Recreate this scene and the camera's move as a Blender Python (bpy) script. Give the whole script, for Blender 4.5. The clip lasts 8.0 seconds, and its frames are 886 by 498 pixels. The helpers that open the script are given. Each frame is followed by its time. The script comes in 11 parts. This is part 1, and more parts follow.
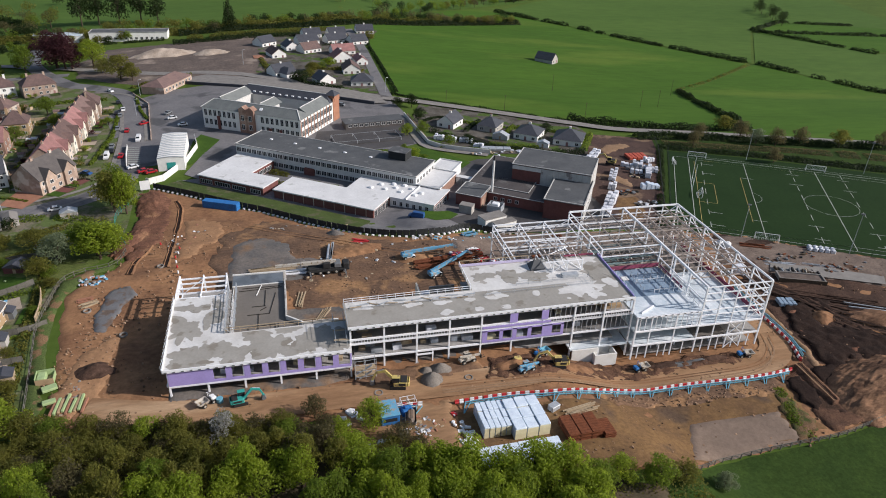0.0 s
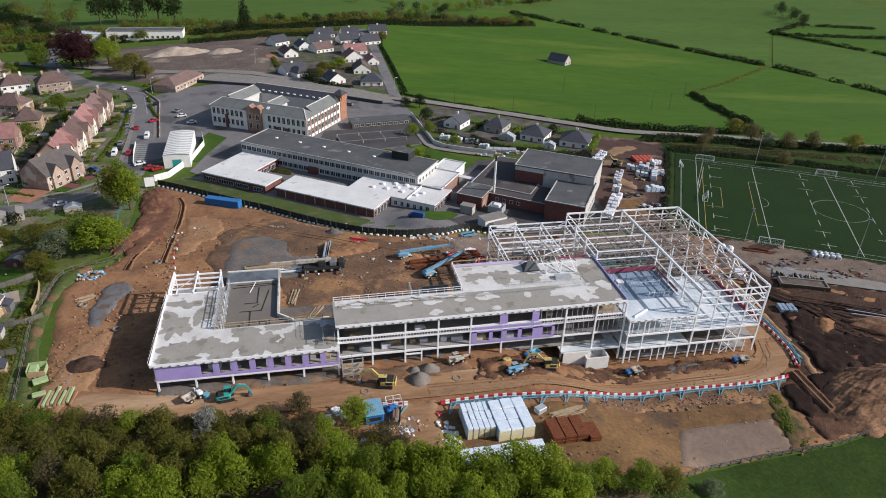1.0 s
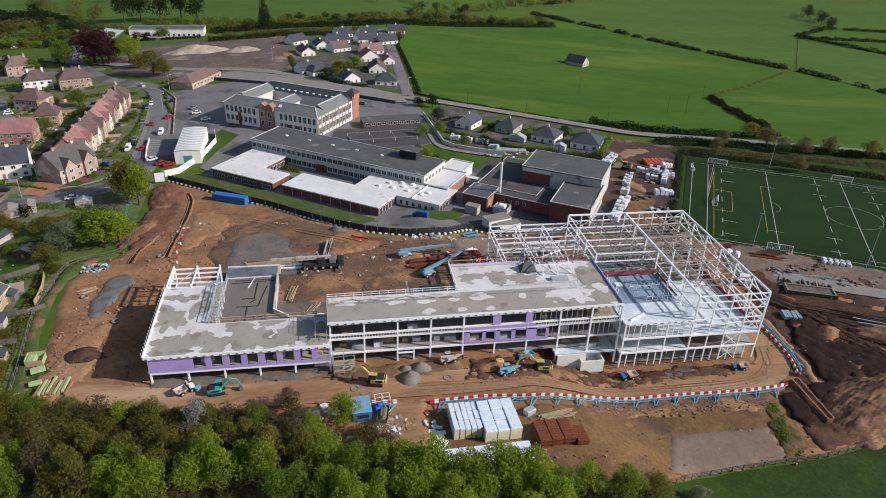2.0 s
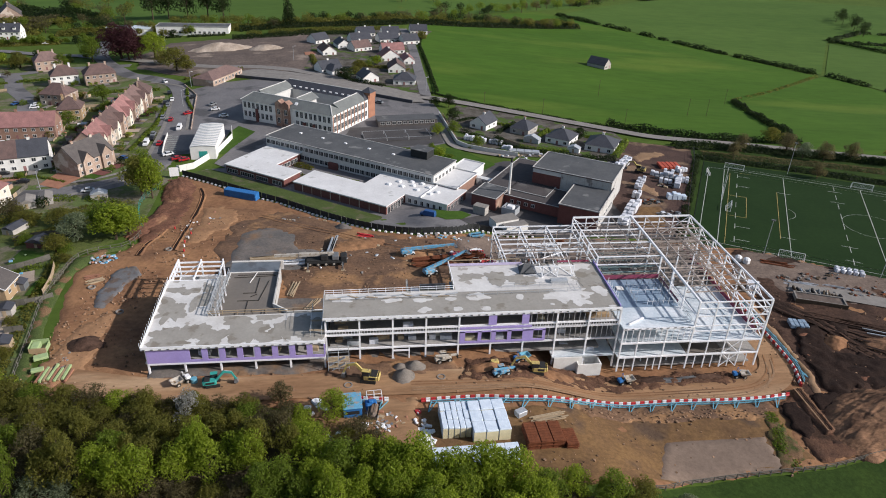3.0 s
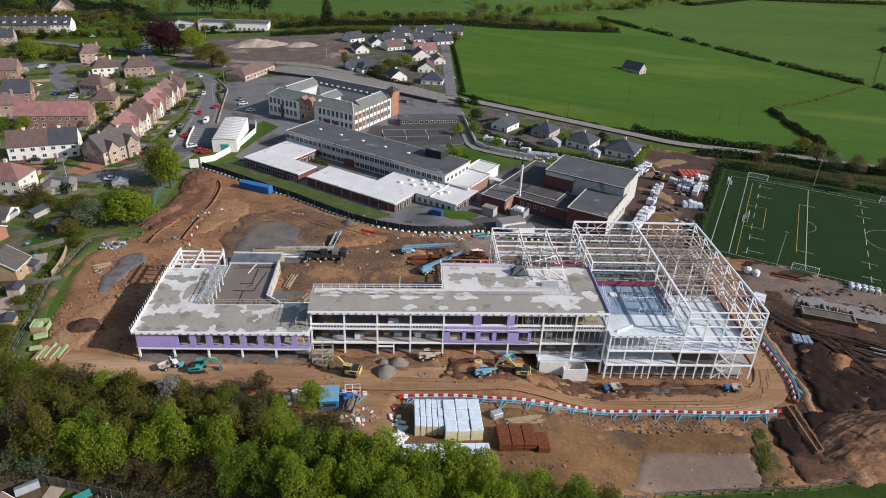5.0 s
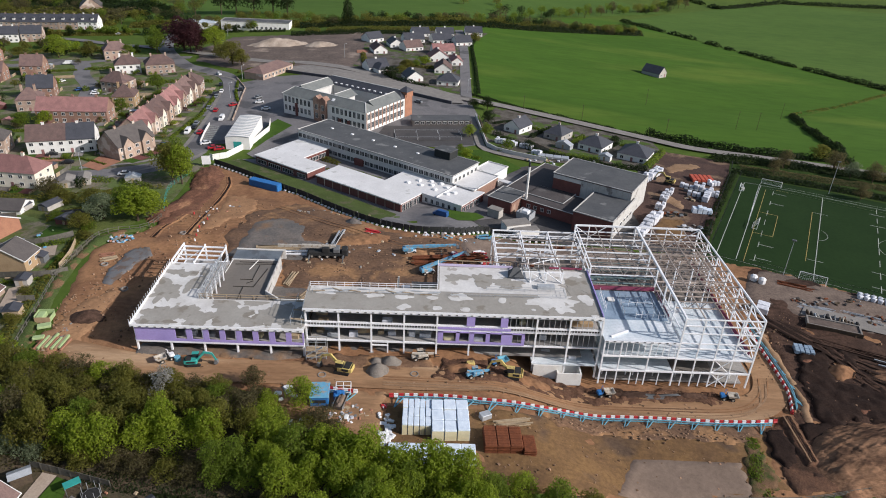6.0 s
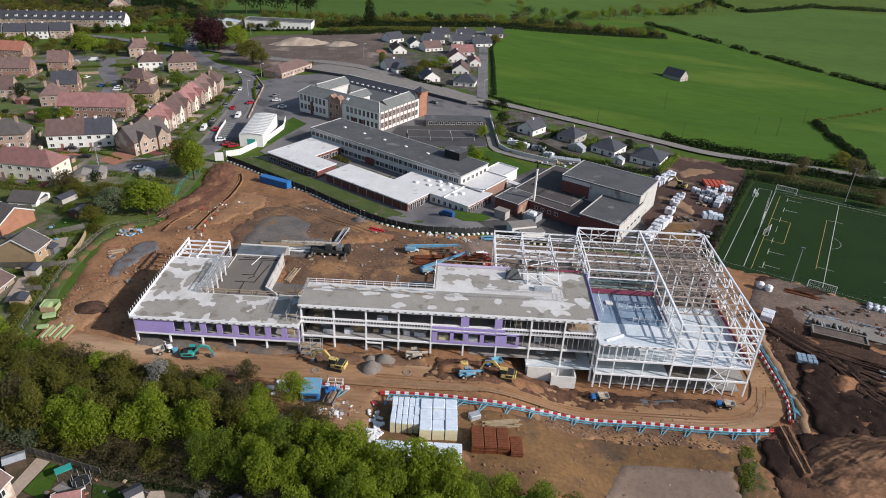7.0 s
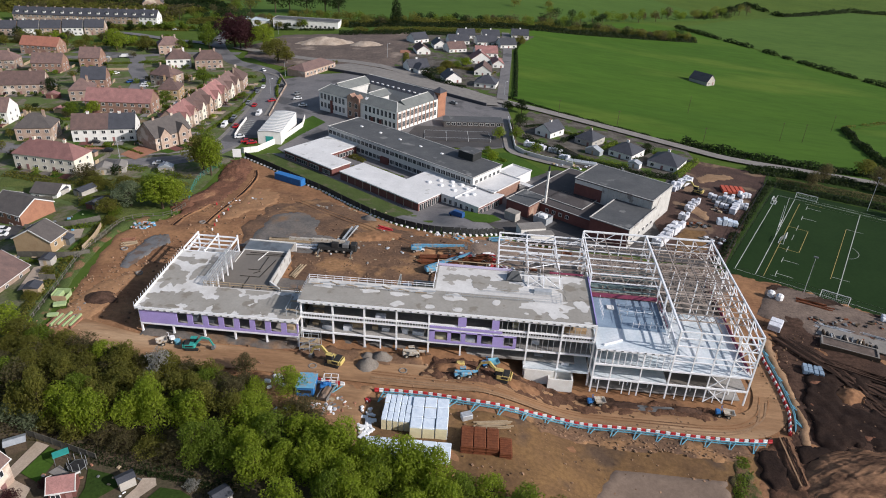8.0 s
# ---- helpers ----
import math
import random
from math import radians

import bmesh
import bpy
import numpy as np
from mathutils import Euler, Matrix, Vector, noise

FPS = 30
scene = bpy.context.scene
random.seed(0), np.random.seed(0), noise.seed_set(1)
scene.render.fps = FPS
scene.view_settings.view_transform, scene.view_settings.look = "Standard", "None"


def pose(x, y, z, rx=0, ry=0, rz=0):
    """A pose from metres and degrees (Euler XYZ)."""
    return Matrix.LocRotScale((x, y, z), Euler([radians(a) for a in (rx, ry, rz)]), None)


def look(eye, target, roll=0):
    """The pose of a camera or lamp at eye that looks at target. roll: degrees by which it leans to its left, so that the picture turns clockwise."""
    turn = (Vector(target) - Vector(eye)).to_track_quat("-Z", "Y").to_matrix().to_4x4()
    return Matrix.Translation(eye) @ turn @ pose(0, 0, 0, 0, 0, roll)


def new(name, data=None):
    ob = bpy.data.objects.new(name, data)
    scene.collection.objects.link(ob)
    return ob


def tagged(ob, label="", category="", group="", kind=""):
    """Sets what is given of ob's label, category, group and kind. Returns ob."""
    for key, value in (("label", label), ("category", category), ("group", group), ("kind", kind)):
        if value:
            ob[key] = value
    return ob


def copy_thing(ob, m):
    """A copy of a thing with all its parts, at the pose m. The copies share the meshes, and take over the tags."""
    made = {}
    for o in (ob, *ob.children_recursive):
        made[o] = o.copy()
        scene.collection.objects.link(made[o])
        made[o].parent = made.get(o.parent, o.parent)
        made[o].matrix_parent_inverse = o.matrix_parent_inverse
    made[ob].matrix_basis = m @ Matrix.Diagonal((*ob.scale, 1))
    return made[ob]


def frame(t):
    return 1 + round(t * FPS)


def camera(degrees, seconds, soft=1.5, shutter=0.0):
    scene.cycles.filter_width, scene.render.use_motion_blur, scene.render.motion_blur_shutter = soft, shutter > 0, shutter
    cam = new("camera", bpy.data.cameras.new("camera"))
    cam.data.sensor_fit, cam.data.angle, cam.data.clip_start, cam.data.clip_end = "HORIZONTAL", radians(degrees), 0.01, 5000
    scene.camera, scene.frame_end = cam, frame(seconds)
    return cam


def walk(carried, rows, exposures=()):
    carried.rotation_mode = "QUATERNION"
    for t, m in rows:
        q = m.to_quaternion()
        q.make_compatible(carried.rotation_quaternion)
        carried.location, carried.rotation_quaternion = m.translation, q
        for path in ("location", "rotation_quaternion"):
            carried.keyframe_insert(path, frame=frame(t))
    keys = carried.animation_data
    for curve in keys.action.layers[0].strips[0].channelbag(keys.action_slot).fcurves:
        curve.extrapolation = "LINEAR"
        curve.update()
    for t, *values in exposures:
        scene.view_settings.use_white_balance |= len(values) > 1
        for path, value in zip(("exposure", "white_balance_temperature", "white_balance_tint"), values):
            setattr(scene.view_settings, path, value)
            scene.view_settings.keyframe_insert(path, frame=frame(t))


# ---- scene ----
from mathutils.geometry import delaunay_2d_cdt

# ---- camera ----
cam = camera(66.8, 8.0, soft=1.0)
PATH = [
    (0, (3.073, -3.025, 91.916), (3.495, -1.321, 90.958), 2.1),
    (0.5, (5.987, -3.515, 91.682), (6.385, -1.805, 90.725), 2.1),
    (1, (9.057, -3.985, 91.617), (9.427, -2.268, 90.66), 2.1),
    (1.5, (12.035, -4.469, 91.505), (12.375, -2.746, 90.548), 2.1),
    (3, (20.987, -6.086, 91.38), (21.219, -4.345, 90.422), 2.3),
    (3.5, (23.931, -6.501, 91.367), (24.127, -4.757, 90.409), 2.3),
    (4, (26.803, -6.882, 91.4), (26.965, -5.134, 90.442), 2.4),
    (4.5, (29.764, -7.29, 91.446), (29.9, -5.54, 90.487), 2.5),
    (6, (38.769, -8.188, 92.002), (38.808, -6.434, 91.042), 2.8),
    (6.5, (41.852, -8.378, 92.121), (41.856, -6.623, 91.161), 2.8),
    (7, (44.96, -8.499, 92.226), (44.927, -6.745, 91.265), 2.9),
    (7.5, (48.078, -8.609, 92.351), (48.005, -6.857, 91.389), 3.0),
    (8, (51.321, -8.683, 92.563), (51.204, -6.934, 91.601), 3.0),
]
walk(cam, [(t, look(eye, target, roll)) for t, eye, target, roll in PATH])

# ---- world, sun and exposure ----
SUN = Vector((12.9, -4.5, 7.8)).normalized()
world = bpy.data.worlds.new("sky")
scene.world = world
world.use_nodes = True
wn = world.node_tree.nodes
sky = wn.new("ShaderNodeTexSky")
sky.sky_type, sky.sun_disc = "NISHITA", False
sky.sun_elevation, sky.sun_rotation = math.asin(SUN.z), math.atan2(SUN.x, SUN.y)
sky.air_density, sky.dust_density, sky.ozone_density = 1.0, 1.5, 1.0
world.node_tree.links.new(sky.outputs["Color"], wn["Background"].inputs["Color"])
wn["Background"].inputs["Strength"].default_value = 0.115
lamp = bpy.data.lights.new("sun", "SUN")
lamp.energy, lamp.angle, lamp.color = 5.0, radians(0.55), (1.0, 0.955, 0.94)
sun = new("sun", lamp)
sun.matrix_world = look((0, 0, 200), tuple(Vector((0, 0, 200)) - SUN))


# ---- materials ----
def material(name, base, other=None, scale=1.0, rough=0.85, fine=0.25, bump=0.0, metal=0.0, pick=None, shade=0.0, streak=None, contrast=0.5, third=None, ruts=None):
    """A surface: base and other blended by noise of that size in metres, finer grain, bump, a random tint per object or island."""
    m = bpy.data.materials.new(name)
    m.use_nodes = True
    nt = m.node_tree
    n, links = nt.nodes, nt.links
    bsdf = n["Principled BSDF"]
    bsdf.inputs["Roughness"].default_value, bsdf.inputs["Metallic"].default_value = rough, metal
    bsdf.inputs["Specular IOR Level"].default_value = 0.08 if rough >= 0.9 else 0.3
    other = other or tuple(c * 0.8 for c in base)
    geo = n.new("ShaderNodeNewGeometry")
    mapping = n.new("ShaderNodeMapping")
    links.new(geo.outputs["Position"], mapping.inputs["Vector"])
    if streak:
        mapping.inputs["Rotation"].default_value = (0, 0, radians(streak[0]))
        mapping.inputs["Scale"].default_value = (streak[1], 1, 1)
    big = n.new("ShaderNodeTexNoise")
    big.inputs["Scale"].default_value, big.inputs["Detail"].default_value, big.inputs["Roughness"].default_value = 1.0 / scale, 6, 0.62
    links.new(mapping.outputs["Vector"], big.inputs["Vector"])
    ramp = n.new("ShaderNodeMapRange")
    ramp.inputs["From Min"].default_value, ramp.inputs["From Max"].default_value = 0.5 - contrast * 0.4, 0.5 + contrast * 0.4
    links.new(big.outputs["Fac"], ramp.inputs["Value"])
    mix = n.new("ShaderNodeMix")
    mix.data_type = "RGBA"
    mix.inputs[6].default_value, mix.inputs[7].default_value = (*base, 1), (*other, 1)
    links.new(ramp.outputs["Result"], mix.inputs["Factor"])
    colour = mix.outputs[2]
    if third:
        # a third colour in patches of their own size; third = (colour, size, threshold, softness)
        wide = n.new("ShaderNodeTexNoise")
        wide.inputs["Scale"].default_value, wide.inputs["Detail"].default_value = 1.0 / third[1], 5
        shift = n.new("ShaderNodeVectorMath")
        shift.inputs[1].default_value = (37.0, 11.0, 5.0)
        links.new(mapping.outputs["Vector"], shift.inputs[0])
        links.new(shift.outputs["Vector"], wide.inputs["Vector"])
        mask = n.new("ShaderNodeMapRange")
        mask.inputs["From Min"].default_value, mask.inputs["From Max"].default_value = third[2], third[2] + third[3]
        links.new(wide.outputs["Fac"], mask.inputs["Value"])
        over = n.new("ShaderNodeMix")
        over.data_type = "RGBA"
        links.new(mask.outputs["Result"], over.inputs["Factor"])
        links.new(colour, over.inputs[6])
        over.inputs[7].default_value = (*third[0], 1)
        colour = over.outputs[2]
    small = n.new("ShaderNodeTexNoise")
    small.inputs["Scale"].default_value, small.inputs["Detail"].default_value, small.inputs["Roughness"].default_value = 9.0 / scale, 8, 0.72
    links.new(mapping.outputs["Vector"], small.inputs["Vector"])
    grain = n.new("ShaderNodeMapRange")
    grain.inputs["From Min"].default_value, grain.inputs["From Max"].default_value = 0.3, 0.7
    grain.inputs["To Min"].default_value, grain.inputs["To Max"].default_value = 1 - fine, 1 + fine
    links.new(small.outputs["Fac"], grain.inputs["Value"])
    value = grain.outputs["Result"]
    height = small.outputs["Fac"]
    if ruts:
        # winding wheel and track marks; ruts = (spacing, depth of tone, wander)
        wave = n.new("ShaderNodeTexWave")
        wave.inputs["Scale"].default_value, wave.inputs["Distortion"].default_value = 0.314 / ruts[0], ruts[2]
        wave.inputs["Detail"].default_value, wave.inputs["Detail Scale"].default_value = 2.0, 0.35
        wave.bands_direction = "Y"
        links.new(mapping.outputs["Vector"], wave.inputs["Vector"])
        tone = n.new("ShaderNodeMapRange")
        tone.inputs["From Max"].default_value = 0.45
        tone.inputs["To Min"].default_value, tone.inputs["To Max"].default_value = 1 - ruts[1], 1.0
        links.new(wave.outputs["Fac"], tone.inputs["Value"])
        # the marks fade in and out
        fade = n.new("ShaderNodeTexNoise")
        fade.inputs["Scale"].default_value, fade.inputs["Detail"].default_value = 0.09, 2
        links.new(geo.outputs["Position"], fade.inputs["Vector"])
        part_of = n.new("ShaderNodeMapRange")
        part_of.inputs["From Min"].default_value, part_of.inputs["From Max"].default_value = 0.44, 0.58
        part_of.inputs["To Min"].default_value, part_of.inputs["To Max"].default_value = 1.0, 1 - ruts[1]
        links.new(fade.outputs["Fac"], part_of.inputs["Value"])
        links.new(part_of.outputs["Result"], tone.inputs["To Min"])
        worn = n.new("ShaderNodeMath")
        worn.operation = "MULTIPLY"
        links.new(value, worn.inputs[0])
        links.new(tone.outputs["Result"], worn.inputs[1])
        value = worn.outputs[0]
        add = n.new("ShaderNodeMath")
        add.operation = "MULTIPLY_ADD"
        links.new(tone.outputs["Result"], add.inputs[0])
        add.inputs[1].default_value = 0.3
        links.new(height, add.inputs[2])
        height = add.outputs[0]
    if pick:
        if pick == "object":
            source = n.new("ShaderNodeObjectInfo").outputs["Random"]
        else:
            source = geo.outputs["Random Per Island"]
        tint = n.new("ShaderNodeMapRange")
        tint.inputs["To Min"].default_value, tint.inputs["To Max"].default_value = 1 - shade, 1 + shade
        links.new(source, tint.inputs["Value"])
        times = n.new("ShaderNodeMath")
        times.operation = "MULTIPLY"
        links.new(value, times.inputs[0])
        links.new(tint.outputs["Result"], times.inputs[1])
        value = times.outputs[0]
    scaled = n.new("ShaderNodeVectorMath")
    scaled.operation = "SCALE"
    links.new(colour, scaled.inputs[0])
    links.new(value, scaled.inputs["Scale"])
    links.new(scaled.outputs["Vector"], bsdf.inputs["Base Color"])
    if bump:
        b = n.new("ShaderNodeBump")
        b.inputs["Strength"].default_value, b.inputs["Distance"].default_value = 0.7, bump
        links.new(height, b.inputs["Height"])
        links.new(b.outputs["Normal"], bsdf.inputs["Normal"])
    return m


def leaf_material(name, base, other):
    m = material(name, base, other, scale=3.0, rough=0.6, fine=0.2, pick="island", shade=0.2)
    n, links = m.node_tree.nodes, m.node_tree.links
    out, bsdf = n["Material Output"], n["Principled BSDF"]
    glow = n.new("ShaderNodeBsdfTranslucent")
    colour = bsdf.inputs["Base Color"].links[0].from_socket
    links.new(colour, glow.inputs["Color"])
    both = n.new("ShaderNodeMixShader")
    both.inputs["Fac"].default_value = 0.72
    links.new(bsdf.outputs["BSDF"], both.inputs[1])
    links.new(glow.outputs["BSDF"], both.inputs[2])
    links.new(both.outputs["Shader"], out.inputs["Surface"])
    return m


MEADOW = material("meadow", (0.082, 0.122, 0.022), (0.056, 0.092, 0.016), 40, 0.95, 0.2, 0.05)
PASTURE = material("pasture", (0.060, 0.120, 0.015), (0.044, 0.095, 0.012), 50, 0.95, 0.16, 0.05, streak=(25, 0.35), third=((0.085, 0.135, 0.02), 60, 0.54, 0.12))
# far grass, with distance haze put into its paler colour
PASTURE_B = material("pasture_far_hazed", (0.075, 0.128, 0.026), (0.056, 0.104, 0.02), 70, 0.95, 0.16, 0.05, streak=(-20, 0.4))
ROUGH_GRASS = material("rough_grass", (0.115, 0.128, 0.04), (0.065, 0.092, 0.025), 4, 0.95, 0.4, 0.2)
LAWN = material("lawn", (0.056, 0.105, 0.016), (0.040, 0.080, 0.013), 6, 0.95, 0.2, 0.03)
WORN_LAWN = material("worn_lawn", (0.078, 0.105, 0.034), (0.055, 0.076, 0.024), 5, 0.95, 0.25, 0.03, third=((0.11, 0.105, 0.06), 5, 0.58, 0.08))
TURF = material("turf", (0.0175, 0.038, 0.011), (0.0135, 0.031, 0.009), 12, 0.95, 0.14)
PATIO = material("patio_slabs", (0.43, 0.35, 0.28), (0.34, 0.27, 0.21), 3, 0.9, 0.2)
LITTER = material("leaf_litter", (0.10, 0.072, 0.05), (0.06, 0.055, 0.032), 4, 0.95, 0.35, 0.05)
DARK_GRASS = material("shaded_field", (0.036, 0.062, 0.012), (0.024, 0.045, 0.010), 7, 0.95, 0.35, 0.1)
DIRT = material("dirt", (0.312, 0.168, 0.086), (0.205, 0.106, 0.059), 11, 0.95, 0.28, 0.1, contrast=0.35, third=((0.10, 0.06, 0.042), 18, 0.57, 0.16), ruts=(1.5, 0.11, 30))
DAMP = material("damp_soil", (0.19, 0.112, 0.068), (0.115, 0.072, 0.05), 7, 0.9, 0.35, 0.12, contrast=0.35, third=((0.29, 0.165, 0.085), 10, 0.56, 0.08), ruts=(1.3, 0.18, 22))
WEEDS = material("weedy_bank", (0.05, 0.065, 0.02), (0.15, 0.09, 0.052), 2.2, 0.95, 0.4, 0.15, contrast=0.25)
VERGE = material("verge_grass", (0.085, 0.115, 0.035), (0.055, 0.075, 0.025), 2.5, 0.95, 0.4, 0.15, third=((0.17, 0.105, 0.058), 4, 0.53, 0.06))
TRACK = material("haul_road_dirt", (0.33, 0.20, 0.112), (0.225, 0.128, 0.07), 6, 0.95, 0.22, 0.1, streak=(0, 0.22), contrast=0.4, third=((0.40, 0.27, 0.165), 9, 0.57, 0.12))
CHURN = material("churned_mud", (0.15, 0.08, 0.05), (0.075, 0.043, 0.03), 4, 0.9, 0.4, 0.35, contrast=0.4, third=((0.045, 0.028, 0.02), 5, 0.56, 0.1))
MUD = material("dark_mud", (0.055, 0.034, 0.026), (0.095, 0.056, 0.04), 8, 0.95, 0.4, 0.3, contrast=0.35, third=((0.026, 0.018, 0.015), 16, 0.55, 0.12), ruts=(2.2, 0.28, 22))
# dark mud, blackened further to hold the shade of undug holes
PIT = material("pit_mud_and_shade", (0.020, 0.013, 0.011), (0.034, 0.021, 0.016), 4, 0.95, 0.4, 0.2)
# red-brown soil, darkened for the slope that faces away from the sun
REDSOIL = material("red_soil_and_bank_shade", (0.19, 0.092, 0.058), (0.125, 0.062, 0.042), 5, 0.95, 0.35, 0.2, contrast=0.4, third=((0.26, 0.14, 0.08), 7, 0.58, 0.1), ruts=(1.6, 0.15, 14))
SAND = material("sandy_soil", (0.30, 0.195, 0.12), (0.22, 0.135, 0.08), 3, 0.95, 0.25, 0.08)
SPOIL = material("spoil", (0.30, 0.168, 0.098), (0.165, 0.092, 0.056), 4, 0.95, 0.4, 0.4, contrast=0.4, streak=(-20, 0.3), third=((0.11, 0.062, 0.04), 5, 0.57, 0.08))
YARD = material("yard_hardcore", (0.20, 0.152, 0.122), (0.12, 0.09, 0.075), 6, 0.95, 0.35, 0.1, contrast=0.4)
GRAVEL = material("gravel", (0.155, 0.132, 0.115), (0.10, 0.093, 0.088), 7, 0.85, 0.3, 0.06, contrast=0.35, third=((0.2, 0.12, 0.068), 9, 0.53, 0.12))
SLURRY = material("slurry", (0.17, 0.165, 0.165), (0.12, 0.112, 0.108), 4, 0.4, 0.2, 0.04, third=((0.125, 0.088, 0.066), 2.4, 0.53, 0.08))
STONE_H = material("heaped_stone", (0.21, 0.185, 0.16), (0.145, 0.128, 0.112), 3, 0.95, 0.3, 0.08)
PAD = material("stone_pad", (0.215, 0.158, 0.122), (0.172, 0.127, 0.098), 6, 0.95, 0.2, 0.05)
OCHRE = material("ochre_soil", (0.20, 0.117, 0.053), (0.125, 0.074, 0.041), 8, 0.95, 0.3, 0.08, contrast=0.4, third=((0.10, 0.066, 0.045), 10, 0.57, 0.12), ruts=(1.4, 0.1, 24))
ASPHALT = material("asphalt", (0.185, 0.175, 0.175), (0.13, 0.124, 0.126), 9, 0.85, 0.2, third=((0.085, 0.082, 0.084), 20, 0.57, 0.06))
DARK_TARMAC = material("dark_tarmac", (0.08, 0.075, 0.074), (0.055, 0.051, 0.051), 6, 0.85, 0.2)
WASTE = material("waste_ground", (0.165, 0.128, 0.108), (0.10, 0.08, 0.07), 12, 0.95, 0.35, 0.1, third=((0.27, 0.215, 0.175), 16, 0.58, 0.1))
RUBBLE = material("pale_rubble", (0.46, 0.38, 0.31), (0.28, 0.22, 0.17), 5, 0.95, 0.35, 0.2)
WOODGREY = material("weathered_boards", (0.16, 0.15, 0.128), (0.11, 0.10, 0.085), 1.5, 0.9, 0.25, pick="object", shade=0.15)
COMPOUND = material("compound_soil", (0.10, 0.062, 0.05), (0.06, 0.04, 0.035), 5, 0.95, 0.35, 0.1, third=((0.2, 0.135, 0.09), 11, 0.56, 0.08))
PAVING = material("paving", (0.26, 0.24, 0.22), (0.19, 0.175, 0.16), 3, 0.9, 0.15)
SCREED_DRY = material("dry_screed", (0.62, 0.605, 0.585), (0.52, 0.50, 0.475), 5, 0.75, 0.08, contrast=0.3, third=((0.36, 0.335, 0.3), 3.0, 0.63, 0.02))
SCREED_DAMP = material("damp_screed", (0.278, 0.257, 0.225), (0.325, 0.305, 0.272), 6, 0.7, 0.1, contrast=0.35, third=((0.225, 0.2, 0.165), 4.0, 0.58, 0.05))
STEEL = material("primed_steel", (0.9, 0.9, 0.91), (0.82, 0.82, 0.84), 2, 0.45, 0.06)
PRIMER = material("tan_primer", (0.40, 0.33, 0.285), (0.29, 0.24, 0.21), 2, 0.6, 0.15, pick="object", shade=0.35)
TEALDECK = material("teal_deck", (0.22, 0.30, 0.29), (0.15, 0.2, 0.2), 3, 0.5, 0.2, ruts=(0.6, 0.25, 0))
GALV = material("galvanised", (0.5, 0.52, 0.54), (0.38, 0.4, 0.42), 1, 0.4, 0.15, metal=0.3)
# darker, bluer copy of the deck for its shaded recess; also the blue sheets
DECK_B = material("blue_sheets_and_deck_shade", (0.25, 0.33, 0.42), (0.19, 0.26, 0.34), 5, 0.6, 0.12, metal=0.0, contrast=0.3, ruts=(0.6, 0.25, 0))
DECK = material("metal_deck", (0.76, 0.79, 0.81), (0.55, 0.62, 0.66), 5, 0.4, 0.12, metal=0.1, contrast=0.3, ruts=(0.6, 0.2, 0))
PURPLE = material("purple_sheathing", (0.41, 0.33, 0.66), (0.35, 0.28, 0.58), 3, 0.6, 0.08)
WETDECK = material("wet_deck", (0.15, 0.17, 0.19), (0.105, 0.12, 0.135), 3, 0.4, 0.15, contrast=0.3, third=((0.09, 0.095, 0.105), 4, 0.58, 0.08))
LILAC = material("pale_lilac_board", (0.60, 0.54, 0.72), (0.52, 0.46, 0.64), 3, 0.6, 0.08)
COURT = material("damp_concrete", (0.19, 0.165, 0.14), (0.14, 0.125, 0.11), 7, 0.55, 0.1)
MAGENTA = material("magenta_net", (0.32, 0.07, 0.12), (0.22, 0.05, 0.09), 1, 0.7, 0.15)
GREENBOX = material("pale_green_plastic", (0.36, 0.46, 0.22), (0.29, 0.37, 0.18), 1, 0.6, 0.1)
GARDEN = material("garden_ground", (0.17, 0.15, 0.11), (0.085, 0.105, 0.035), 7, 0.95, 0.35, 0.05, contrast=0.2, third=((0.10, 0.132, 0.045), 11, 0.5, 0.03))
DRIVES = material("drives_and_beds", (0.125, 0.112, 0.098), (0.07, 0.062, 0.05), 5, 0.95, 0.3, 0.05, contrast=0.25, third=((0.065, 0.098, 0.025), 8, 0.54, 0.03))
MUDDY_W = material("muddy_white", (0.5, 0.47, 0.42), (0.36, 0.31, 0.25), 0.9, 0.6, 0.15, third=((0.24, 0.17, 0.1), 0.8, 0.55, 0.06))
# near-black: shade of the open floors put into colour; also the court upstands
DARK = material("interior_shade_and_upstands", (0.035, 0.032, 0.03), (0.025, 0.022, 0.02), 2, 0.9, 0.2)
FLOOR_C = material("floor_slab", (0.36, 0.34, 0.32), (0.24, 0.225, 0.21), 4, 0.8, 0.2)
WHITE_ROOF = material("white_membrane", (0.70, 0.69, 0.68), (0.57, 0.56, 0.55), 6, 0.6, 0.1, third=((0.46, 0.45, 0.43), 4, 0.62, 0.05))
BROWN_FELT = material("brown_felt_roof", (0.085, 0.074, 0.072), (0.06, 0.053, 0.052), 5, 0.85, 0.2, third=((0.12, 0.11, 0.105), 5, 0.6, 0.08))
GREY_ROOF = material("felt_roof", (0.098, 0.100, 0.103), (0.07, 0.073, 0.077), 7, 0.85, 0.15, contrast=0.35, third=((0.175, 0.175, 0.172), 6, 0.6, 0.06))
BRICK = material("red_brick", (0.185, 0.078, 0.068), (0.135, 0.06, 0.054), 2, 0.9, 0.2)
BRICK_B = material("brown_brick", (0.30, 0.185, 0.14), (0.22, 0.135, 0.105), 2, 0.9, 0.2, third=((0.36, 0.25, 0.19), 6, 0.56, 0.06))
BRICK_O = material("orange_brick", (0.36, 0.18, 0.115), (0.28, 0.135, 0.09), 2, 0.9, 0.2)
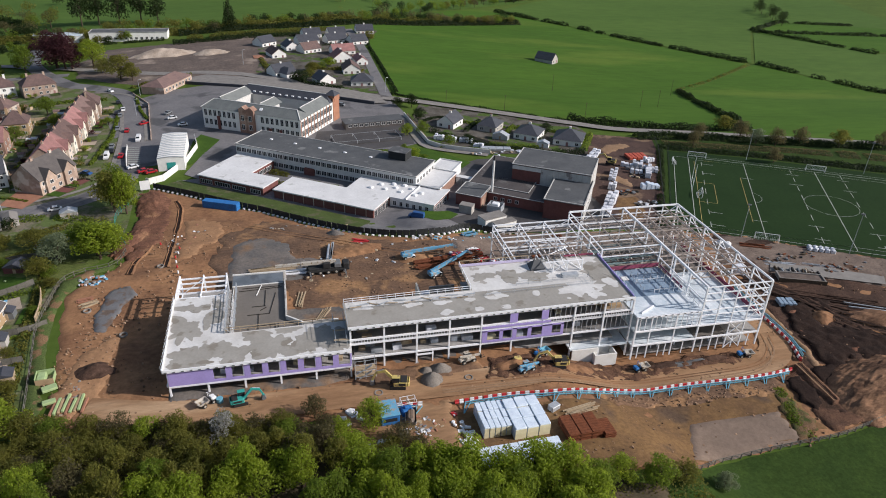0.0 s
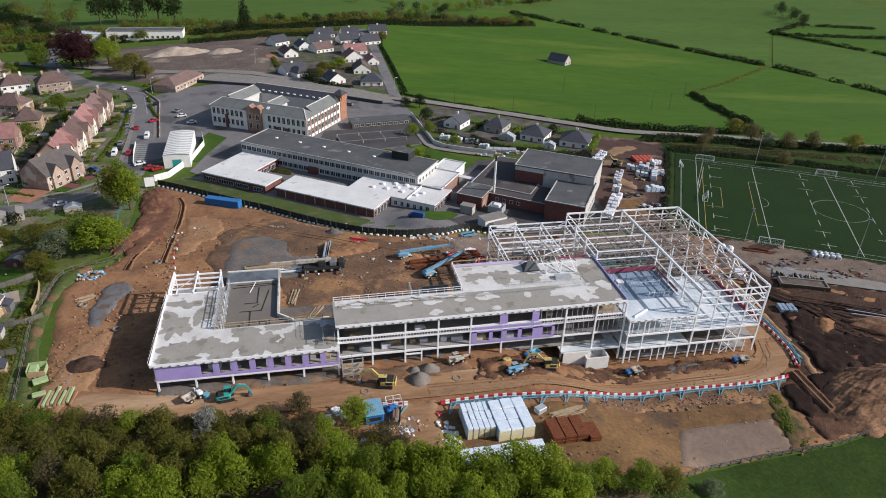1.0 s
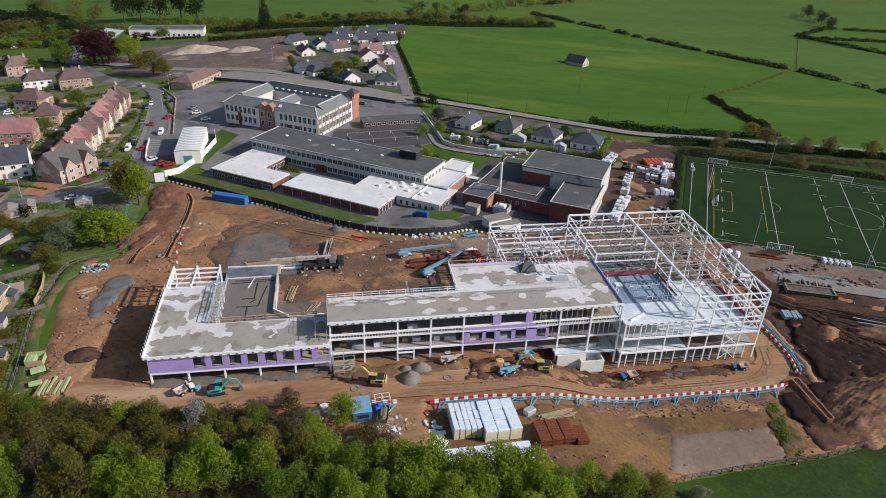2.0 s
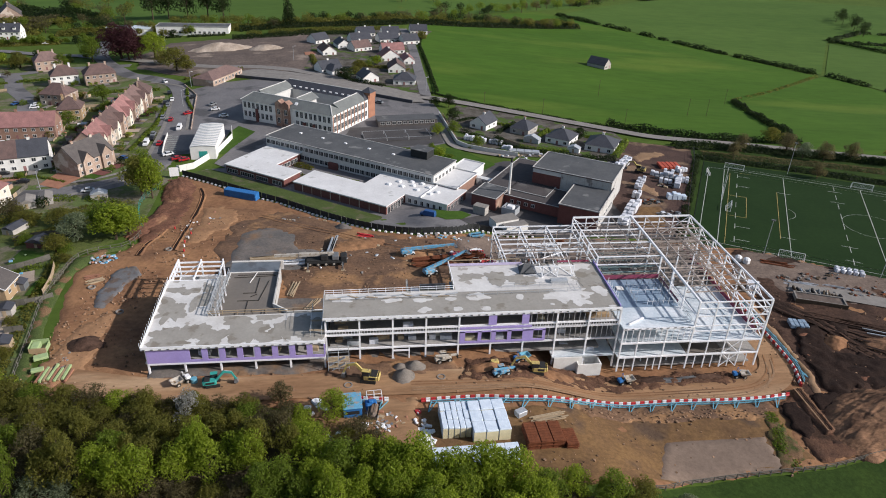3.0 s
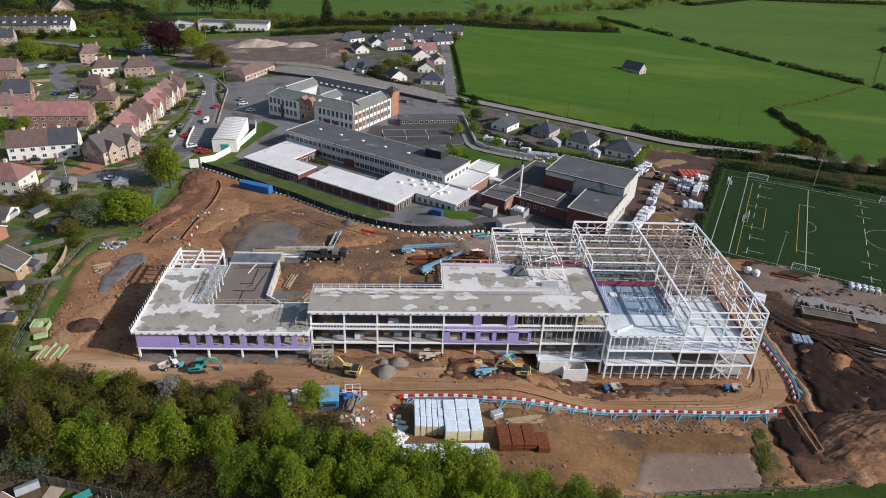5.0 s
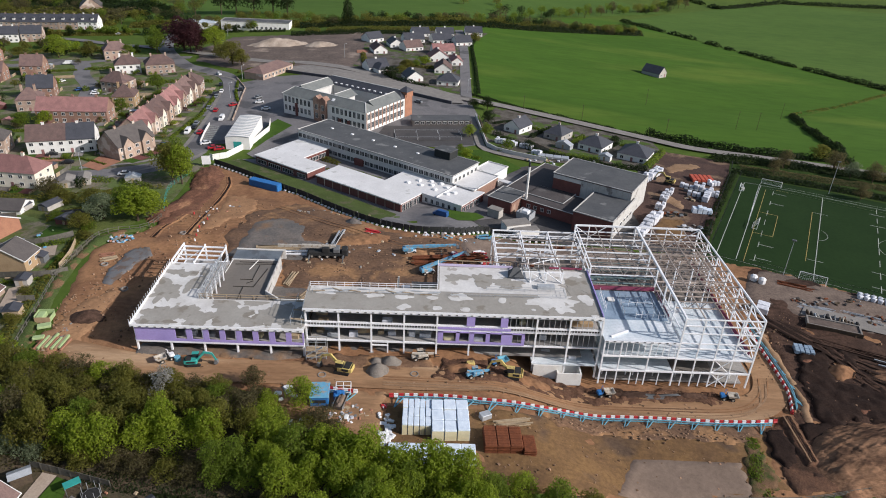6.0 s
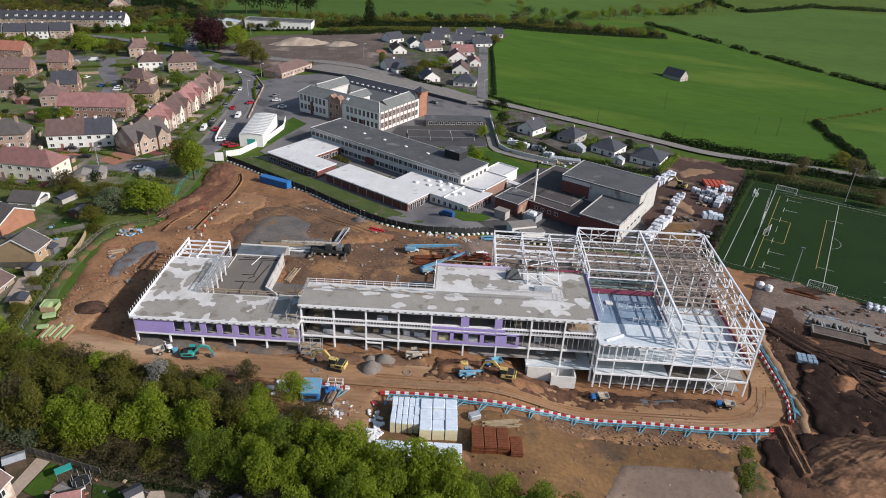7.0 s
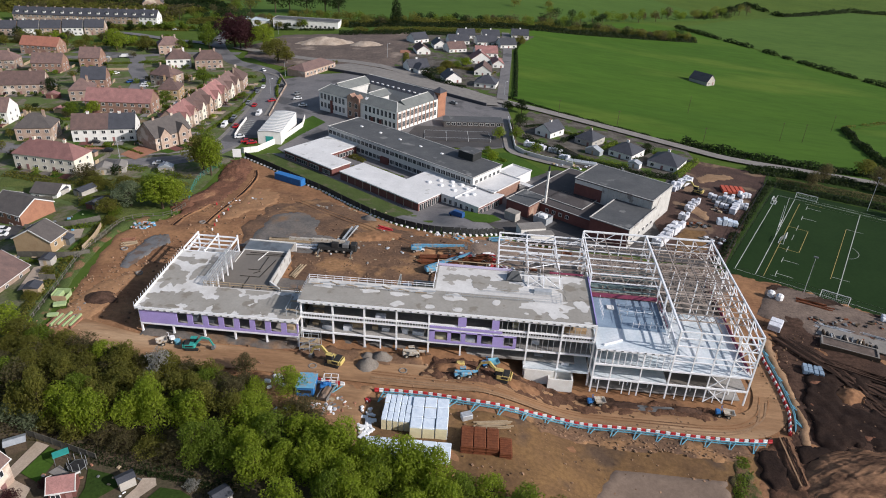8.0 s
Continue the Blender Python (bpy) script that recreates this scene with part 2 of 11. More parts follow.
SANDSTONE = material("sandstone", (0.40, 0.30, 0.235), (0.28, 0.205, 0.165), 2, 0.9, 0.2, pick="object", shade=0.15, third=((0.54, 0.46, 0.39), 8, 0.55, 0.05))
BUFF = material("buff_brick", (0.42, 0.30, 0.18), (0.34, 0.235, 0.14), 2, 0.9, 0.15)
RENDER_W = material("white_render", (0.76, 0.75, 0.72), (0.66, 0.64, 0.6), 2, 0.85, 0.06)
RENDER_C = material("cream_render", (0.72, 0.66, 0.56), (0.6, 0.54, 0.45), 2, 0.85, 0.1)
RENDER_G = material("grey_render", (0.42, 0.39, 0.36), (0.33, 0.31, 0.28), 2, 0.9, 0.12)
PANEL = material("pale_panel", (0.62, 0.61, 0.58), (0.52, 0.51, 0.49), 2, 0.7, 0.08)
PANEL_D = material("weathered_panel", (0.50, 0.49, 0.47), (0.38, 0.37, 0.35), 2, 0.8, 0.15, third=((0.22, 0.2, 0.19), 3, 0.6, 0.06))
TILE_G = material("grey_brown_tiles", (0.105, 0.092, 0.085), (0.075, 0.066, 0.064), 2, 0.75, 0.3, 0.03)
SLATE = material("slate", (0.066, 0.068, 0.08), (0.046, 0.048, 0.057), 2, 0.6, 0.25, 0.02)
TILE_B = material("brown_tile", (0.175, 0.112, 0.098), (0.11, 0.075, 0.07), 2, 0.85, 0.25, 0.03, pick="object", shade=0.22)
TILE_R = material("red_tile", (0.30, 0.15, 0.138), (0.19, 0.10, 0.094), 2.5, 0.85, 0.25, 0.03, pick="object", shade=0.2)
TILE_O = material("orange_tile", (0.36, 0.15, 0.10), (0.26, 0.11, 0.08), 2.5, 0.85, 0.25, 0.03)
GREEN_SLATE = material("green_slate", (0.185, 0.195, 0.185), (0.135, 0.142, 0.138), 3, 0.6, 0.18)
GLASS = material("window_glass", (0.03, 0.035, 0.04), (0.02, 0.022, 0.026), 1, 0.08, 0.05)
TRIM = material("white_trim", (0.75, 0.74, 0.72), None, 2, 0.5, 0.05)
BARK = material("bark", (0.1, 0.075, 0.05), (0.06, 0.045, 0.035), 0.6, 0.95, 0.3)
LEAF = {
    "spring": leaf_material("spring_leaves", (0.345, 0.415, 0.043), (0.24, 0.31, 0.033)),
    "green": leaf_material("green_leaves", (0.222, 0.292, 0.036), (0.152, 0.21, 0.028)),
    "olive": leaf_material("olive_leaves", (0.245, 0.236, 0.048), (0.172, 0.17, 0.036)),
    "bare": leaf_material("budding_twigs", (0.18, 0.155, 0.07), (0.128, 0.112, 0.052)),
    "pale": leaf_material("pale_leaves", (0.26, 0.3, 0.18), (0.19, 0.23, 0.13)),
    "purple": leaf_material("purple_leaves", (0.115, 0.042, 0.048), (0.075, 0.03, 0.036)),
    "dark": leaf_material("dark_needles", (0.045, 0.07, 0.02), (0.03, 0.05, 0.016)),
    "blossom": leaf_material("white_blossom", (0.5, 0.48, 0.45), (0.35, 0.35, 0.3)),
}
RED = material("red_plastic", (0.52, 0.04, 0.045), (0.43, 0.035, 0.038), 1, 0.5, 0.06)
WHITE_P = material("white_plastic", (0.8, 0.8, 0.8), (0.7, 0.7, 0.7), 1, 0.5, 0.06)
BLUE_E = material("blue_edge_protection", (0.16, 0.40, 0.50), (0.11, 0.30, 0.40), 1, 0.5, 0.2)
BLUE_C = material("blue_container_paint", (0.03, 0.16, 0.42), (0.025, 0.13, 0.34), 1, 0.5, 0.15)
WRAP = material("pallet_wrap", (0.70, 0.77, 0.84), (0.52, 0.6, 0.70), 1.2, 0.35, 0.15)
WRAP_W = material("white_wrap", (0.72, 0.73, 0.76), (0.44, 0.45, 0.5), 1.5, 0.4, 0.25, pick="object", shade=0.12)
INSUL = material("insulation_edge", (0.72, 0.64, 0.42), (0.6, 0.53, 0.34), 1, 0.8, 0.1)
RUST = material("rusty_mesh", (0.2, 0.07, 0.035), (0.12, 0.045, 0.025), 0.7, 0.9, 0.35)
TIMBER = material("timber", (0.42, 0.33, 0.22), (0.3, 0.22, 0.14), 1, 0.85, 0.2)
FENCE_D = material("dark_hoarding", (0.03, 0.032, 0.033), (0.02, 0.022, 0.022), 1, 0.7, 0.15)
YELLOW = material("yellow_paint", (0.56, 0.44, 0.14), (0.45, 0.35, 0.13), 1, 0.6, 0.2, third=((0.24, 0.17, 0.1), 0.8, 0.57, 0.08))
TEAL = material("teal_paint", (0.04, 0.33, 0.29), (0.035, 0.26, 0.23), 1, 0.5, 0.12)
SKYBLUE = material("light_blue_paint", (0.14, 0.37, 0.54), (0.11, 0.29, 0.44), 1, 0.6, 0.2, third=((0.3, 0.28, 0.26), 0.8, 0.52, 0.08))
BLACK = material("black_rubber", (0.02, 0.02, 0.02), (0.03, 0.03, 0.03), 0.5, 0.8, 0.2)
CARGREY = material("grey_paint", (0.16, 0.165, 0.17), (0.13, 0.135, 0.14), 1, 0.35, 0.05)


# ---- geometry helpers ----
class Geo:
    """Collects vertices and faces of one mesh."""

    def __init__(self):
        self.v, self.f = [], []

    def add(self, verts, faces):
        n = len(self.v)
        self.v += [tuple(p) for p in verts]
        self.f += [tuple(i + n for i in q) for q in faces]
        return self

    def box(self, x0, x1, y0, y1, z0, z1):
        return self.add([(x0, y0, z0), (x1, y0, z0), (x1, y1, z0), (x0, y1, z0), (x0, y0, z1), (x1, y0, z1), (x1, y1, z1), (x0, y1, z1)],
                        [(3, 2, 1, 0), (4, 5, 6, 7), (0, 1, 5, 4), (1, 2, 6, 5), (2, 3, 7, 6), (3, 0, 4, 7)])

    def soft(self, x0, x1, y0, y1, z0, z1, e):
        """A box with its upper and upright edges cut off by e."""
        ring = lambda d, z: [(x0 + d + e, y0 + d, z), (x1 - d - e, y0 + d, z), (x1 - d, y0 + d + e, z), (x1 - d, y1 - d - e, z), (x1 - d - e, y1 - d, z), (x0 + d + e, y1 - d, z), (x0 + d, y1 - d - e, z), (x0 + d, y0 + d + e, z)]
        verts = ring(0, z0) + ring(0, z1 - e) + ring(e * 0.8, z1)
        faces = [tuple(range(7, -1, -1)), tuple(range(16, 24))]
        for k in (0, 8):
            faces += [(k + i, k + (i + 1) % 8, k + 8 + (i + 1) % 8, k + 8 + i) for i in range(8)]
        return self.add(verts, faces)

    def beam(self, a, b, w, h=None):
        h = h or w
        a, b = Vector(a), Vector(b)
        d = (b - a).normalized()
        side = d.cross(Vector((0, 0, 1)))
        side = side.normalized() if side.length > 1e-4 else Vector((1, 0, 0))
        up = side.cross(d)
        c = [(-w / 2, -h / 2), (w / 2, -h / 2), (w / 2, h / 2), (-w / 2, h / 2)]
        return self.add([p + side * s + up * u for p in (a, b) for s, u in c], [(0, 1, 2, 3), (7, 6, 5, 4), (0, 4, 5, 1), (1, 5, 6, 2), (2, 6, 7, 3), (3, 7, 4, 0)])

    def tube(self, a, b, r0, r1=None, n=8):
        r1 = r0 if r1 is None else r1
        a, b = Vector(a), Vector(b)
        d = (b - a).normalized()
        side = d.cross(Vector((0, 0, 1)))
        side = side.normalized() if side.length > 1e-4 else Vector((1, 0, 0))
        up = side.cross(d)
        ring = [(math.cos(2 * math.pi * i / n), math.sin(2 * math.pi * i / n)) for i in range(n)]
        verts = [a + (side * c + up * s) * r0 for c, s in ring] + [b + (side * c + up * s) * r1 for c, s in ring]
        return self.add(verts, [(i, (i + 1) % n, n + (i + 1) % n, n + i) for i in range(n)] + [tuple(range(n - 1, -1, -1)), tuple(range(n, 2 * n))])

    def prism(self, outline, z0, z1):
        n = len(outline)
        return self.add([(x, y, z0) for x, y in outline] + [(x, y, z1) for x, y in outline],
                        [tuple(range(n - 1, -1, -1)), tuple(range(n, 2 * n))] + [(i, (i + 1) % n, n + (i + 1) % n, n + i) for i in range(n)])

    def mesh(self, name, mat):
        me = bpy.data.meshes.new(name)
        me.from_pydata(self.v, [], self.f)
        me.materials.append(mat)
        return me


def part(name, geo, mat, parent, label=""):
    me = geo if isinstance(geo, bpy.types.Mesh) else geo.mesh(name, mat)
    ob = new(name, me)
    ob.parent = parent
    return tagged(ob, label)


def thing(name, label, category, at=(0, 0, 0), turn=0.0, group="", kind=""):
    ob = new(name)
    ob.empty_display_size = 0.3
    ob.matrix_world = pose(*at, 0, 0, turn)
    return tagged(ob, label, category, group, kind)


def single(name, geo, mat, label, category, at=(0, 0, 0), turn=0.0, group="", kind=""):
    ob = new(name, geo if isinstance(geo, bpy.types.Mesh) else geo.mesh(name, mat))
    ob.matrix_world = pose(*at, 0, 0, turn)
    return tagged(ob, label, category, group, kind)


# ---- the land ----
def sst(a, b, v):
    k = min(1.0, max(0.0, (v - a) / (b - a)))
    return k * k * (3 - 2 * k)
def bump(x, y, cx, cy, rx, ry, turn=0.0):
    c, s = math.cos(math.radians(turn)), math.sin(math.radians(turn))
    u, v = (x - cx) * c + (y - cy) * s, -(x - cx) * s + (y - cy) * c
    return math.exp(-(u / rx) ** 2 - (v / ry) ** 2)
def land(x, y):
    s = max(0.0, y - 230.0)
    far = min(1.0, s / 150.0)
    z = -7.0 - 0.014 * min(s, 700.0)
    z -= 26.0 * math.tanh(0.083 * max(0.0, x - 60.0) / 26.0) * far
    z -= 14.0 * math.tanh(0.055 * max(0.0, -x - 20.0) / 14.0) * far
    edge = 62.0 + (110.0 - min(max(y, 60.0), 130.0)) * 0.35
    up = 1.0 - sst(edge - 14.0, edge + 12.0, x)
    up *= 1.0 - sst(160.0, 212.0, y)
    up *= 0.25 + 0.75 * sst(-100.0, -58.0, x)
    # levelled ground along the foot of the low school blocks
    cut = (x - 45.9) * 0.566 + (y - 213.9) * 0.824
    up *= 1.0 - sst(-35.0, -27.0, cut) * (1.0 - sst(30.0, 42.0, x))
    z += 5.8 * up
    return z


def ripple(x, y, size, seed=0.0):
    return noise.noise(Vector((x / size, y / size, seed)))


def sheet(name, outline, lift, step, mat, label, category, relief=0.0, size=4.0, kind="structure", extra=None, rag=0.0):
    """A sheet draped over the land inside an outline."""
    pts, edges = [], []
    n = len(outline)
    for i in range(n):
        a, b = Vector(outline[i]), Vector(outline[(i + 1) % n])
        k = max(1, int((b - a).length / step))
        pts += [a.lerp(b, j / k) for j in range(k)]
    m = len(pts)
    if rag:
        # an uneven edge
        out = []
        for i, p in enumerate(pts):
            d = (pts[(i + 1) % m] - pts[i - 1]).normalized()
            out.append(p + Vector((-d.y, d.x)) * rag * (ripple(p.x, p.y, 5.0, 9.0) + 0.7 * ripple(p.x, p.y, 1.9, 4.0)))
        pts = out
    edges = [(i, (i + 1) % m) for i in range(m)]
    xs, ys = [p.x for p in pts], [p.y for p in pts]
    y, row = min(ys) + step * 0.5, 0
    inside = []
    while y < max(ys):
        cuts = sorted((pts[i].x + (y - pts[i].y) * (pts[(i + 1) % m].x - pts[i].x) / (pts[(i + 1) % m].y - pts[i].y)) for i in range(m) if (pts[i].y > y) != (pts[(i + 1) % m].y > y))
        for a, b in zip(cuts[::2], cuts[1::2]):
            x = a + step * 0.5
            while x < b - step * 0.4:
                inside.append(Vector((x + (0.5 * step if row % 2 else 0) * 0.5, y)))
                x += step
        y += step
        row += 1
    verts, _, faces, origin, *_ = delaunay_2d_cdt(pts + inside, edges, [list(range(m))], 1, 0.01)
    out = []
    for p, ids in zip(verts, origin):
        # a ragged edge sinks into what lies below
        z = land(p.x, p.y) + lift - (min(0.5, lift) if rag and any(k < m for k in ids) else 0.0)
        if relief:
            z += relief * (ripple(p.x, p.y, size) + 0.5 * ripple(p.x, p.y, size * 0.37, 3.0) + 0.25 * ripple(p.x, p.y, size * 0.15, 7.0))
        if extra:
            z += extra(p.x, p.y)
        out.append((p.x, p.y, z))
    g = Geo().add(out, faces)
    ob = single(name, g, mat, label, category, kind=kind)
    for q in ob.data.polygons:
        q.use_smooth = True
    return ob


def strip(name, line, width, lift, mat, label, category, kind="structure", step=3.0):
    """A road or path of that width along a line."""
    pts = [Vector(p) for p in line]
    fine = []
    for i in range(len(pts) - 1):
        p0, p1, p2, p3 = pts[max(0, i - 1)], pts[i], pts[i + 1], pts[min(len(pts) - 1, i + 2)]
        k = max(2, int((p2 - p1).length / step))
        for j in range(k):
            t = j / k
            fine.append(0.5 * ((2 * p1) + (p2 - p0) * t + (2 * p0 - 5 * p1 + 4 * p2 - p3) * t * t + (3 * p1 - p0 - 3 * p2 + p3) * t ** 3))
    fine.append(pts[-1])
    verts, faces, cols = [], [], max(2, int(width / 2.5) + 1)
    for i, p in enumerate(fine):
        d = (fine[min(i + 1, len(fine) - 1)] - fine[max(i - 1, 0)]).normalized()
        nrm = Vector((-d.y, d.x))
        for c in range(cols):
            q = p + nrm * width * (c / (cols - 1) - 0.5)
            verts.append((q.x, q.y, land(q.x, q.y) + lift))
    for i in range(len(fine) - 1):
        for c in range(cols - 1):
            a = i * cols + c
            faces.append((a, a + cols, a + cols + 1, a + 1))
    return single(name, Geo().add(verts, faces), mat, label, category, kind=kind)


def axis(stops):
    out = []
    for a, b, step in stops:
        n = max(1, round((b - a) / step))
        out += [a + (b - a) * i / n for i in range(n)]
    return out + [stops[-1][1]]


gx = axis([(-4600, -1200, 400), (-1200, -300, 60), (-300, 420, 5), (420, 1200, 40), (1200, 4600, 400)])
gy = axis([(-2500, -200, 300), (-200, 20, 20), (20, 620, 5), (620, 1300, 34), (1300, 4600, 300)])
g = Geo().add([(x, y, land(x, y)) for y in gy for x in gx], [(j * len(gx) + i, j * len(gx) + i + 1, (j + 1) * len(gx) + i + 1, (j + 1) * len(gx) + i) for j in range(len(gy) - 1) for i in range(len(gx) - 1)])
ground = single("ground", g, MEADOW, "rolling grassland and gardens reaching the horizon", "ground", kind="structure")
for q in ground.data.polygons:
    q.use_smooth = True

SITE = [(-43.6, 101), (-45.9, 110.6), (-48.3, 122.3), (-52.1, 139.5), (-53.6, 153.7), (-49.8, 160.5), (-45, 166), (-41, 178), (-45, 199), (-48.5, 222), (-46, 233), (-31, 223.4), (-15, 212), (-6, 205.6), (3.8, 196), (15.5, 184), (25, 176.5), (36, 172.2),
        (47, 174), (56, 180.5), (70, 179), (100, 176), (124, 172.5), (140, 168), (176, 147), (240, 112), (240, 70), (160, 86), (126, 82.8), (111, 80), (101, 79.4), (88, 78.6), (80, 77.5), (72, 74.5), (60, 74), (46, 77), (27, 84), (20, 92), (11, 98), (-10, 100), (-36, 104)]
sheet("site_soil", SITE, 0.4, 1.7, DIRT, "bare orange-brown soil of a building site", "soil", 0.2, 5, rag=0.9)
sheet("east_mud", [(117, 103), (122, 110), (124.5, 122), (126, 137), (133, 152), (134, 168), (141, 166.5), (176, 146), (238, 112), (238, 74), (160, 89), (126, 84), (113, 84.5)], 0.65, 1.5, MUD, "churned dark wet mud with tracks", "mud", 0.5, 6, rag=2.0)

# ---- school under construction ----
school = thing("school_under_construction", "three-storey steel-framed school shell with purple sheathing panels and bare concrete decks", "building", (0, 0, 0))


def member(name, a, b, w, h=None, mat=STEEL, label=""):
    return part(name, Geo().beam(a, b, w, h), mat, school, label)


def slab(name, outline, z0, z1, mat, label=""):
    return part(name, Geo().prism(outline, z0, z1), mat, school, label)


def guard_rail(line, high=1.1, gap=2.4, mat=GALV, levels=(0.55, 1.1), r=0.05):
    """Posts and rails along a line of 3D points."""
    for a, b in zip(line[:-1], line[1:]):
        a, b = Vector(a), Vector(b)
        n = max(1, round((b - a).length / gap))
        for i in range(n + 1):
            p = a.lerp(b, i / n)
            member("guard_post", p, p + Vector((0, 0, high)), r, mat=mat)
        for z in levels:
            member("guard_rail", a + Vector((0, 0, z)), b + Vector((0, 0, z)), r, mat=mat)


LX = [-23.9, -16.6, -9.4, -2.3, 4.9, 12.1]
MX = [12.4, 19.5, 26.6, 33.8, 41.0, 48.2, 55.5, 62.8, 70.1, 77.2]
PATCH = "pale screeded concrete roof deck with damp brown patches"
# two-storey wing
slab("roof_deck", [(-24.6, 109.6), (12.3, 109.9), (12.3, 121.0), (-13.6, 120.6), (-13.6, 136.0), (-25.2, 136.0)], 5.75, 6.2, SCREED_DRY, PATCH)
slab("floor_deck", [(-24.2, 110.2), (12.2, 110.4), (12.2, 121), (-13.6, 120.6), (-13.6, 145), (-25, 145)], 1.75, 2.1, FLOOR_C)
slab("court_deck", [(-13.4, 120.8), (11, 121.2), (11, 127.0), (2.6, 127.2), (-0.4, 130), (-1.0, 152), (-13.6, 152)], 1.6, 1.95, COURT, "dark damp concrete courtyard deck")
slab("ground_slab", [(-23.6, 112.4), (74, 113.8), (74, 132), (-1, 139), (-24.4, 144)], -1.5, -1.0, FLOOR_C)
for x in LX:
    for y in (110.1, 115.6, 120.8):
        member("column", (x, y, -1.3), (x, y, 5.8), 0.36)
    part("base_plate", Geo().box(x - 0.45, x + 0.45, 109.65, 110.55, -1.25, -0.85), PAVING, school)
for z in (1.95, 5.72):
    member("edge_beam", (-24, 110, z), (12.2, 110, z), 0.34, 0.42)
    member("edge_beam", (-24.3, 110.3, z), (-24.9, 145, z), 0.34, 0.42)
part("fascia", Geo().beam((-24.6, 109.55, 6.15), (12.2, 109.75, 6.15), 0.14, 0.75), STEEL, school, "white edge trim")
part("fascia", Geo().beam((-24.68, 109.6, 6.2), (-25.28, 136, 6.2), 0.16, 0.8), STEEL, school, "white edge trim")
for i in range(23):
    x = -24.3 + i * 1.6
    part("edge_bracket", Geo().box(x, x + 0.5, 109.37 + (x + 24.6) * 0.0054, 109.46 + (x + 24.6) * 0.0054, 5.86, 6.08), CARGREY, school)
guard_rail([(-24.9, 110, 6.2), (-25.4, 136, 6.2)], 1.15, 1.15, STEEL, (), 0.07)
for x in (-24.9, -19.5, -14.2):
    for y in (136.2, 145):
        member("column", (x, y, -1.2), (x, y, 6.9), 0.34)
for y in (136.2, 138.4, 140.6, 142.8, 145):
    member("roof_beam", (-25, y, 6.1), (-14, y, 6.1), 0.24, 0.36)
member("roof_beam", (-24.9, 136, 6.9), (-24.9, 145.2, 6.9), 0.28, 0.36)
member("roof_beam", (-19.5, 136, 6.5), (-19.5, 145, 6.5), 0.22, 0.3)
member("roof_beam", (-14.2, 136, 6.1), (-14.2, 145.2, 6.1), 0.28, 0.36)
for a, b in (((-25, 145, 2), (-19.5, 145, 6)), ((-25, 136.2, 2), (-25, 140.6, 6)), ((-25, 145, 2), (-25, 140.6, 6)), ((-14.2, 145, 2), (-14.2, 138, 6))):
    member("brace", a, b, 0.16)
# scaffold walk on the court's edge
for x in (-13.4, -11.6):
    guard_rail([(x, 120.6, 5.0), (x, 138.5, 5.0)], 3.0, 3.0, GALV, (1.3, 2.2, 2.9), 0.11)
for i in range(6):
    y = 120.6 + i * 3
    member("brace", (-13.4, y, 5.0), (-13.4, y + 3, 7.9), 0.1, mat=GALV)
    member("brace", (-13.4, y, 7.9), (-11.6, y, 5.2), 0.1, mat=GALV)
    member("column", (-12.5, y, 1.9), (-12.5, y, 6.1), 0.26)
guard_rail([(-13.4, 120.9, 6.2), (-4, 121.0, 6.2), (5, 121.1, 6.2), (9.5, 121.2, 6.2)], 1.2, 3.4, TIMBER, (0.55, 1.15), 0.12)
part("court_wall", Geo().box(-0.85, -0.55, 130, 147, -1, 2.9), PANEL_D, school, "pale blockwork court wall")
slab("wet_strip", [(-13.4, 146.4), (-1.1, 146.6), (-1.1, 151.7), (-13.4, 151.7)], 1.96, 1.985, WETDECK, "wet bluish-grey strip of deck")
for a, b, w in (((-13.4, 146.3, 2.05), (-1.2, 146.5, 2.05), 0.2), ((-6.4, 146.0, 2.05), (-7.6, 141.2, 2.05), 0.16), ((-13.2, 139.2, 2.05), (-13.0, 146, 2.05), 0.14), ((-3.4, 124.6, 2.05), (2.2, 125.2, 2.05), 0.14)):
    member("pipe_run", a, b, w, mat=RENDER_W)
part("court_wall", Geo().box(-13.6, -0.4, 151.8, 152.1, -1, 2.25), RENDER_W, school)
part("court_wall", Geo().box(2.6, 11, 126.9, 127.3, -1, 2.7), RENDER_W, school)
part("court_wall", Geo().beam((-0.7, 130, 2.4), (2.8, 127, 2.4), 0.35, 1.2), RENDER_W, school)
for a, b in (((-8.6, 136.4, 2.0), (-5.4, 136.4, 2.0)), ((-5.6, 136.4, 2.0), (-5.4, 143.5, 2.0)), ((-6.6, 134.6, 2.0), (-5.2, 135.8, 2.0)), ((-11.8, 143.8, 2.0), (-1.5, 144.4, 2.0)), ((-9.2, 124, 2.0), (-9.2, 128, 2.0)), ((-9.2, 128, 2.0), (-3.2, 128.4, 2.0)), ((-3.2, 128.4, 2.0), (-3.2, 124.6, 2.0)), ((4, 123, 2.0), (4.2, 126.4, 2.0)), ((-9.5, 133, 2.0), (-4.5, 133, 2.0)), ((-7, 126, 2.0), (-7, 133, 2.0)), ((-4.5, 133, 2.0), (-3, 142, 2.0)), ((-9.5, 125, 2), (-2.5, 125, 2)), ((-2.5, 125, 2), (-2.5, 129, 2)), ((-11, 145, 2), (-2, 145, 2))):
    member("upstand", a, b, 0.12, 0.16, DARK)
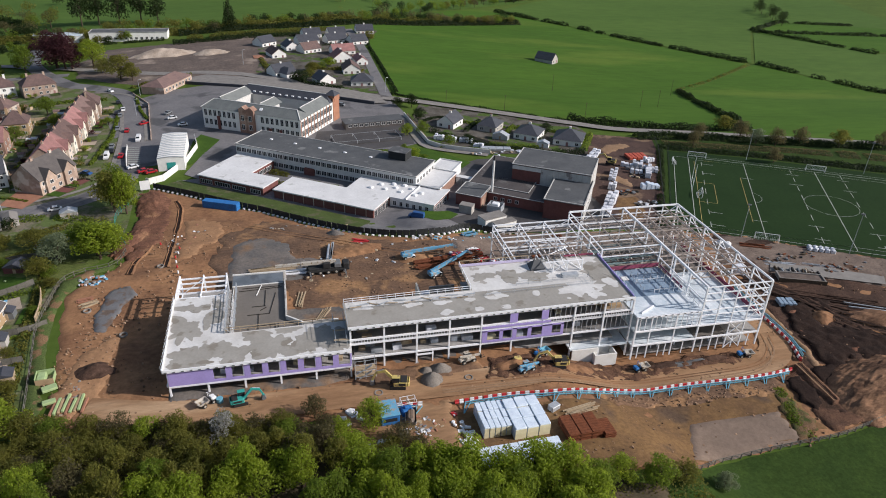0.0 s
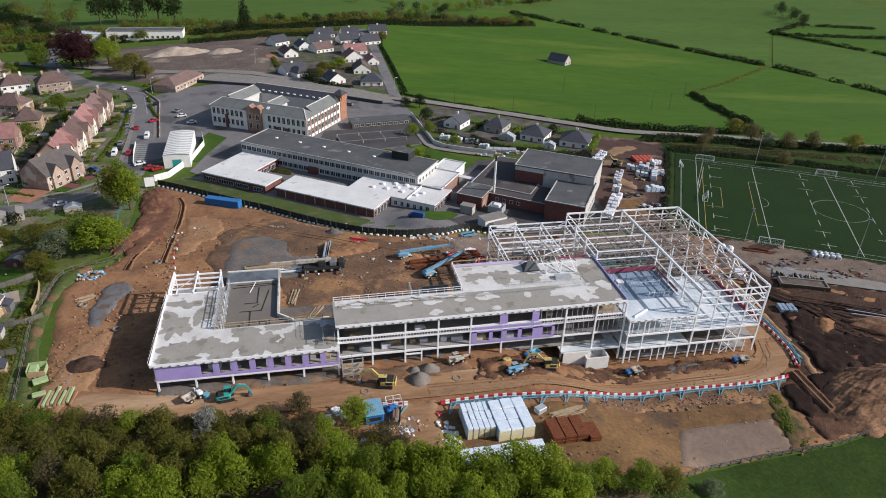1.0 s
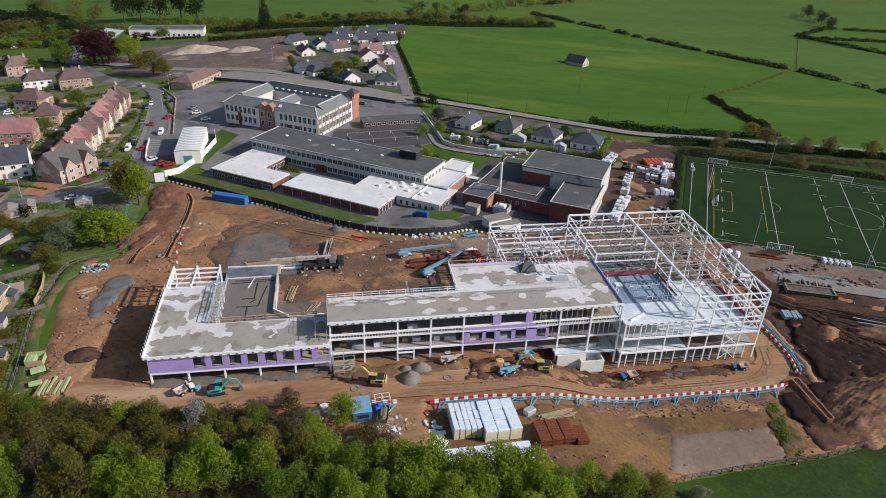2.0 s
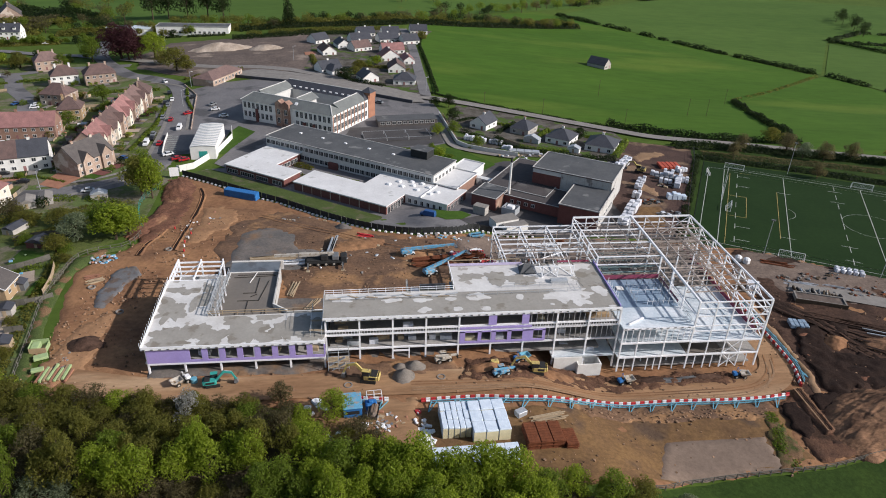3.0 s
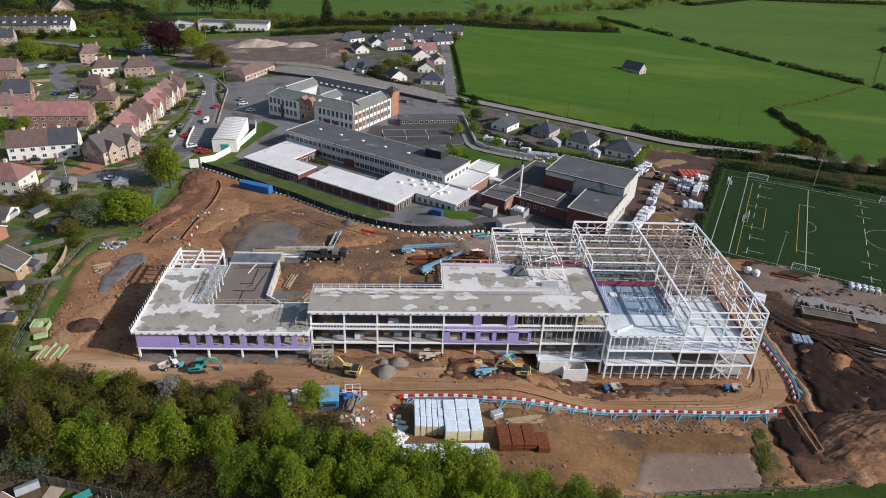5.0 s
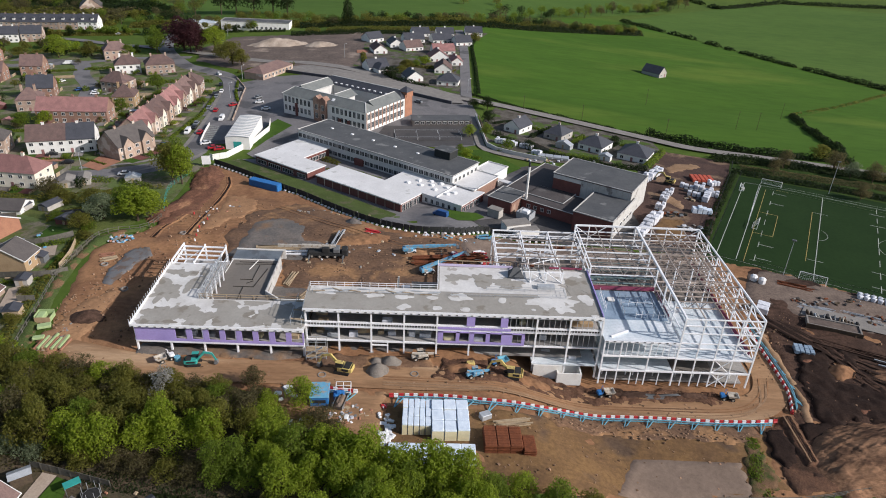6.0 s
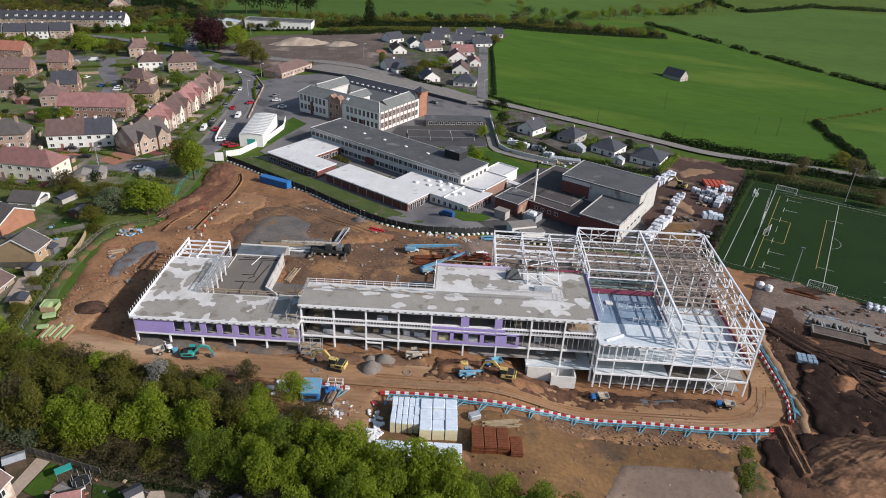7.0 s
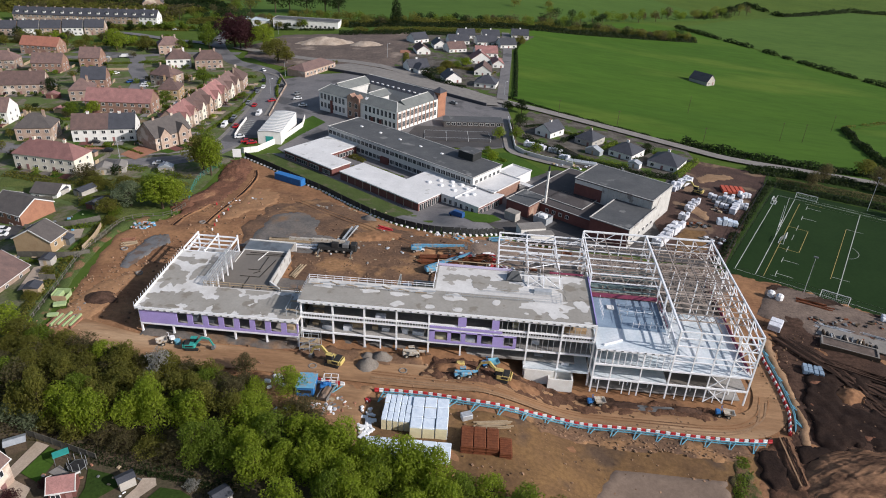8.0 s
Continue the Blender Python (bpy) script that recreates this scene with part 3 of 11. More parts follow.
for x in (9.3, 11.6):
    for y in (111.5, 114.5, 117.5, 120.5):
        member("scaffold_tube", (x, y, 6.2), (x, y, 8.6), 0.09, mat=GALV)
    for z in (7.2, 8.4):
        member("scaffold_tube", (x, 111, z), (x, 121, z), 0.09, mat=GALV)
for y in (112.5, 116, 119.5):
    member("scaffold_board", (9, y, 7.3), (12, y, 7.3), 0.5, 0.08, TIMBER)
# purple sheathing with openings
part("sheathing_panel", Geo().box(-23.9, -16.5, 109.86, 110.06, 2.17, 5.5), PURPLE, school)
part("sheathing_panel", Geo().box(-16.5, 12.2, 109.86, 110.06, 2.17, 2.75), PURPLE, school)
for i in range(9):
    x = -16.5 + i * 3.56
    part("sheathing_panel", Geo().box(x, min(x + 1.2, 12.3), 109.86, 110.06, 2.75, 5.5), PURPLE, school)
for x0, x1, z0, z1 in ((41.2, 60.4, 2.45, 3.0), (41.2, 42.4, 3.0, 5.6), (45.2, 46.0, 3.0, 5.6), (48.2, 49.2, 3.0, 5.6), (51.8, 52.7, 3.0, 5.6), (55.2, 57.6, 3.0, 5.6), (59.7, 60.4, 3.0, 5.6), (41.2, 57.2, 6.15, 6.7), (47.4, 49.2, 7.15, 9.5), (54.8, 56.4, 7.15, 9.5), (41.2, 60.4, 5.3, 5.62)):
    part("sheathing_panel", Geo().box(x0, x1, 112.16, 112.3, z0, z1), PURPLE, school)
# three-storey wing
slab("roof_deck", [(11.9, 111.9), (77.3, 112.4), (77.0, 133.0), (41.0, 132.6), (41.0, 122.3), (11.7, 121.8)], 9.75, 10.2, SCREED_DAMP, "screeded concrete roof deck, grey-brown with pale dried patches")
for z in (2.3, 6.1):
    slab("floor_deck", [(12.2, 112.5), (77, 112.9), (76.8, 132.6), (41.2, 132.4), (41.2, 122), (12, 121.6)], z - 0.4, z, FLOOR_C)
slab("floor_deck", [(62.5, 111.6), (77, 111.8), (77, 132), (62.5, 132)], -2.3, -1.9, DECK)
for x in MX:
    foot = -1.3 if x < 60 else -5.8
    for y in (112.4, 121.6):
        member("column", (x, y, foot), (x, y, 9.8), 0.36)
    if x < 60:
        part("base_plate", Geo().box(x - 0.45, x + 0.45, 111.95, 112.85, -1.25, -0.85), PAVING, school)
for z in (2.15, 5.85, 6.95, 9.7):
    member("edge_beam", (12.2, 112.25, z), (77.3, 112.6, z), 0.3, 0.4)
member("post", (30.2, 112.4, -1.2), (30.2, 112.4, 2.0), 0.28)
member("edge_beam", (26.6, 112.3, 1.2), (30.2, 112.3, 1.2), 0.26, 0.3)
part("fascia", Geo().beam((11.9, 111.85, 10.2), (77.3, 112.3, 10.2), 0.14, 0.75), STEEL, school, "white edge trim")
for i in range(40):
    x = 12.1 + i * 1.64
    part("edge_bracket", Geo().box(x, x + 0.5, 111.69 + (x - 12) * 0.0069, 111.78 + (x - 12) * 0.0069, 9.9, 10.12), CARGREY, school)
for k in range(9):
    for i in range(11):
        x = MX[k] + 0.4 + i * 0.62
        if not (41 < x < 57.5):
            member("stud", (x + 0.05, 112.25, 6.1), (x + 0.05, 112.25, 6.75), 0.1)
    if MX[k] > 55:
        for i in range(5):
            x = MX[k] + 1.0 + i * 1.2
            member("stud", (x, 112.56, 2.3), (x, 112.56, 5.7), 0.11, mat=GALV)
            member("stud", (x + 0.5, 112.56, 7.1), (x + 0.5, 112.56, 9.6), 0.11, mat=GALV)
# added near-black board and walls stand in for shade inside the floors
part("spandrel_board", Geo().box(12.6, 77, 112.75, 112.85, 6.12, 6.9), DARK, school, "near-black board added as shade behind the studs")
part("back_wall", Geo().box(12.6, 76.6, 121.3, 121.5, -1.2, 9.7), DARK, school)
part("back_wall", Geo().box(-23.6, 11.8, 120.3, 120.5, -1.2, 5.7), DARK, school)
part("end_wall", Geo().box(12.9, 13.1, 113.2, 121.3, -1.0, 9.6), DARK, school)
part("side_fascia", Geo().box(77.05, 77.25, 113, 133, 9.7, 10.6), PURPLE, school)
part("rear_parapet", Geo().box(41, 59, 132.7, 132.9, 10.2, 10.8), LILAC, school)
guard_rail([(41, 133.1, 10.2), (58.5, 133.1, 10.2)], 1.5, 5.6, TIMBER, (1.4,), 0.16)
guard_rail([(40.9, 122.4, 10.2), (40.9, 133, 10.2)], 1.4, 3.5, STEEL, (1.3,), 0.14)
guard_rail([(44, 119.2, 10.2), (70, 119.8, 10.2)], 1.1, 3.2)
guard_rail([(52, 122.2, 10.2), (69.8, 122.6, 10.2), (69.8, 119.8, 10.2)], 1.1, 3.2)
guard_rail([(12, 121.6, 10.2), (40.8, 122.2, 10.2)], 1.2, 1.9, STEEL, (0.55, 1.1), 0.08)
guard_rail([(13, 118.6, 10.2), (40.8, 119.2, 10.2)], 1.1, 2.6)
guard_rail([(12, 112.2, 10.2), (11.9, 121.6, 10.2)], 1.2, 2.4)
for i in range(14):
    x = 13 + i * 2
    member("scaffold_board", (x, 119.4 + (i % 3) * 0.7, 10.35), (x + 2.6, 119.6 + (i % 2), 10.35), 0.35, 0.08, GALV if i % 2 else TIMBER)


def screed_patch(cx, cy, rx, ry, z, mat, bounds, k):
    """A thin ragged-edged patch of screed on a deck, kept within the deck's bounds."""
    x0, x1, y0, y1 = bounds
    ring = []
    for i in range(64):
        a = 2 * math.pi * i / 64
        c, q = math.cos(a), math.sin(a)
        r = 1.08 + 0.75 * ripple(cx + c * rx, cy + q * ry, 2.1, k * 1.7) + 0.45 * ripple(cx + c * rx, cy + q * ry, 0.8, k + 0.5)
        ring.append((min(x1, max(x0, cx + c * rx * r)), min(y1, max(y0, cy + q * ry * r))))
    part("screed_patch", Geo().prism(ring, z - 0.02, z + 0.008 + 0.002 * k), mat, school)


WEST, WEST_N = (-24.4, 12.1, 109.85, 120.4), (-24.9, -13.8, 110, 135.8)
for k, (x, y, rx, ry) in enumerate(((-19.5, 113.2, 4.0, 3.2), (-15.6, 114.7, 3.5, 2.5), (-11.4, 112.6, 2.7, 2.9), (-18.6, 111.4, 3.0, 1.2), (-2.8, 114.0, 3.5, 3.6), (-6.1, 115.8, 2.5, 2.9), (-6.5, 118.7, 2.6, 1.8), (-0.2, 119.5, 2.3, 1.2),
                                    (3.4, 114.2, 3.4, 3.4), (6.4, 116.9, 3.4, 3.2), (9.6, 113.6, 2.8, 3.6), (-7.8, 119.6, 1.8, 1.2), (0.6, 111.8, 2.5, 1.4))):
    screed_patch(x, y, rx, ry, 6.2, SCREED_DAMP, WEST, k)
for k, (x, y, rx, ry) in enumerate(((-21.5, 123.3, 2.9, 4.1), (-23.4, 126.1, 1.4, 2.3), (-22.4, 131.8, 2.2, 1.5), (-19.4, 131.4, 1.7, 1.2), (-15.4, 127.8, 1.5, 2.2), (-15.4, 132.3, 1.4, 1.8), (-17.3, 124.8, 0.8, 2.0))):
    screed_patch(x, y, rx, ry, 6.2, SCREED_DAMP, WEST_N, 14 + k)
EAST = (12.1, 76.9, 112.5, 132.4)
# dried pale screed over the rear part, with damp patches on it
for k, (x, y, rx, ry, bounds) in enumerate(((55, 127, 22, 10, (41.3, 70.5, 121.2, 132.4)), (27, 121.2, 18, 2.0, (12.2, 41.4, 119.6, 121.9)), (70, 130, 5, 3.4, (41.3, 76.9, 121.2, 132.4)))):
    screed_patch(x, y, rx, ry, 10.2, SCREED_DRY, bounds, k)
for k, (x, y, rx, ry) in enumerate(((66.9, 119.1, 5.4, 2.7), (68.9, 116.3, 2.2, 2.5), (74.7, 119.5, 1.4, 1.6), (33.6, 114.4, 1.7, 1.3), (40.9, 114.3, 1.2, 1.1), (47.2, 114.0, 1.5, 1.0), (26.7, 118.5, 2.8, 0.9), (33.6, 118.3, 2.4, 1.0), (39.9, 118.3, 1.7, 1.0), (46.4, 118.9, 2.9, 1.5), (55.4, 118.2, 0.9, 1.3), (62.1, 114.8, 0.8, 0.6), (15.7, 118.9, 2.6, 0.7), (75.4, 113.4, 1.1, 0.5))):
    screed_patch(x, y, rx * (0.95 if k < 3 else 0.72), ry * (0.95 if k < 3 else 0.72), 10.2, SCREED_DRY, EAST, 3 + k)
for k, (x, y, rx, ry) in enumerate(((45.3, 127.4, 3.5, 1.8), (51.2, 126.4, 2.2, 3.1), (57.4, 125.5, 4.3, 2.5), (73.6, 125.6, 3.2, 4.2))):
    screed_patch(x, y, rx * 0.86, ry * 0.82, 10.2, SCREED_DAMP, EAST, 18 + k)
for x0, x1, y0, z0, h, mat, lab in ((22.6, 26.0, 115.2, 2.3, 1.2, BUFF, "tan crate on the open floor"), (34.4, 40.0, 115.4, 2.3, 0.8, RENDER_C, "pinkish stack of boards on the open floor"), (36.2, 37.2, 115.6, 3.12, 0.6, RENDER_W, "white box on stacked boards"), (15.4, 18.0, 115.6, 2.3, 1.1, GALV, "grey bundle on the open floor"), (27.6, 30.6, 116, 2.3, 0.9, WRAP_W, "white pack on the open floor"), (14.0, 16.6, 116, 6.1, 0.7, TIMBER, "timber pack on the open floor"), (70.6, 75.8, 115, 6.1, 0.9, BUFF, "tan boards on the open floor")):
    part("stored_pack", Geo().soft(x0, x1, y0, y0 + 2.2, z0, z0 + h, 0.08), mat, school, lab)
# stair core behind
part("stair_core", Geo().box(31.4, 41, 130.0, 137.0, -1.4, 1.2), COURT, school, "muddy concrete floor of an unfinished stair core")
part("core_wall", Geo().box(31.4, 41, 129.7, 130.0, -1.4, 3.4), RENDER_C, school)
part("core_wall", Geo().box(34.5, 41, 137.0, 137.3, -1.4, 2.6), RENDER_G, school)
part("stored_pack", Geo().soft(32, 34.2, 133, 136, 1.2, 2.4, 0.1), WRAP_W, school)
part("core_wall", Geo().box(31.0, 31.4, 129.8, 137, -1.4, 4.2), RENDER_C, school)
# lattice on the roof and the low rear frame
for x in (62.6, 66.2, 70.0):
    member("lattice_post", (x, 126.5, 10.2), (x, 126.5, 13.2), 0.2)
    member("lattice_post", (x, 138, 2), (x, 138, 13.0), 0.24)
    member("lattice_beam", (x, 126.5, 13.0), (x - 1, 140, 12.4), 0.2, mat=PRIMER)
    member("brace", (x, 126.5, 10.4), (x, 133, 12.8), 0.14)
for y, z in ((126.5, 13.1), (130.5, 12.9), (134.5, 12.7), (138, 12.6)):
    member("lattice_beam", (60.5, y, z), (70.2, y, z), 0.18, mat=STEEL if y in (126.5, 138) else PRIMER)
for a, b in (((62.6, 126.5, 10.3), (66.2, 126.5, 13)), ((66.2, 126.5, 13), (70, 126.5, 10.3)), ((62.6, 130.5, 12.8), (70, 134.5, 12.6)), ((62.6, 138, 12.5), (70, 134.5, 12.6)), ((66.2, 126.5, 10.3), (62.6, 126.5, 13))):
    member("brace", a, b, 0.14)
part("steel_pack", Geo().box(64, 68, 123.5, 125, 10.2, 10.9), GALV, school)
part("formwork", Geo().add([(57.4, 127.8, 10.2), (61.5, 128, 10.2), (60.8, 131.8, 10.2), (57.8, 131.6, 10.2), (58.8, 129.6, 12.3), (60.2, 129.8, 12.3)], [(0, 1, 5, 4), (1, 2, 5), (2, 3, 4, 5), (3, 0, 4)]), GREY_ROOF, school)
for x in (55.6, 62.9, 70.3, 77.6):
    for y in (133.4, 143.3, 153.2):
        member("column", (x, y, -5.5), (x, y, 10.2), 0.3)
for z in (2.2, 6.1, 8.3, 10.1):
    mat = STEEL if z > 8 else PRIMER
    for y in (143.3, 153.2):
        member("frame_beam", (55.6, y, z), (77.6, y, z), 0.24, 0.32, mat=mat)
    for x in (55.6, 62.9, 70.3):
        member("frame_beam", (x, 133.4, z), (x, 153.2, z), 0.24, 0.32, mat=mat)
for k, y in enumerate((136, 138.5, 140.8, 145.8, 148.3, 150.8)):
    member("purlin", (55.6, y, 10.1), (77.6, y, 10.1), 0.16, 0.22, mat=STEEL if k % 2 else PRIMER)
    member("purlin", (55.6, y, 6.1), (77.6, y, 6.1), 0.16, 0.22, mat=PRIMER)
    member("post", (58 + 2.9 * k, y, 1.9), (58.4 + 2.9 * k, y, 9.9), 0.16, mat=PRIMER)
    part("steel_pack", Geo().box(56.5 + 3.2 * k, 59.2 + 3.2 * k, y, y + 0.9, 6.24, 6.6), (GALV, WHITE_P, RUST)[k % 3], school)
for x in (55.6, 62.9, 70.3):
    member("brace", (x, 153.2, 6.2), (x + 7.2, 153.2, 10), 0.16)
    member("brace", (x + 7.2, 143.3, 2.2), (x, 143.3, 6), 0.16)
    member("brace", (x, 143.3, 6.2), (x + 7.2, 143.3, 10), 0.16)
slab("base_slab", [(54, 133.2), (77.4, 133.2), (77.4, 154), (54, 154)], -6.0, -5.65, COURT)
slab("floor_deck", [(62.9, 133.4), (77.4, 133.4), (77.4, 153), (62.9, 153)], 1.6, 1.95, COURT)
# hall wing
slab("roof_deck", [(77.5, 110.4), (93.9, 110.4), (93.9, 118.5), (77.5, 118.5)], 5.7, 6.1, DECK)
# recessed deck: its shade is put into the darker blue colour
slab("metal_deck", [(77.5, 118.5), (93.9, 118.5), (93.9, 131), (77.5, 131)], 5.6, 6.0, DECK_B, "galvanised metal decking with bluish shade in its colour")
slab("floor_deck", [(94, 110.4), (111.2, 110.4), (111.2, 133.5), (94, 133.5)], 1.6, 2.0, DECK)
slab("floor_deck", [(94, 133.5), (111.2, 133.5), (111.2, 153.2), (94, 153.2)], 1.6, 1.98, COURT)
slab("floor_deck", [(77.5, 110.8), (94, 110.8), (94, 130.7), (77.5, 130.7)], -2.2, -1.85, DECK)
slab("floor_deck", [(94.2, 110.8), (103, 110.8), (103, 130.7), (94.2, 130.7)], -2.2, -1.85, COURT)
slab("floor_deck", [(103.1, 110.8), (111, 110.8), (111, 130.7), (103.1, 130.7)], -2.2, -1.85, FLOOR_C)
slab("floor_deck", [(77.5, 131.1), (94, 131.1), (94, 153), (77.5, 153)], -2.2, -1.85, COURT)
for x0, x1, y0, y1, z in ((78.2, 93.6, 132.2, 136.4, 2.3), (78.2, 88.2, 139.6, 143.8, 2.3), (83.4, 93.6, 146.6, 150.2, 2.3)):
    part("deck_bay", Geo().box(x0, x1, y0, y1, z - 0.1, z + 0.12), TEALDECK, school, "teal-grey profiled decking bay")
slab("floor_deck", [(77.6, 111), (94, 111), (94, 131), (77.6, 131)], 1.6, 1.95, DECK)
slab("base_slab", [(77.6, 112), (111, 112), (111, 153), (77.6, 153)], -6.0, -5.7, FLOOR_C)
# near-black wall, painted as the shade under the hall
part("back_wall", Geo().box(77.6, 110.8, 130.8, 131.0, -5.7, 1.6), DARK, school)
RYS = [110.4, 117.5, 124.6, 131.8, 139, 146.2, 153.4]
COLS = [(77.7, 1), (81.5, 0), (87.9, 0), (94.1, 1), (98.4, 0), (102.5, 0), (106.6, 0), (111.2, 1)]
for x, main in COLS:
    for y in RYS:
        if main or y in (110.4, 153.4) or (x > 94 and y == 131.8):
            top = 12.4 if x >= 94 or y >= 131 else 6.0
            member("column", (x, y, -5.8), (x, y, top), 0.34 if main else 0.26)
for x in (79.3, 84.7, 86.4, 91, 96.2, 100.4, 104.5, 108.8):
    member("post", (x, 110.5, -5.8), (x, 110.5, -1.9), 0.2)
    member("post", (x, 113.5, -5.8), (x, 113.5, -1.9), 0.2)
for i in range(12):
    x = 78.6 + i * 1.35
    member("post", (x, 110.4, 2.0), (x, 110.4, 5.7), 0.12)
for z in (-1.9, 2.0, 5.9):
    member("edge_beam", (77.5, 110.3, z), (94, 110.3, z), 0.3, 0.4)
for z in (-1.9, 1.8):
    member("edge_beam", (94, 110.3, z), (111.3, 110.3, z), 0.3, 0.4)
for i in range(10):
    x = 77.8 + i * 1.64
    part("edge_bracket", Geo().box(x, x + 0.5, 110.07, 110.15, 5.9, 6.1), CARGREY, school)
for z in (4.6, 6.0, 8.6, 10.6, 12.3):
    member("rail", (94.1, 110.4, z), (111.2, 110.4, z), 0.24)
    member("rail", (111.2, 110.4, z), (111.2, 153.4, z), 0.24)
for z in (8.6, 10.6, 12.3):
    member("rail", (77.7, 153.4, z), (111.2, 153.4, z), 0.24)
    member("rail", (77.7, 131.8, z), (77.7, 153.4, z), 0.24)
    if z != 10.6:
        member("rail", (94.1, 110.4, z), (94.1, 153.4, z), 0.22)
member("ridge_beam", (94.1, 110.4, 12.45), (94.1, 153.4, 12.45), 0.4, 0.5)
member("crown_beam", (77.7, 153.4, 12.45), (111.2, 153.4, 12.45), 0.3, 0.4)
member("crown_beam", (111.2, 110.4, 12.45), (111.2, 153.4, 12.45), 0.3, 0.4)


def truss(a, b, deep, n, chord=PRIMER):
    """A roof truss between two points of its top chord."""
    a, b = Vector(a), Vector(b)
    d = Vector((0, 0, deep))
    member("truss_chord", a, b, 0.2, 0.24, mat=chord)
    member("truss_chord", a - d, b - d, 0.2, 0.24, mat=chord)
    for i in range(n):
        p, q = a.lerp(b, i / n), a.lerp(b, (i + 1) / n)
        m = p.lerp(q, 0.5)
        member("truss_web", p - d, m, 0.13, mat=PRIMER)
        member("truss_web", m, q - d, 0.13, mat=PRIMER)


for y in RYS[1:-1]:
    truss((94.1, y, 12.2), (111.2, y, 12.2), 1.7, 6)
for y in RYS[4:-1]:
    truss((77.7, y, 12.2), (94.1, y, 12.2), 1.7, 6, STEEL)
truss((77.7, 131.8, 12.2), (94.1, 131.8, 12.2), 2.2, 6, STEEL)
for y in (133.6, 135.4, 137.2, 140.8, 142.6, 144.4, 148, 149.8, 151.6):
    member("floor_joist", (77.7, y, 6.05), (94.1, y, 6.05), 0.16, 0.24, mat=PRIMER)
    member("purlin", (77.7, y, 10.5), (94.1, y, 10.5), 0.14, 0.2, mat=PRIMER)
for y in (121, 128, 135.4, 142.6, 149.8):
    member("purlin", (94.1, y, 11.4), (111.2, y, 11.4), 0.16, 0.24, mat=PRIMER)
for x in (98.4, 102.6, 106.8):
    member("purlin", (x, 110.4, 12.2), (x, 153.4, 12.2), 0.18, 0.24, mat=PRIMER)
for x in (83, 88.6):
    member("purlin", (x, 131.8, 12.2), (x, 153.4, 12.2), 0.18, 0.24, mat=PRIMER)
for z in (2.3, 6.1):
    for y in (131.8, 139, 146.2):
        member("frame_beam", (77.7, y, z), (94.1, y, z), 0.24, 0.34, mat=PRIMER)
    for x in (83, 88.6):
        member("frame_beam", (x, 131.8, z), (x, 153.4, z), 0.2, 0.28, mat=PRIMER)
for a, b in zip(RYS[:-1], RYS[1:]):
    member("brace", (111.2, a, 8.6), (111.2, b, 12.3), 0.15)
    if a > 140:
        member("brace", (111.2, a, 12.3), (111.2, b, 8.6), 0.15)
        member("brace", (94.1, a, 8.6), (94.1, b, 12.3), 0.13, mat=PRIMER)
    member("brace", (111.2, a, 2.0), (111.2, b, 6.0), 0.15)
for x0, x1, z0, z1 in ((102.5, 106.6, -5.7, -1.9), (102.5, 106.6, -1.9, 1.8), (106.6, 111.2, 2.0, 6.0), (106.6, 111.2, 6.0, 10.6), (98.4, 102.5, 153.4, 0)):
    if z1:
        member("brace", (x0, 110.4, z0), (x1, 110.4, z1), 0.17)
        member("brace", (x1, 110.4, z0), (x0, 110.4, z1), 0.17)
for x0, x1 in ((77.7, 86), (102.5, 111.2)):
    member("brace", (x0, 153.4, 6), (x1, 153.4, 12.2), 0.16)
    member("brace", (x1, 153.4, 6), (x0, 153.4, 12.2), 0.16)
for x in (96, 99, 104, 108):
    member("brace", (x, 131.8, 2.0), (x + 3, 139, 10.6), 0.16)
    member("tie", (x, 139, 2.0), (x, 139, 10.6), 0.18, mat=PRIMER)
    member("tie", (x + 1.6, 146.2, 2.0), (x + 1.6, 146.2, 10.6), 0.18, mat=PRIMER)
for y in (134, 136.5, 141.5, 144, 148.6, 151):
    member("floor_joist", (94.1, y, 5.9), (111.2, y, 5.9), 0.16, 0.24, mat=PRIMER)
for z in (5.95, 8.6):
    for y in (131.8, 139, 146.2):
        member("frame_beam", (94.1, y, z), (111.2, y, z), 0.22, 0.3, mat=PRIMER)
for i, y in enumerate((132.8, 134.9, 137.2, 140.2, 142.7, 145.1, 147.4, 149.8, 152)):
    member("floor_joist", (94.1, y, 8.5), (111.2, y, 8.5), 0.14, 0.22, PRIMER)
    if i % 2:
        member("tie", (97 + i, y, 2.0), (98.5 + i, y, 8.5), 0.14, mat=PRIMER)
        member("tie", (110 - i, y, 2.0), (108 - i, y, 8.5), 0.14, mat=PRIMER)
        member("tie", (79 + i, y, -1.8), (80 + i, y, 6.0), 0.14, mat=PRIMER)
for x in (96.3, 100.5, 104.6, 108.9):
    member("floor_joist", (x, 131.8, 6.1), (x, 153.4, 6.1), 0.14, 0.22, PRIMER)
    member("floor_joist", (x, 131.8, 9.9), (x, 153.4, 9.9), 0.14, 0.22, PRIMER)
guard_rail([(94.0, 112, 6.1), (94.0, 131, 6.1)], 1.1, 2.2)
guard_rail([(78.2, 118.6, 6.1), (78.2, 130.8, 6.1)], 1.3, 2.4)
guard_rail([(84, 120, 6.1), (84, 127, 6.1), (91.5, 127, 6.1), (91.5, 121, 6.1)], 1.8, 1.8, GALV, (1.0,), 0.07)
guard_rail([(84, 124, 6.1), (91.5, 124, 6.1)], 2.0, 1.9, STEEL, (1.2,), 0.08)
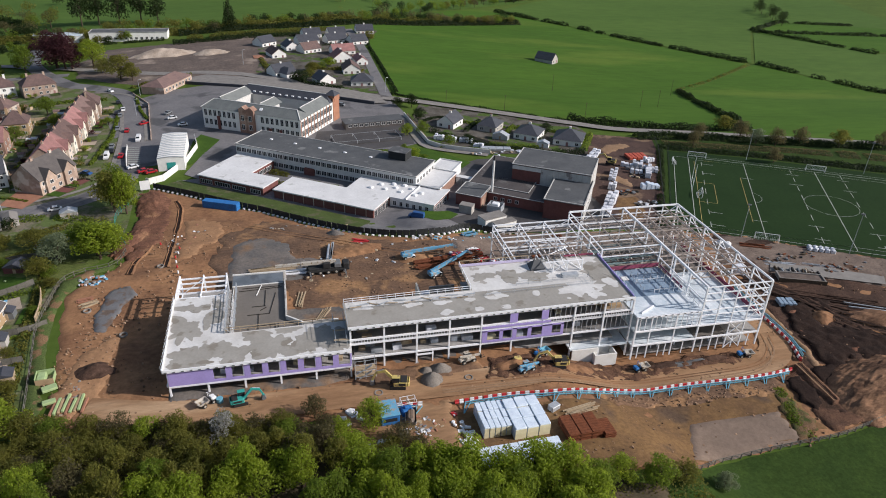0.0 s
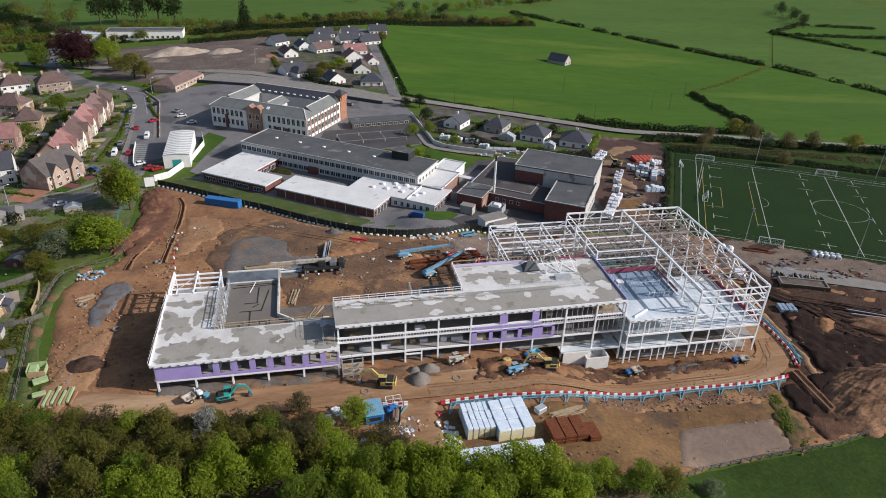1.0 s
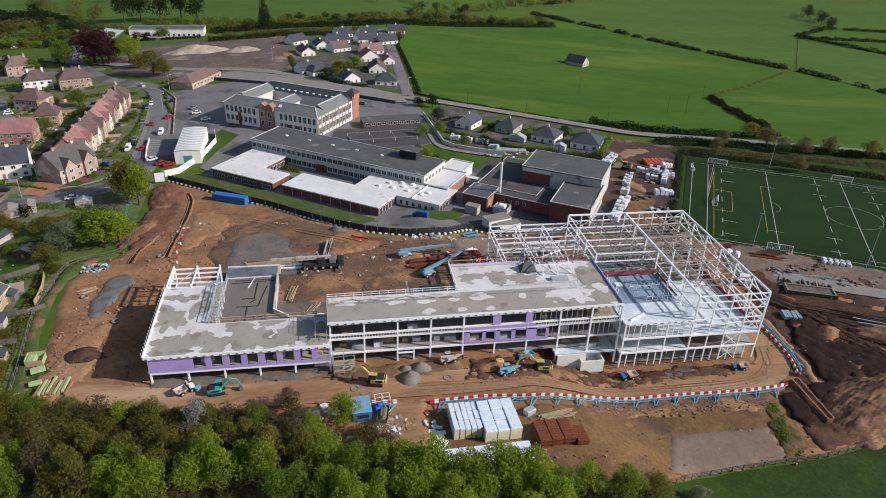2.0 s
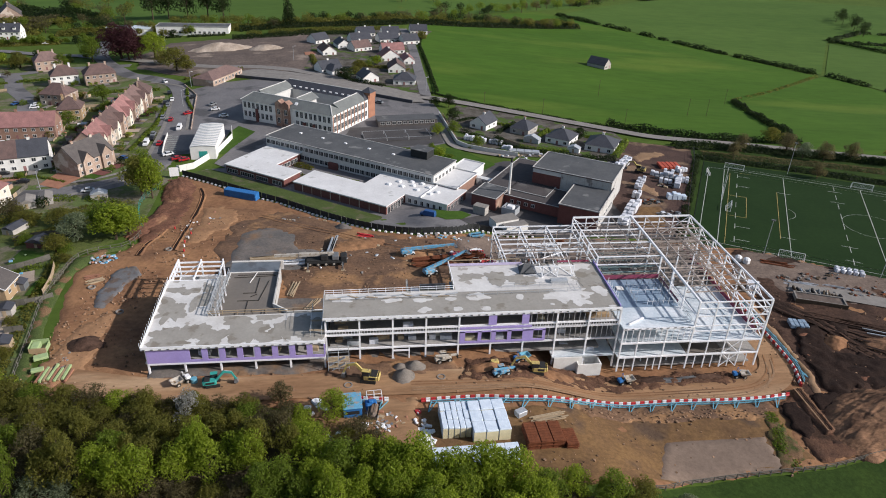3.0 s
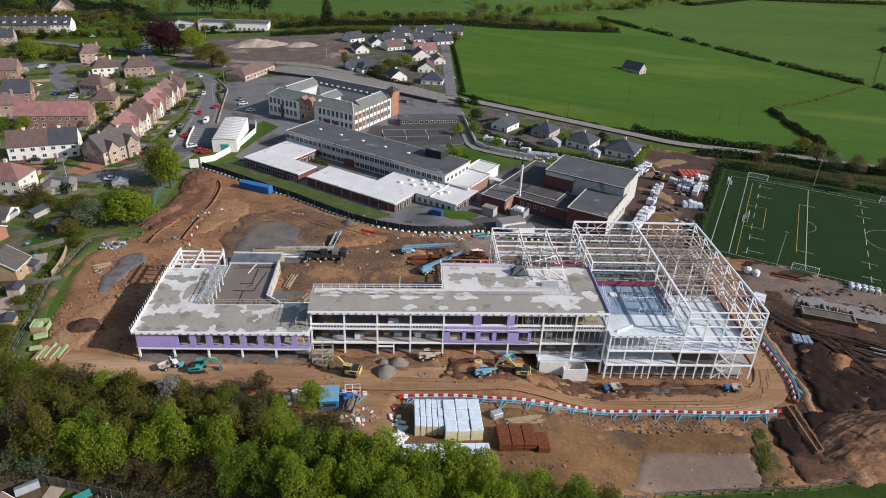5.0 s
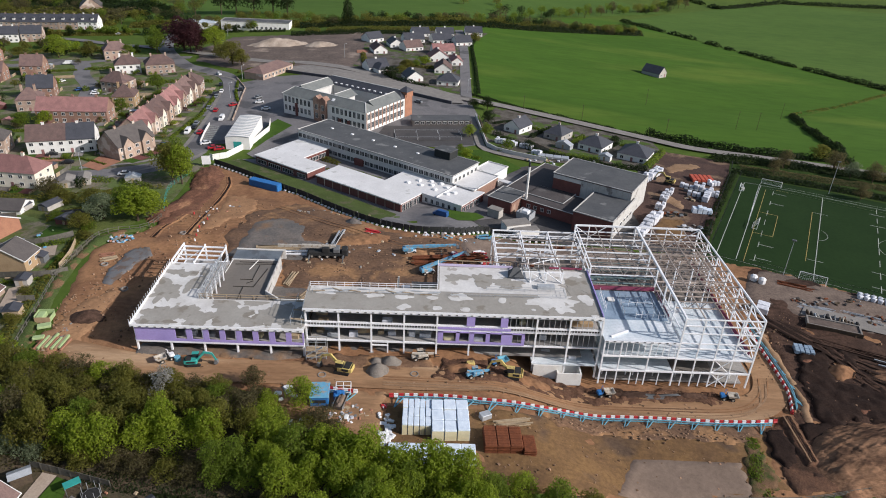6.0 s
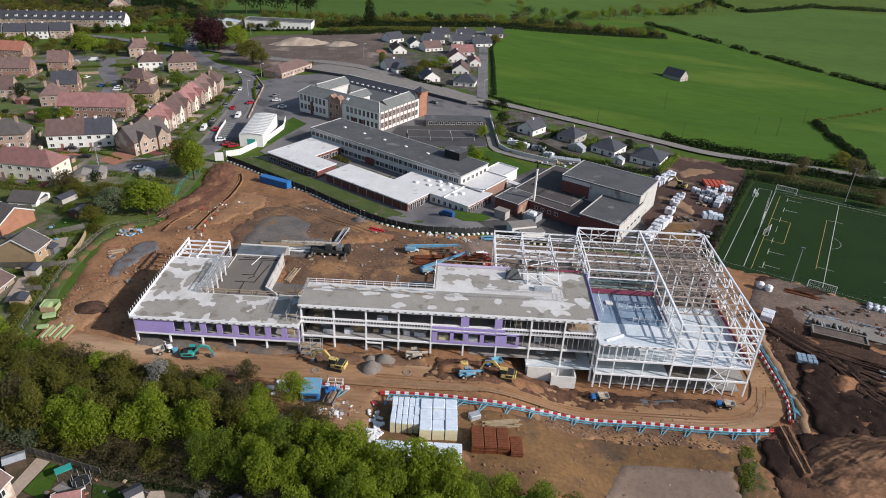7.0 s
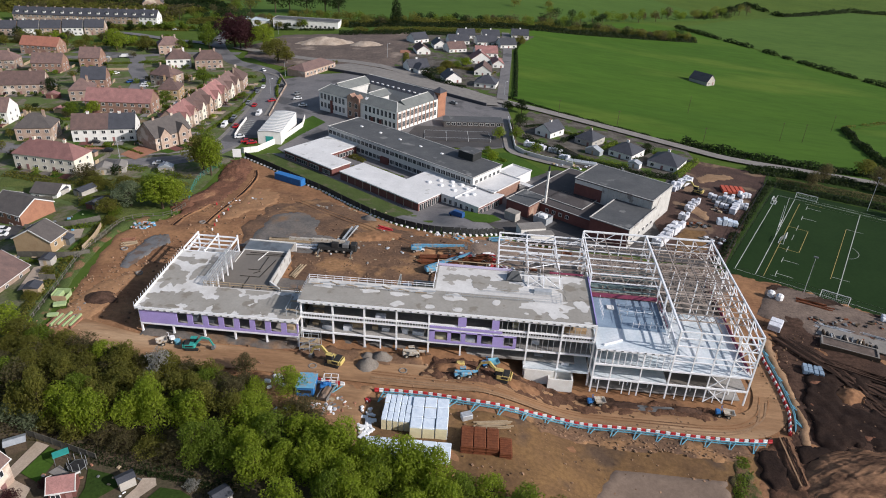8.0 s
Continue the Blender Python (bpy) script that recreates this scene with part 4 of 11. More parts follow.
guard_rail([(80, 121.5, 6.1), (80, 128.5, 6.1)], 2.2, 1.4, STEEL, (1.1,), 0.08)
guard_rail([(86.5, 119.4, 6.1), (93, 119.4, 6.1)], 1.9, 1.3, STEEL, (1.0,), 0.08)
for k, (y, z) in enumerate(((132.4, 7.4), (133.8, 8.2), (135.2, 7.2), (136.8, 8.6), (138.4, 7.6), (140, 8.8))):
    member("deck_strip", (77.8, y, z), (93.8, y, z), 0.55, 0.12, mat=TEALDECK)
part("edge_net", Geo().beam((77.8, 131.2, 6.7), (94, 131.2, 6.7), 0.08, 1.1), MAGENTA, school, "magenta edge-protection netting")
part("edge_net", Geo().beam((94.3, 120, 6.5), (94.3, 131, 6.5), 0.08, 0.7), MAGENTA, school, "magenta edge-protection netting")
part("edge_net", Geo().beam((68, 133.2, 10.5), (76, 133.2, 10.5), 0.08, 0.5), MAGENTA, school, "magenta edge-protection netting")
part("edge_net", Geo().beam((110.8, 112, 2.6), (110.8, 152, 2.6), 0.08, 1.1), MAGENTA, school, "magenta edge-protection netting")
part("hatch", Geo().box(81.6, 83.2, 126, 127.6, 6.1, 6.35), RENDER_W, school)
member("loose_beam", (79.2, 111.6, 6.3), (83.4, 114, 6.3), 0.35, 0.3)
# concrete retaining boxes at the lower level
part("retaining_wall", Geo().box(62.9, 69.4, 111.0, 111.35, -5.6, -1.9), RENDER_W, school, "pale precast concrete wall")
part("lift_pit", Geo().box(68.2, 73.7, 109.7, 110.0, -6.2, -3.0).box(68.2, 73.7, 113.0, 113.3, -6.2, -3.0).box(68.2, 68.5, 110.0, 113.0, -6.2, -3.0).box(73.4, 73.7, 110.0, 113.0, -6.2, -3.0).box(68.5, 73.4, 110, 113, -6.2, -5.2), RENDER_W, school, "pale open-topped concrete pit")
# packs of material lying on the floors
rng3 = random.Random(8)
for x, z in ((15, 2.3), (18, 2.3), (22.5, 2.3), (24.2, 2.3), (28.5, 2.3), (31, 2.3), (35.5, 2.3), (38.5, 2.3), (43.5, 2.3), (50, 2.3), (65, 2.3), (-8.5, 2.1), (9.8, 2.1), (1.5, 2.1), (-13, 2.1), (16, 6.1), (30, 6.1), (60, 6.1), (74, 6.1), (66, -1.9), (72, -1.9)):
    w, d, h = rng3.uniform(1.2, 2.8), rng3.uniform(0.9, 1.4), rng3.uniform(0.6, 1.3)
    y = 114.2 + rng3.uniform(-0.4, 1.5) if x > 12 else 112 + rng3.uniform(0, 1.2)
    mat = rng3.choice([TIMBER, WRAP_W, INSUL, GALV, WRAP_W])
    single("material_pack", Geo().soft(-w / 2, w / 2, -d / 2, d / 2, 0, h, 0.06), mat, "wrapped pack of building material lying on a deck", "pack", (x, y, z), rng3.uniform(-10, 10), group="packs on the floors")

# scaffold stair tower where the two wings meet
tower = thing("scaffold_tower", "grey scaffold stair tower standing on soil beside the shell", "scaffold", (12.8, 108.4, -1.0), 2)
for x in (0, 2.2, 4.4):
    for y in (0, 2.0):
        part("standard", Geo().tube((x, y, -0.3), (x, y, 5.4), 0.06, n=6), GALV, tower)
for z in (1.0, 2.6, 4.2, 5.2):
    for y in (0, 2.0):
        part("ledger", Geo().tube((0, y, z), (4.4, y, z), 0.05, n=6), GALV, tower)
for i, z in enumerate((1.0, 2.6)):
    part("board", Geo().box(0, 4.4, 0.2, 1.8, z + 0.05, z + 0.13), TIMBER, tower)
    part("stair", Geo().beam((0.3, 0.5, z - 1.0), (3.6, 0.5, z + 0.9), 0.6, 0.12), GALV, tower)
    part("brace", Geo().tube((0, 0, z - 1.0), (2.2, 0, z + 0.6), 0.045, n=6), GALV, tower)

# ---- ground cover ----
LINE = material("worn_line_paint", (0.5, 0.52, 0.48), (0.36, 0.4, 0.34), 4, 0.8, 0.15)
sheet("car_park", [(-80, 330), (-72, 362), (-56, 378), (-28, 386), (0, 378), (30, 357), (57, 336), (60, 312), (57, 300), (57, 268), (46, 262), (10, 268), (-6, 286), (-24, 262), (-34, 262), (-58, 255), (-63, 275)], 0.12, 4, ASPHALT, "worn grey tarmac car park and playground", "tarmac")
sheet("waste_ground", [(-112, 422), (-92, 405), (-72, 392), (-40, 394), (-10, 386), (20, 366), (30, 364), (14, 400), (0, 430), (-6, 480), (-14, 520), (-60, 512), (-112, 500), (-124, 455)], 0.55, 5, WASTE, "cleared pinkish-brown waste ground", "soil", 0.3, 12, rag=2.0)
sheet("service_yard", [(36, 200), (50, 192), (58, 184), (70, 180), (84, 178), (98, 178), (124, 174), (160, 246), (163, 264), (140, 268), (128, 262), (118, 236), (100, 246), (78, 246), (60, 236), (58, 212)], 0.12, 3, DARK_TARMAC, "dark grey tarmac service yard", "tarmac")
sheet("bare_soil", [(110, 181), (119, 181.5), (124, 188), (126, 200), (119, 201), (113, 193)], 0.38, 1.5, OCHRE, "orange-brown bare soil in the compound", "soil", 0.12, 3, rag=1.2)
sheet("bare_soil", [(121, 222), (127, 222), (131, 212), (128, 207.5), (123, 214)], 0.38, 1.5, SAND, "pale sandy soil in the compound", "soil", 0.12, 3, rag=1.0)
sheet("bare_soil", [(133, 243), (141, 248), (152, 254), (148, 259), (140, 258), (134, 251)], 0.38, 1.5, SAND, "pale sandy soil in the compound", "soil", 0.12, 3, rag=1.0)
sheet("storage_compound", [(126, 178), (159, 246), (167, 265), (140.5, 275), (127, 247), (109, 203), (110, 181)], 0.25, 2.0, COMPOUND, "brown hardcore storage compound", "soil", 0.12, 4)
sheet("school_tarmac", [(-36, 246), (-30, 240), (-8, 226), (20, 208), (34, 196), (52, 190), (62, 196), (76, 232), (56, 252), (14, 262), (-12, 284), (-30, 272)], 0.2, 3, ASPHALT, "grey tarmac round the teaching blocks", "tarmac")
sheet("school_tarmac", [(-38, 239), (-31, 224.6), (-5, 207.4), (16, 186.2), (25, 178.6), (46, 177), (56, 184), (50, 192), (38, 198), (-31, 240)], 0.44, 1.5, ASPHALT, "worn grey path beside the school", "tarmac")
sheet("school_lawn", [(-44, 232), (-31, 224.4), (-15, 213), (-5.5, 206.8), (4, 197.4), (16, 185.4), (20.5, 181.6), (24.5, 187), (27.2, 194.8), (10, 206.9), (-29.8, 234.6), (-36, 239), (-40, 237)], 0.54, 1.5, WORN_LAWN, "mown grass strip between hoarding and brick wall", "grass")
sheet("school_lawn", [(41, 195.6), (44, 190.5), (47.5, 187.4), (53, 189.5), (56.8, 194), (54, 197), (50, 196.5), (45, 197.5)], 0.56, 1.5, LAWN, "small mown grass plot", "grass")
sheet("school_lawn", [(-37.5, 257), (-34, 257), (-25.5, 285), (-34, 294), (-36.5, 285)], 0.2, 3, LAWN, "mown grass plot", "grass")
sheet("school_lawn", [(50, 236), (60, 226), (74, 242), (66, 254), (59, 262), (46, 258), (20, 262), (16, 258)], 0.3, 3, LAWN, "mown grass behind the school", "grass")
for k, (mat, pts) in enumerate([
    (PASTURE, [(70, 335), (105, 318), (137, 299.5), (157, 286), (186, 277.5), (232, 300), (243, 348), (256, 385), (300, 420), (370, 476), (322, 559), (273, 642), (224, 702), (205, 716), (150, 668), (88, 598), (74, 560), (62, 480), (62, 400), (60, 352)]),
    (PASTURE, [(186, 277), (215, 266), (290, 235), (420, 180), (600, 150), (600, 330), (416, 388), (378, 478), (300, 418), (258, 385), (244, 348), (233, 300)]),
    (PASTURE_B, [(226, 706), (275, 644), (324, 561), (378, 482), (480, 628), (560, 690), (700, 640), (800, 900), (520, 990), (395, 890), (300, 800)]),
    (PASTURE_B, [(380, 480), (418, 392), (600, 335), (900, 300), (900, 560), (540, 520), (482, 626)]),
    (PASTURE, [(538, 524), (900, 566), (900, 700), (702, 640), (562, 688), (484, 628)]),
]):
    sheet("pasture", pts, 0.3, 12, mat, "short bright-green grazed pasture", "field")
sheet("wood_floor", [(-70, 84), (-36, 79), (-14, 75), (6, 71), (13, 70), (17, 60), (60, 56), (64, 70), (48, 75), (34, 79.5), (28, 82.5), (21, 85), (12, 86.5), (9, 95), (2, 98.5), (-8, 101), (-16, 99.6), (-25, 102), (-34, 105), (-46, 103), (-70, 98)], 0.75, 2.5, LITTER, "brown leaf litter under the wood", "ground", 0.15, 3, rag=1.4)
# dark grass colour also stands in for the shade of unseen trees
sheet("shaded_field", [(62, 40), (62, 70), (72, 73.6), (80, 76.6), (88, 77.8), (101, 78.5), (111, 79), (126, 81.8), (160, 85), (240, 69), (240, 40)], 0.28, 3, DARK_GRASS, "dark rough grass field beyond the fence, tree shade in its colour", "grass", 0.2, 4)
sheet("bungalow_plots", [(60, 300), (58, 268), (66, 258), (84, 252), (100, 250), (126, 246), (140, 268), (140, 290), (108, 310), (70, 330)], 0.2, 4, DRIVES, "gardens, drives and paving round the bungalows", "ground", 0.1, 6)
sheet("house_plots", [(-14, 380), (8, 372), (26, 362), (52, 342), (56, 404), (58, 470), (78, 540), (20, 530), (-14, 500), (-10, 440)], 0.6, 6, DRIVES, "gardens and drives round the white houses", "ground", 0.1, 6)
sheet("golf_course", [(-520, 575), (-240, 572), (-190, 566), (-60, 572), (60, 596), (140, 668), (205, 722), (300, 805), (200, 1000), (-520, 1000)], 0.3, 20, PASTURE_B, "pale green fairways of a golf course", "field")
sheet("bank", [(138, 270), (160, 268), (186, 266), (216, 256), (300, 219), (420, 164), (420, 110), (242, 112), (178, 148), (128, 176), (124, 178)], 0.16, 5, DARK_GRASS, "dark rough grass bank round the pitch", "grass", 0.1, 5)
sheet("playground", [(12, 268), (30, 262), (56, 268), (57, 300), (44, 304), (30, 291), (16, 290)], 0.2, 4, DARK_TARMAC, "dark tarmac playground", "tarmac")
sheet("footway", [(-60, 396), (-14, 372), (27, 345), (47, 331), (54, 331), (52, 338), (27, 359), (-2, 384), (-40, 406)], 0.72, 4, PAVING, "pale footway beside the lane", "pavement")
# haul road round the shell
strip("haul_road", [(-40, 109), (-20, 104.5), (10, 104), (40, 103.5), (60, 104.5), (80, 104.3), (100, 104), (112, 105), (118, 112), (119, 124), (116, 145)], 7.5, 0.68, TRACK, "packed pale-brown haul road with wheel ruts", "track", step=1.5)
sheet("hardstanding", [(-18, 153), (-4, 151), (9, 152), (12, 160), (3, 164), (2, 173.2), (-4.3, 181), (-11.5, 180), (-16, 175), (-15, 165)], 0.8, 2, GRAVEL, "wet grey crushed-stone hardstanding", "gravel", 0.08, 3, rag=1.4)
sheet("hardstanding", [(-43.7, 136.6), (-45.1, 143.3), (-44.3, 151.5), (-43, 155.4), (-39, 155.8), (-36.8, 151.4), (-38.4, 147.2), (-40, 141), (-41, 134.8)], 0.72, 1.0, SLURRY, "grey slurry-covered stone patch", "gravel", 0.15, 2, rag=0.8)
sheet("hardstanding", [(-24, 145), (-24, 111.5), (58, 113.5), (58, 132), (-2, 140), (-10, 150)], 0.62, 3, GRAVEL, "grey stone base under the shell", "gravel", 0.05, 3, rag=0.35)
sheet("hardstanding", [(-24.5, 108.2), (-10, 108.6), (4, 108.3), (12, 109), (12, 113), (-24.5, 113)], 0.85, 1.2, GRAVEL, "grey stone apron under the front edge", "gravel", 0.06, 2, rag=0.7)
sheet("trampled_ground", [(6, 97), (9, 100.5), (20, 100.5), (31, 99), (31, 82), (24, 82), (12, 85), (7, 90)], 0.62, 1.5, TRACK, "pale trampled ground round the site unit", "soil", 0.15, 3, rag=1.0)
sheet("lower_yard", [(28, 84.5), (31, 96), (45, 96.2), (54, 95.4), (62, 96), (72, 97.6), (90, 98), (104, 97.6), (111, 97), (109, 88), (110, 81), (101, 79.8), (88, 79), (80, 78), (72, 75), (60, 74.6), (46, 77.6)], 0.52, 1.6, OCHRE, "ochre-brown soil of the lower yard", "soil", 0.14, 4, rag=0.8)
sheet("bank_face", [(62, 97.2), (70.4, 98.6), (80, 99.0), (90, 98.9), (100, 98.6), (108.5, 98.7), (109.6, 95), (104, 93.4), (94, 94.2), (84, 93.4), (74, 94.0), (66, 93.2)], 0.74, 0.8, DAMP, "eroded dark brown bank below the blue edge protection", "soil", 0.22, 1.2, rag=1.0)
sheet("stone_pad", [(74, 77), (79.5, 88.2), (83, 89), (102.2, 88.4), (102.6, 80)], 0.68, 1.5, PAD, "levelled grey-brown crushed-stone pad", "gravel", 0.03, 3, rag=0.35)
sheet("rough_verge", [(100.5, 80.2), (101.8, 85), (104, 91), (105.2, 95), (108.6, 95.6), (108.4, 90), (107, 81)], 0.75, 0.8, WEEDS, "weedy overgrown bank", "grass", 0.3, 2, rag=1.8)
sheet("site_verge", [(-49.5, 100), (-51.8, 112.8), (-57, 139.6), (-57, 152), (-56.8, 161), (-52, 166), (-45, 169), (-45.4, 167), (-51, 162.4), (-54.2, 153), (-53.4, 139), (-50.2, 121), (-48, 109), (-45.4, 102)], 0.68, 1.5, VERGE, "weedy green verge along the site fence", "grass", 0.25, 2, rag=0.8)
sheet("east_yard", [(127, 150), (134, 164), (141, 166), (176, 145.5), (238, 112), (238, 96), (170, 128), (140, 140)], 0.9, 2, YARD, "grey-brown stony yard", "soil", 0.12, 3, rag=0.8)


def heap(name, cx, cy, rx, ry, high, turn, mat, label, rough=0.25, step=0.8, groove=0.0):
    """A pile of loose stuff with an uneven surface."""
    n = int(2 * max(rx, ry) / step)
    verts, faces = [], []
    c, s = math.cos(radians(turn)), math.sin(radians(turn))
    for j in range(n + 1):
        for i in range(n + 1):
            u, v = (i / n * 2 - 1), (j / n * 2 - 1)
            r = math.hypot(u, v)
            x, y = cx + u * rx * c - v * ry * s, cy + u * rx * s + v * ry * c
            w = 0.9 * ripple(x, y, rx * 0.7, cx) + 0.5 * ripple(x, y, rx * 0.25, cy)
            top = max(0.0, 1 - (r * (1 + 0.3 * w)) ** 1.5)
            z = high * top * (1 + 0.3 * w) + rough * (ripple(x, y, 2.4, 2.0) + 0.7 * ripple(x + y * 0.6, y * 0.3, 0.9, 5.0) + 0.4 * ripple(x, y, 0.5, 8.0)) * (top > 0)
            if groove:
                z += groove * min(1.0, 3 * top) * (ripple(0.22 * x + 0.1 * y, y - 0.3 * x, 1.5, 6.0) + 0.6 * ripple(0.3 * x - 0.1 * y, y - 0.4 * x, 0.7, 9.0))
            verts.append((x, y, land(x, y) - 0.2 + z + (0.45 if top > 0.0 else 0)))
    for j in range(n):
        for i in range(n):
            a = j * (n + 1) + i
            faces.append((a, a + 1, a + n + 2, a + n + 1))
    ob = single(name, Geo().add(verts, faces), mat, label, "heap", kind="stuff")
    for q in ob.data.polygons:
        q.use_smooth = True
    return ob


def trench(line, name="service_trench"):
    """A narrow open trench with banked-up soil on both sides."""
    prof = ((-1.0, -0.15), (-0.65, 0.1), (-0.5, 0.12), (-0.42, -0.05), (0.42, -0.05), (0.5, 0.14), (0.7, 0.1), (1.1, -0.15))
    fine = [Vector(a).lerp(Vector(b), k / 5) for a, b in zip(line[:-1], line[1:]) for k in range(5)] + [Vector(line[-1])]
    verts, n = [], len(prof)
    for i, p in enumerate(fine):
        d = (fine[min(i + 1, len(fine) - 1)] - fine[max(i - 1, 0)]).normalized()
        for o, h in prof:
            q = p + Vector((-d.y, d.x)) * (o + 0.25 * ripple(p.x, p.y, 2.0, o))
            verts.append((q.x, q.y, land(q.x, q.y) + 0.5 + h * (1 + 0.5 * ripple(q.x, q.y, 1.5))))
    # the bed is hardly sunk, so the trench's shade is painted near-black
    strip("trench_bed", line, 0.8, 0.5, PIT, "trench bed with its shade put into the colour", "trench", step=1.0)
    return single(name, Geo().add(verts, [(i * n + k, (i + 1) * n + k, (i + 1) * n + k + 1, i * n + k + 1) for i in range(len(fine) - 1) for k in range(n - 1)]), DIRT, "narrow open trench dug in orange soil", "trench", kind="structure")


trench([(-36, 220.5), (-33.9, 214.3), (-33.2, 203.8), (-32.5, 189.6), (-31.9, 174.5), (-31.7, 164.4)])
trench([(-38.2, 181.5), (-38.8, 175.9), (-40.1, 168.6), (-40.4, 161.8)])
# the pit isn't dug; its shade is painted into this sheet's colour
sheet("excavation_pit", [(123.4, 102), (125.6, 111.5), (127.4, 120), (132, 124.5), (138, 126), (145, 125.4), (142, 121.5), (136, 120.9), (134.2, 114), (141, 114.2), (147, 110), (151, 103), (141, 100.5), (131, 101), (127.7, 98.6), (124, 99.4)], 1.15, 0.8, PIT, "excavation floor of dark mud with the pit's shade in its colour", "mud", 0.55, 2.2, rag=1.8)
for x, y, rx, ry, a in ((127, 106, 3.6, 1.3, 60), (131, 121.5, 4.6, 1.4, 20), (144, 107, 5, 1.6, -30), (135, 104, 5, 1.5, 10), (149, 120, 6, 1.5, -24), (127.5, 114, 3.2, 1.2, 80)):
    heap("soil_ridge", x, y, rx, ry, 0.9, a, REDSOIL, "low ridge of red-brown soil across the dark pit", 0.25, 0.4, 0.15)
sheet("damp_soil", [(-16, 150), (-21, 165), (-19, 186), (-7, 200), (4, 192.6), (16, 180.6), (26, 173), (37, 169), (48, 170), (56, 160), (54, 141), (42, 139), (30, 140), (12, 128.5), (3, 129), (0, 140), (-1, 150)], 0.56, 1.6, DAMP, "damp churned brown soil behind the shell", "soil", 0.2, 5, rag=2.2)
sheet("yard_soil", [(55, 156), (80, 155), (100, 155), (117, 156), (124, 160), (126, 171), (100, 175), (72, 178), (58, 179), (50, 173), (46, 164)], 0.75, 2, YARD, "dark churned ground behind the frame", "soil", 0.2, 4, rag=1.5)
sheet("churned_mud", [(109.6, 97.2), (113, 99.2), (118.6, 99.6), (120.6, 95), (119.6, 86), (119.4, 82.4), (109.2, 80.6), (109.4, 88), (109.6, 92)], 0.82, 1.0, CHURN, "dark red-brown churned mud at the foot of the heap", "mud", 0.25, 2, rag=1.6)
PALE = material("pale_dry_soil", (0.335, 0.19, 0.102), (0.265, 0.147, 0.08), 7, 0.95, 0.25, 0.08, contrast=0.4, third=((0.24, 0.135, 0.078), 6, 0.57, 0.12))
sheet("dry_soil", [(-31, 203), (-25, 205), (-17, 196), (-20, 180), (-26, 166), (-30, 168), (-30.5, 188)], 0.58, 1.5, PALE, "dry pale orange soil between trench and hardstanding", "soil", 0.15, 4, rag=2.2)
sheet("dry_soil", [(-47.5, 112), (-45, 128), (-41, 134), (-37.5, 134), (-36.6, 124), (-38, 112), (-42, 106)], 0.58, 1.5, PALE, "dry pale orange soil beside the verge", "soil", 0.15, 4, rag=1.8)
heap("spoil_heap", 132, 90.5, 18, 10.5, 5.6, 15, SPOIL, "tall heap of clawed brown excavated soil", 0.26, 0.35, 0.3)
heap("spoil_heap", 147, 92, 14, 9, 5.8, 5, SPOIL, "tall heap of clawed brown excavated soil", 0.26, 0.35, 0.3)
# near-black sheets either side of the ramp mark the hollows
sheet("wet_hollow", [(110.2, 97.0), (114.2, 98.6), (114.6, 93), (113.8, 87.5), (110.6, 86.5), (108.8, 90)], 1.12, 0.8, PIT, "near-black hollow beside the earth ramp", "mud", 0.2, 2, rag=0.9)
sheet("wet_hollow", [(118.6, 99.4), (124, 100.6), (127.5, 99.4), (122.5, 95.4), (118.2, 94.6)], 1.12, 0.8, PIT, "near-black hollow at the foot of the heap", "mud", 0.2, 2, rag=0.9)
sheet("earth_ramp", [(115.4, 101.6), (118.4, 101.8), (118.0, 95), (117.8, 87.6), (114.4, 87.2), (114.8, 94.5)], 1.45, 0.7, CHURN, "brown rutted earth ramp leading down from the haul road", "soil", 0.25, 1.5, rag=0.6)
for k in range(3):
    strip("wheel_mark", [(115.9 + k * 0.8, 101.2), (115.8 + k * 0.75, 95), (115.6 + k * 0.7, 88)], 0.3, 1.62 + 0.01 * k, (SAND, PIT, SPOIL)[k], "pressed wheel mark on the ramp", "wheel mark", step=0.8)
heap("spoil_heap", 155, 113, 12, 5, 3.0, -25, SPOIL, "brown soil heap with track marks", 0.4)
# banks and slope carry their sunless side as a darker soil colour
heap("soil_bank", -43, 219, 6, 12, 1.5, 8, REDSOIL, "long bank of red-brown soil with slope shade in its colour", 0.3)
heap("soil_bank", -44.0, 190, 4, 17, 1.2, -8, REDSOIL, "long bank of red-brown soil with slope shade in its colour", 0.3)
sheet("red_bank", [(-47.5, 221), (-41, 224), (-36.5, 213), (-35.8, 198), (-35.6, 184), (-38.0, 174), (-40.6, 170), (-43, 166.5), (-42.5, 178), (-46, 199)], 0.62, 1.2, REDSOIL, "red-brown slope beside the trench, its shade in the colour", "soil", 0.25, 3, rag=1.2)
heap("soil_heap", -40.5, 121.5, 4.2, 3.2, 1.9, 0, MUD, "small dark soil heap", 0.15, 0.4)
heap("gravel_heap", 28.5, 105.5, 2.9, 2.6, 2.3, 20, STONE_H, "conical heap of grey gravel", 0.08, 0.35)
heap("gravel_heap", 31.2, 108.6, 2.8, 2.2, 2.0, 0, STONE_H, "conical heap of grey gravel", 0.08, 0.35)
heap("gravel_heap", 28, 108.6, 1.9, 1.7, 1.5, 0, STONE_H, "low heap of dark grey gravel", 0.08, 0.35)
heap("rubble_heap", 14.6, 180, 3.2, 2.2, 1.6, -35, GRAVEL, "dark grey rubble heap", 0.1, 0.4)
heap("rubble_heap", 85, 107.4, 6, 1.5, 1.2, 0, MUD, "low ridge of broken soil in front of the shell", 0.2, 0.4)
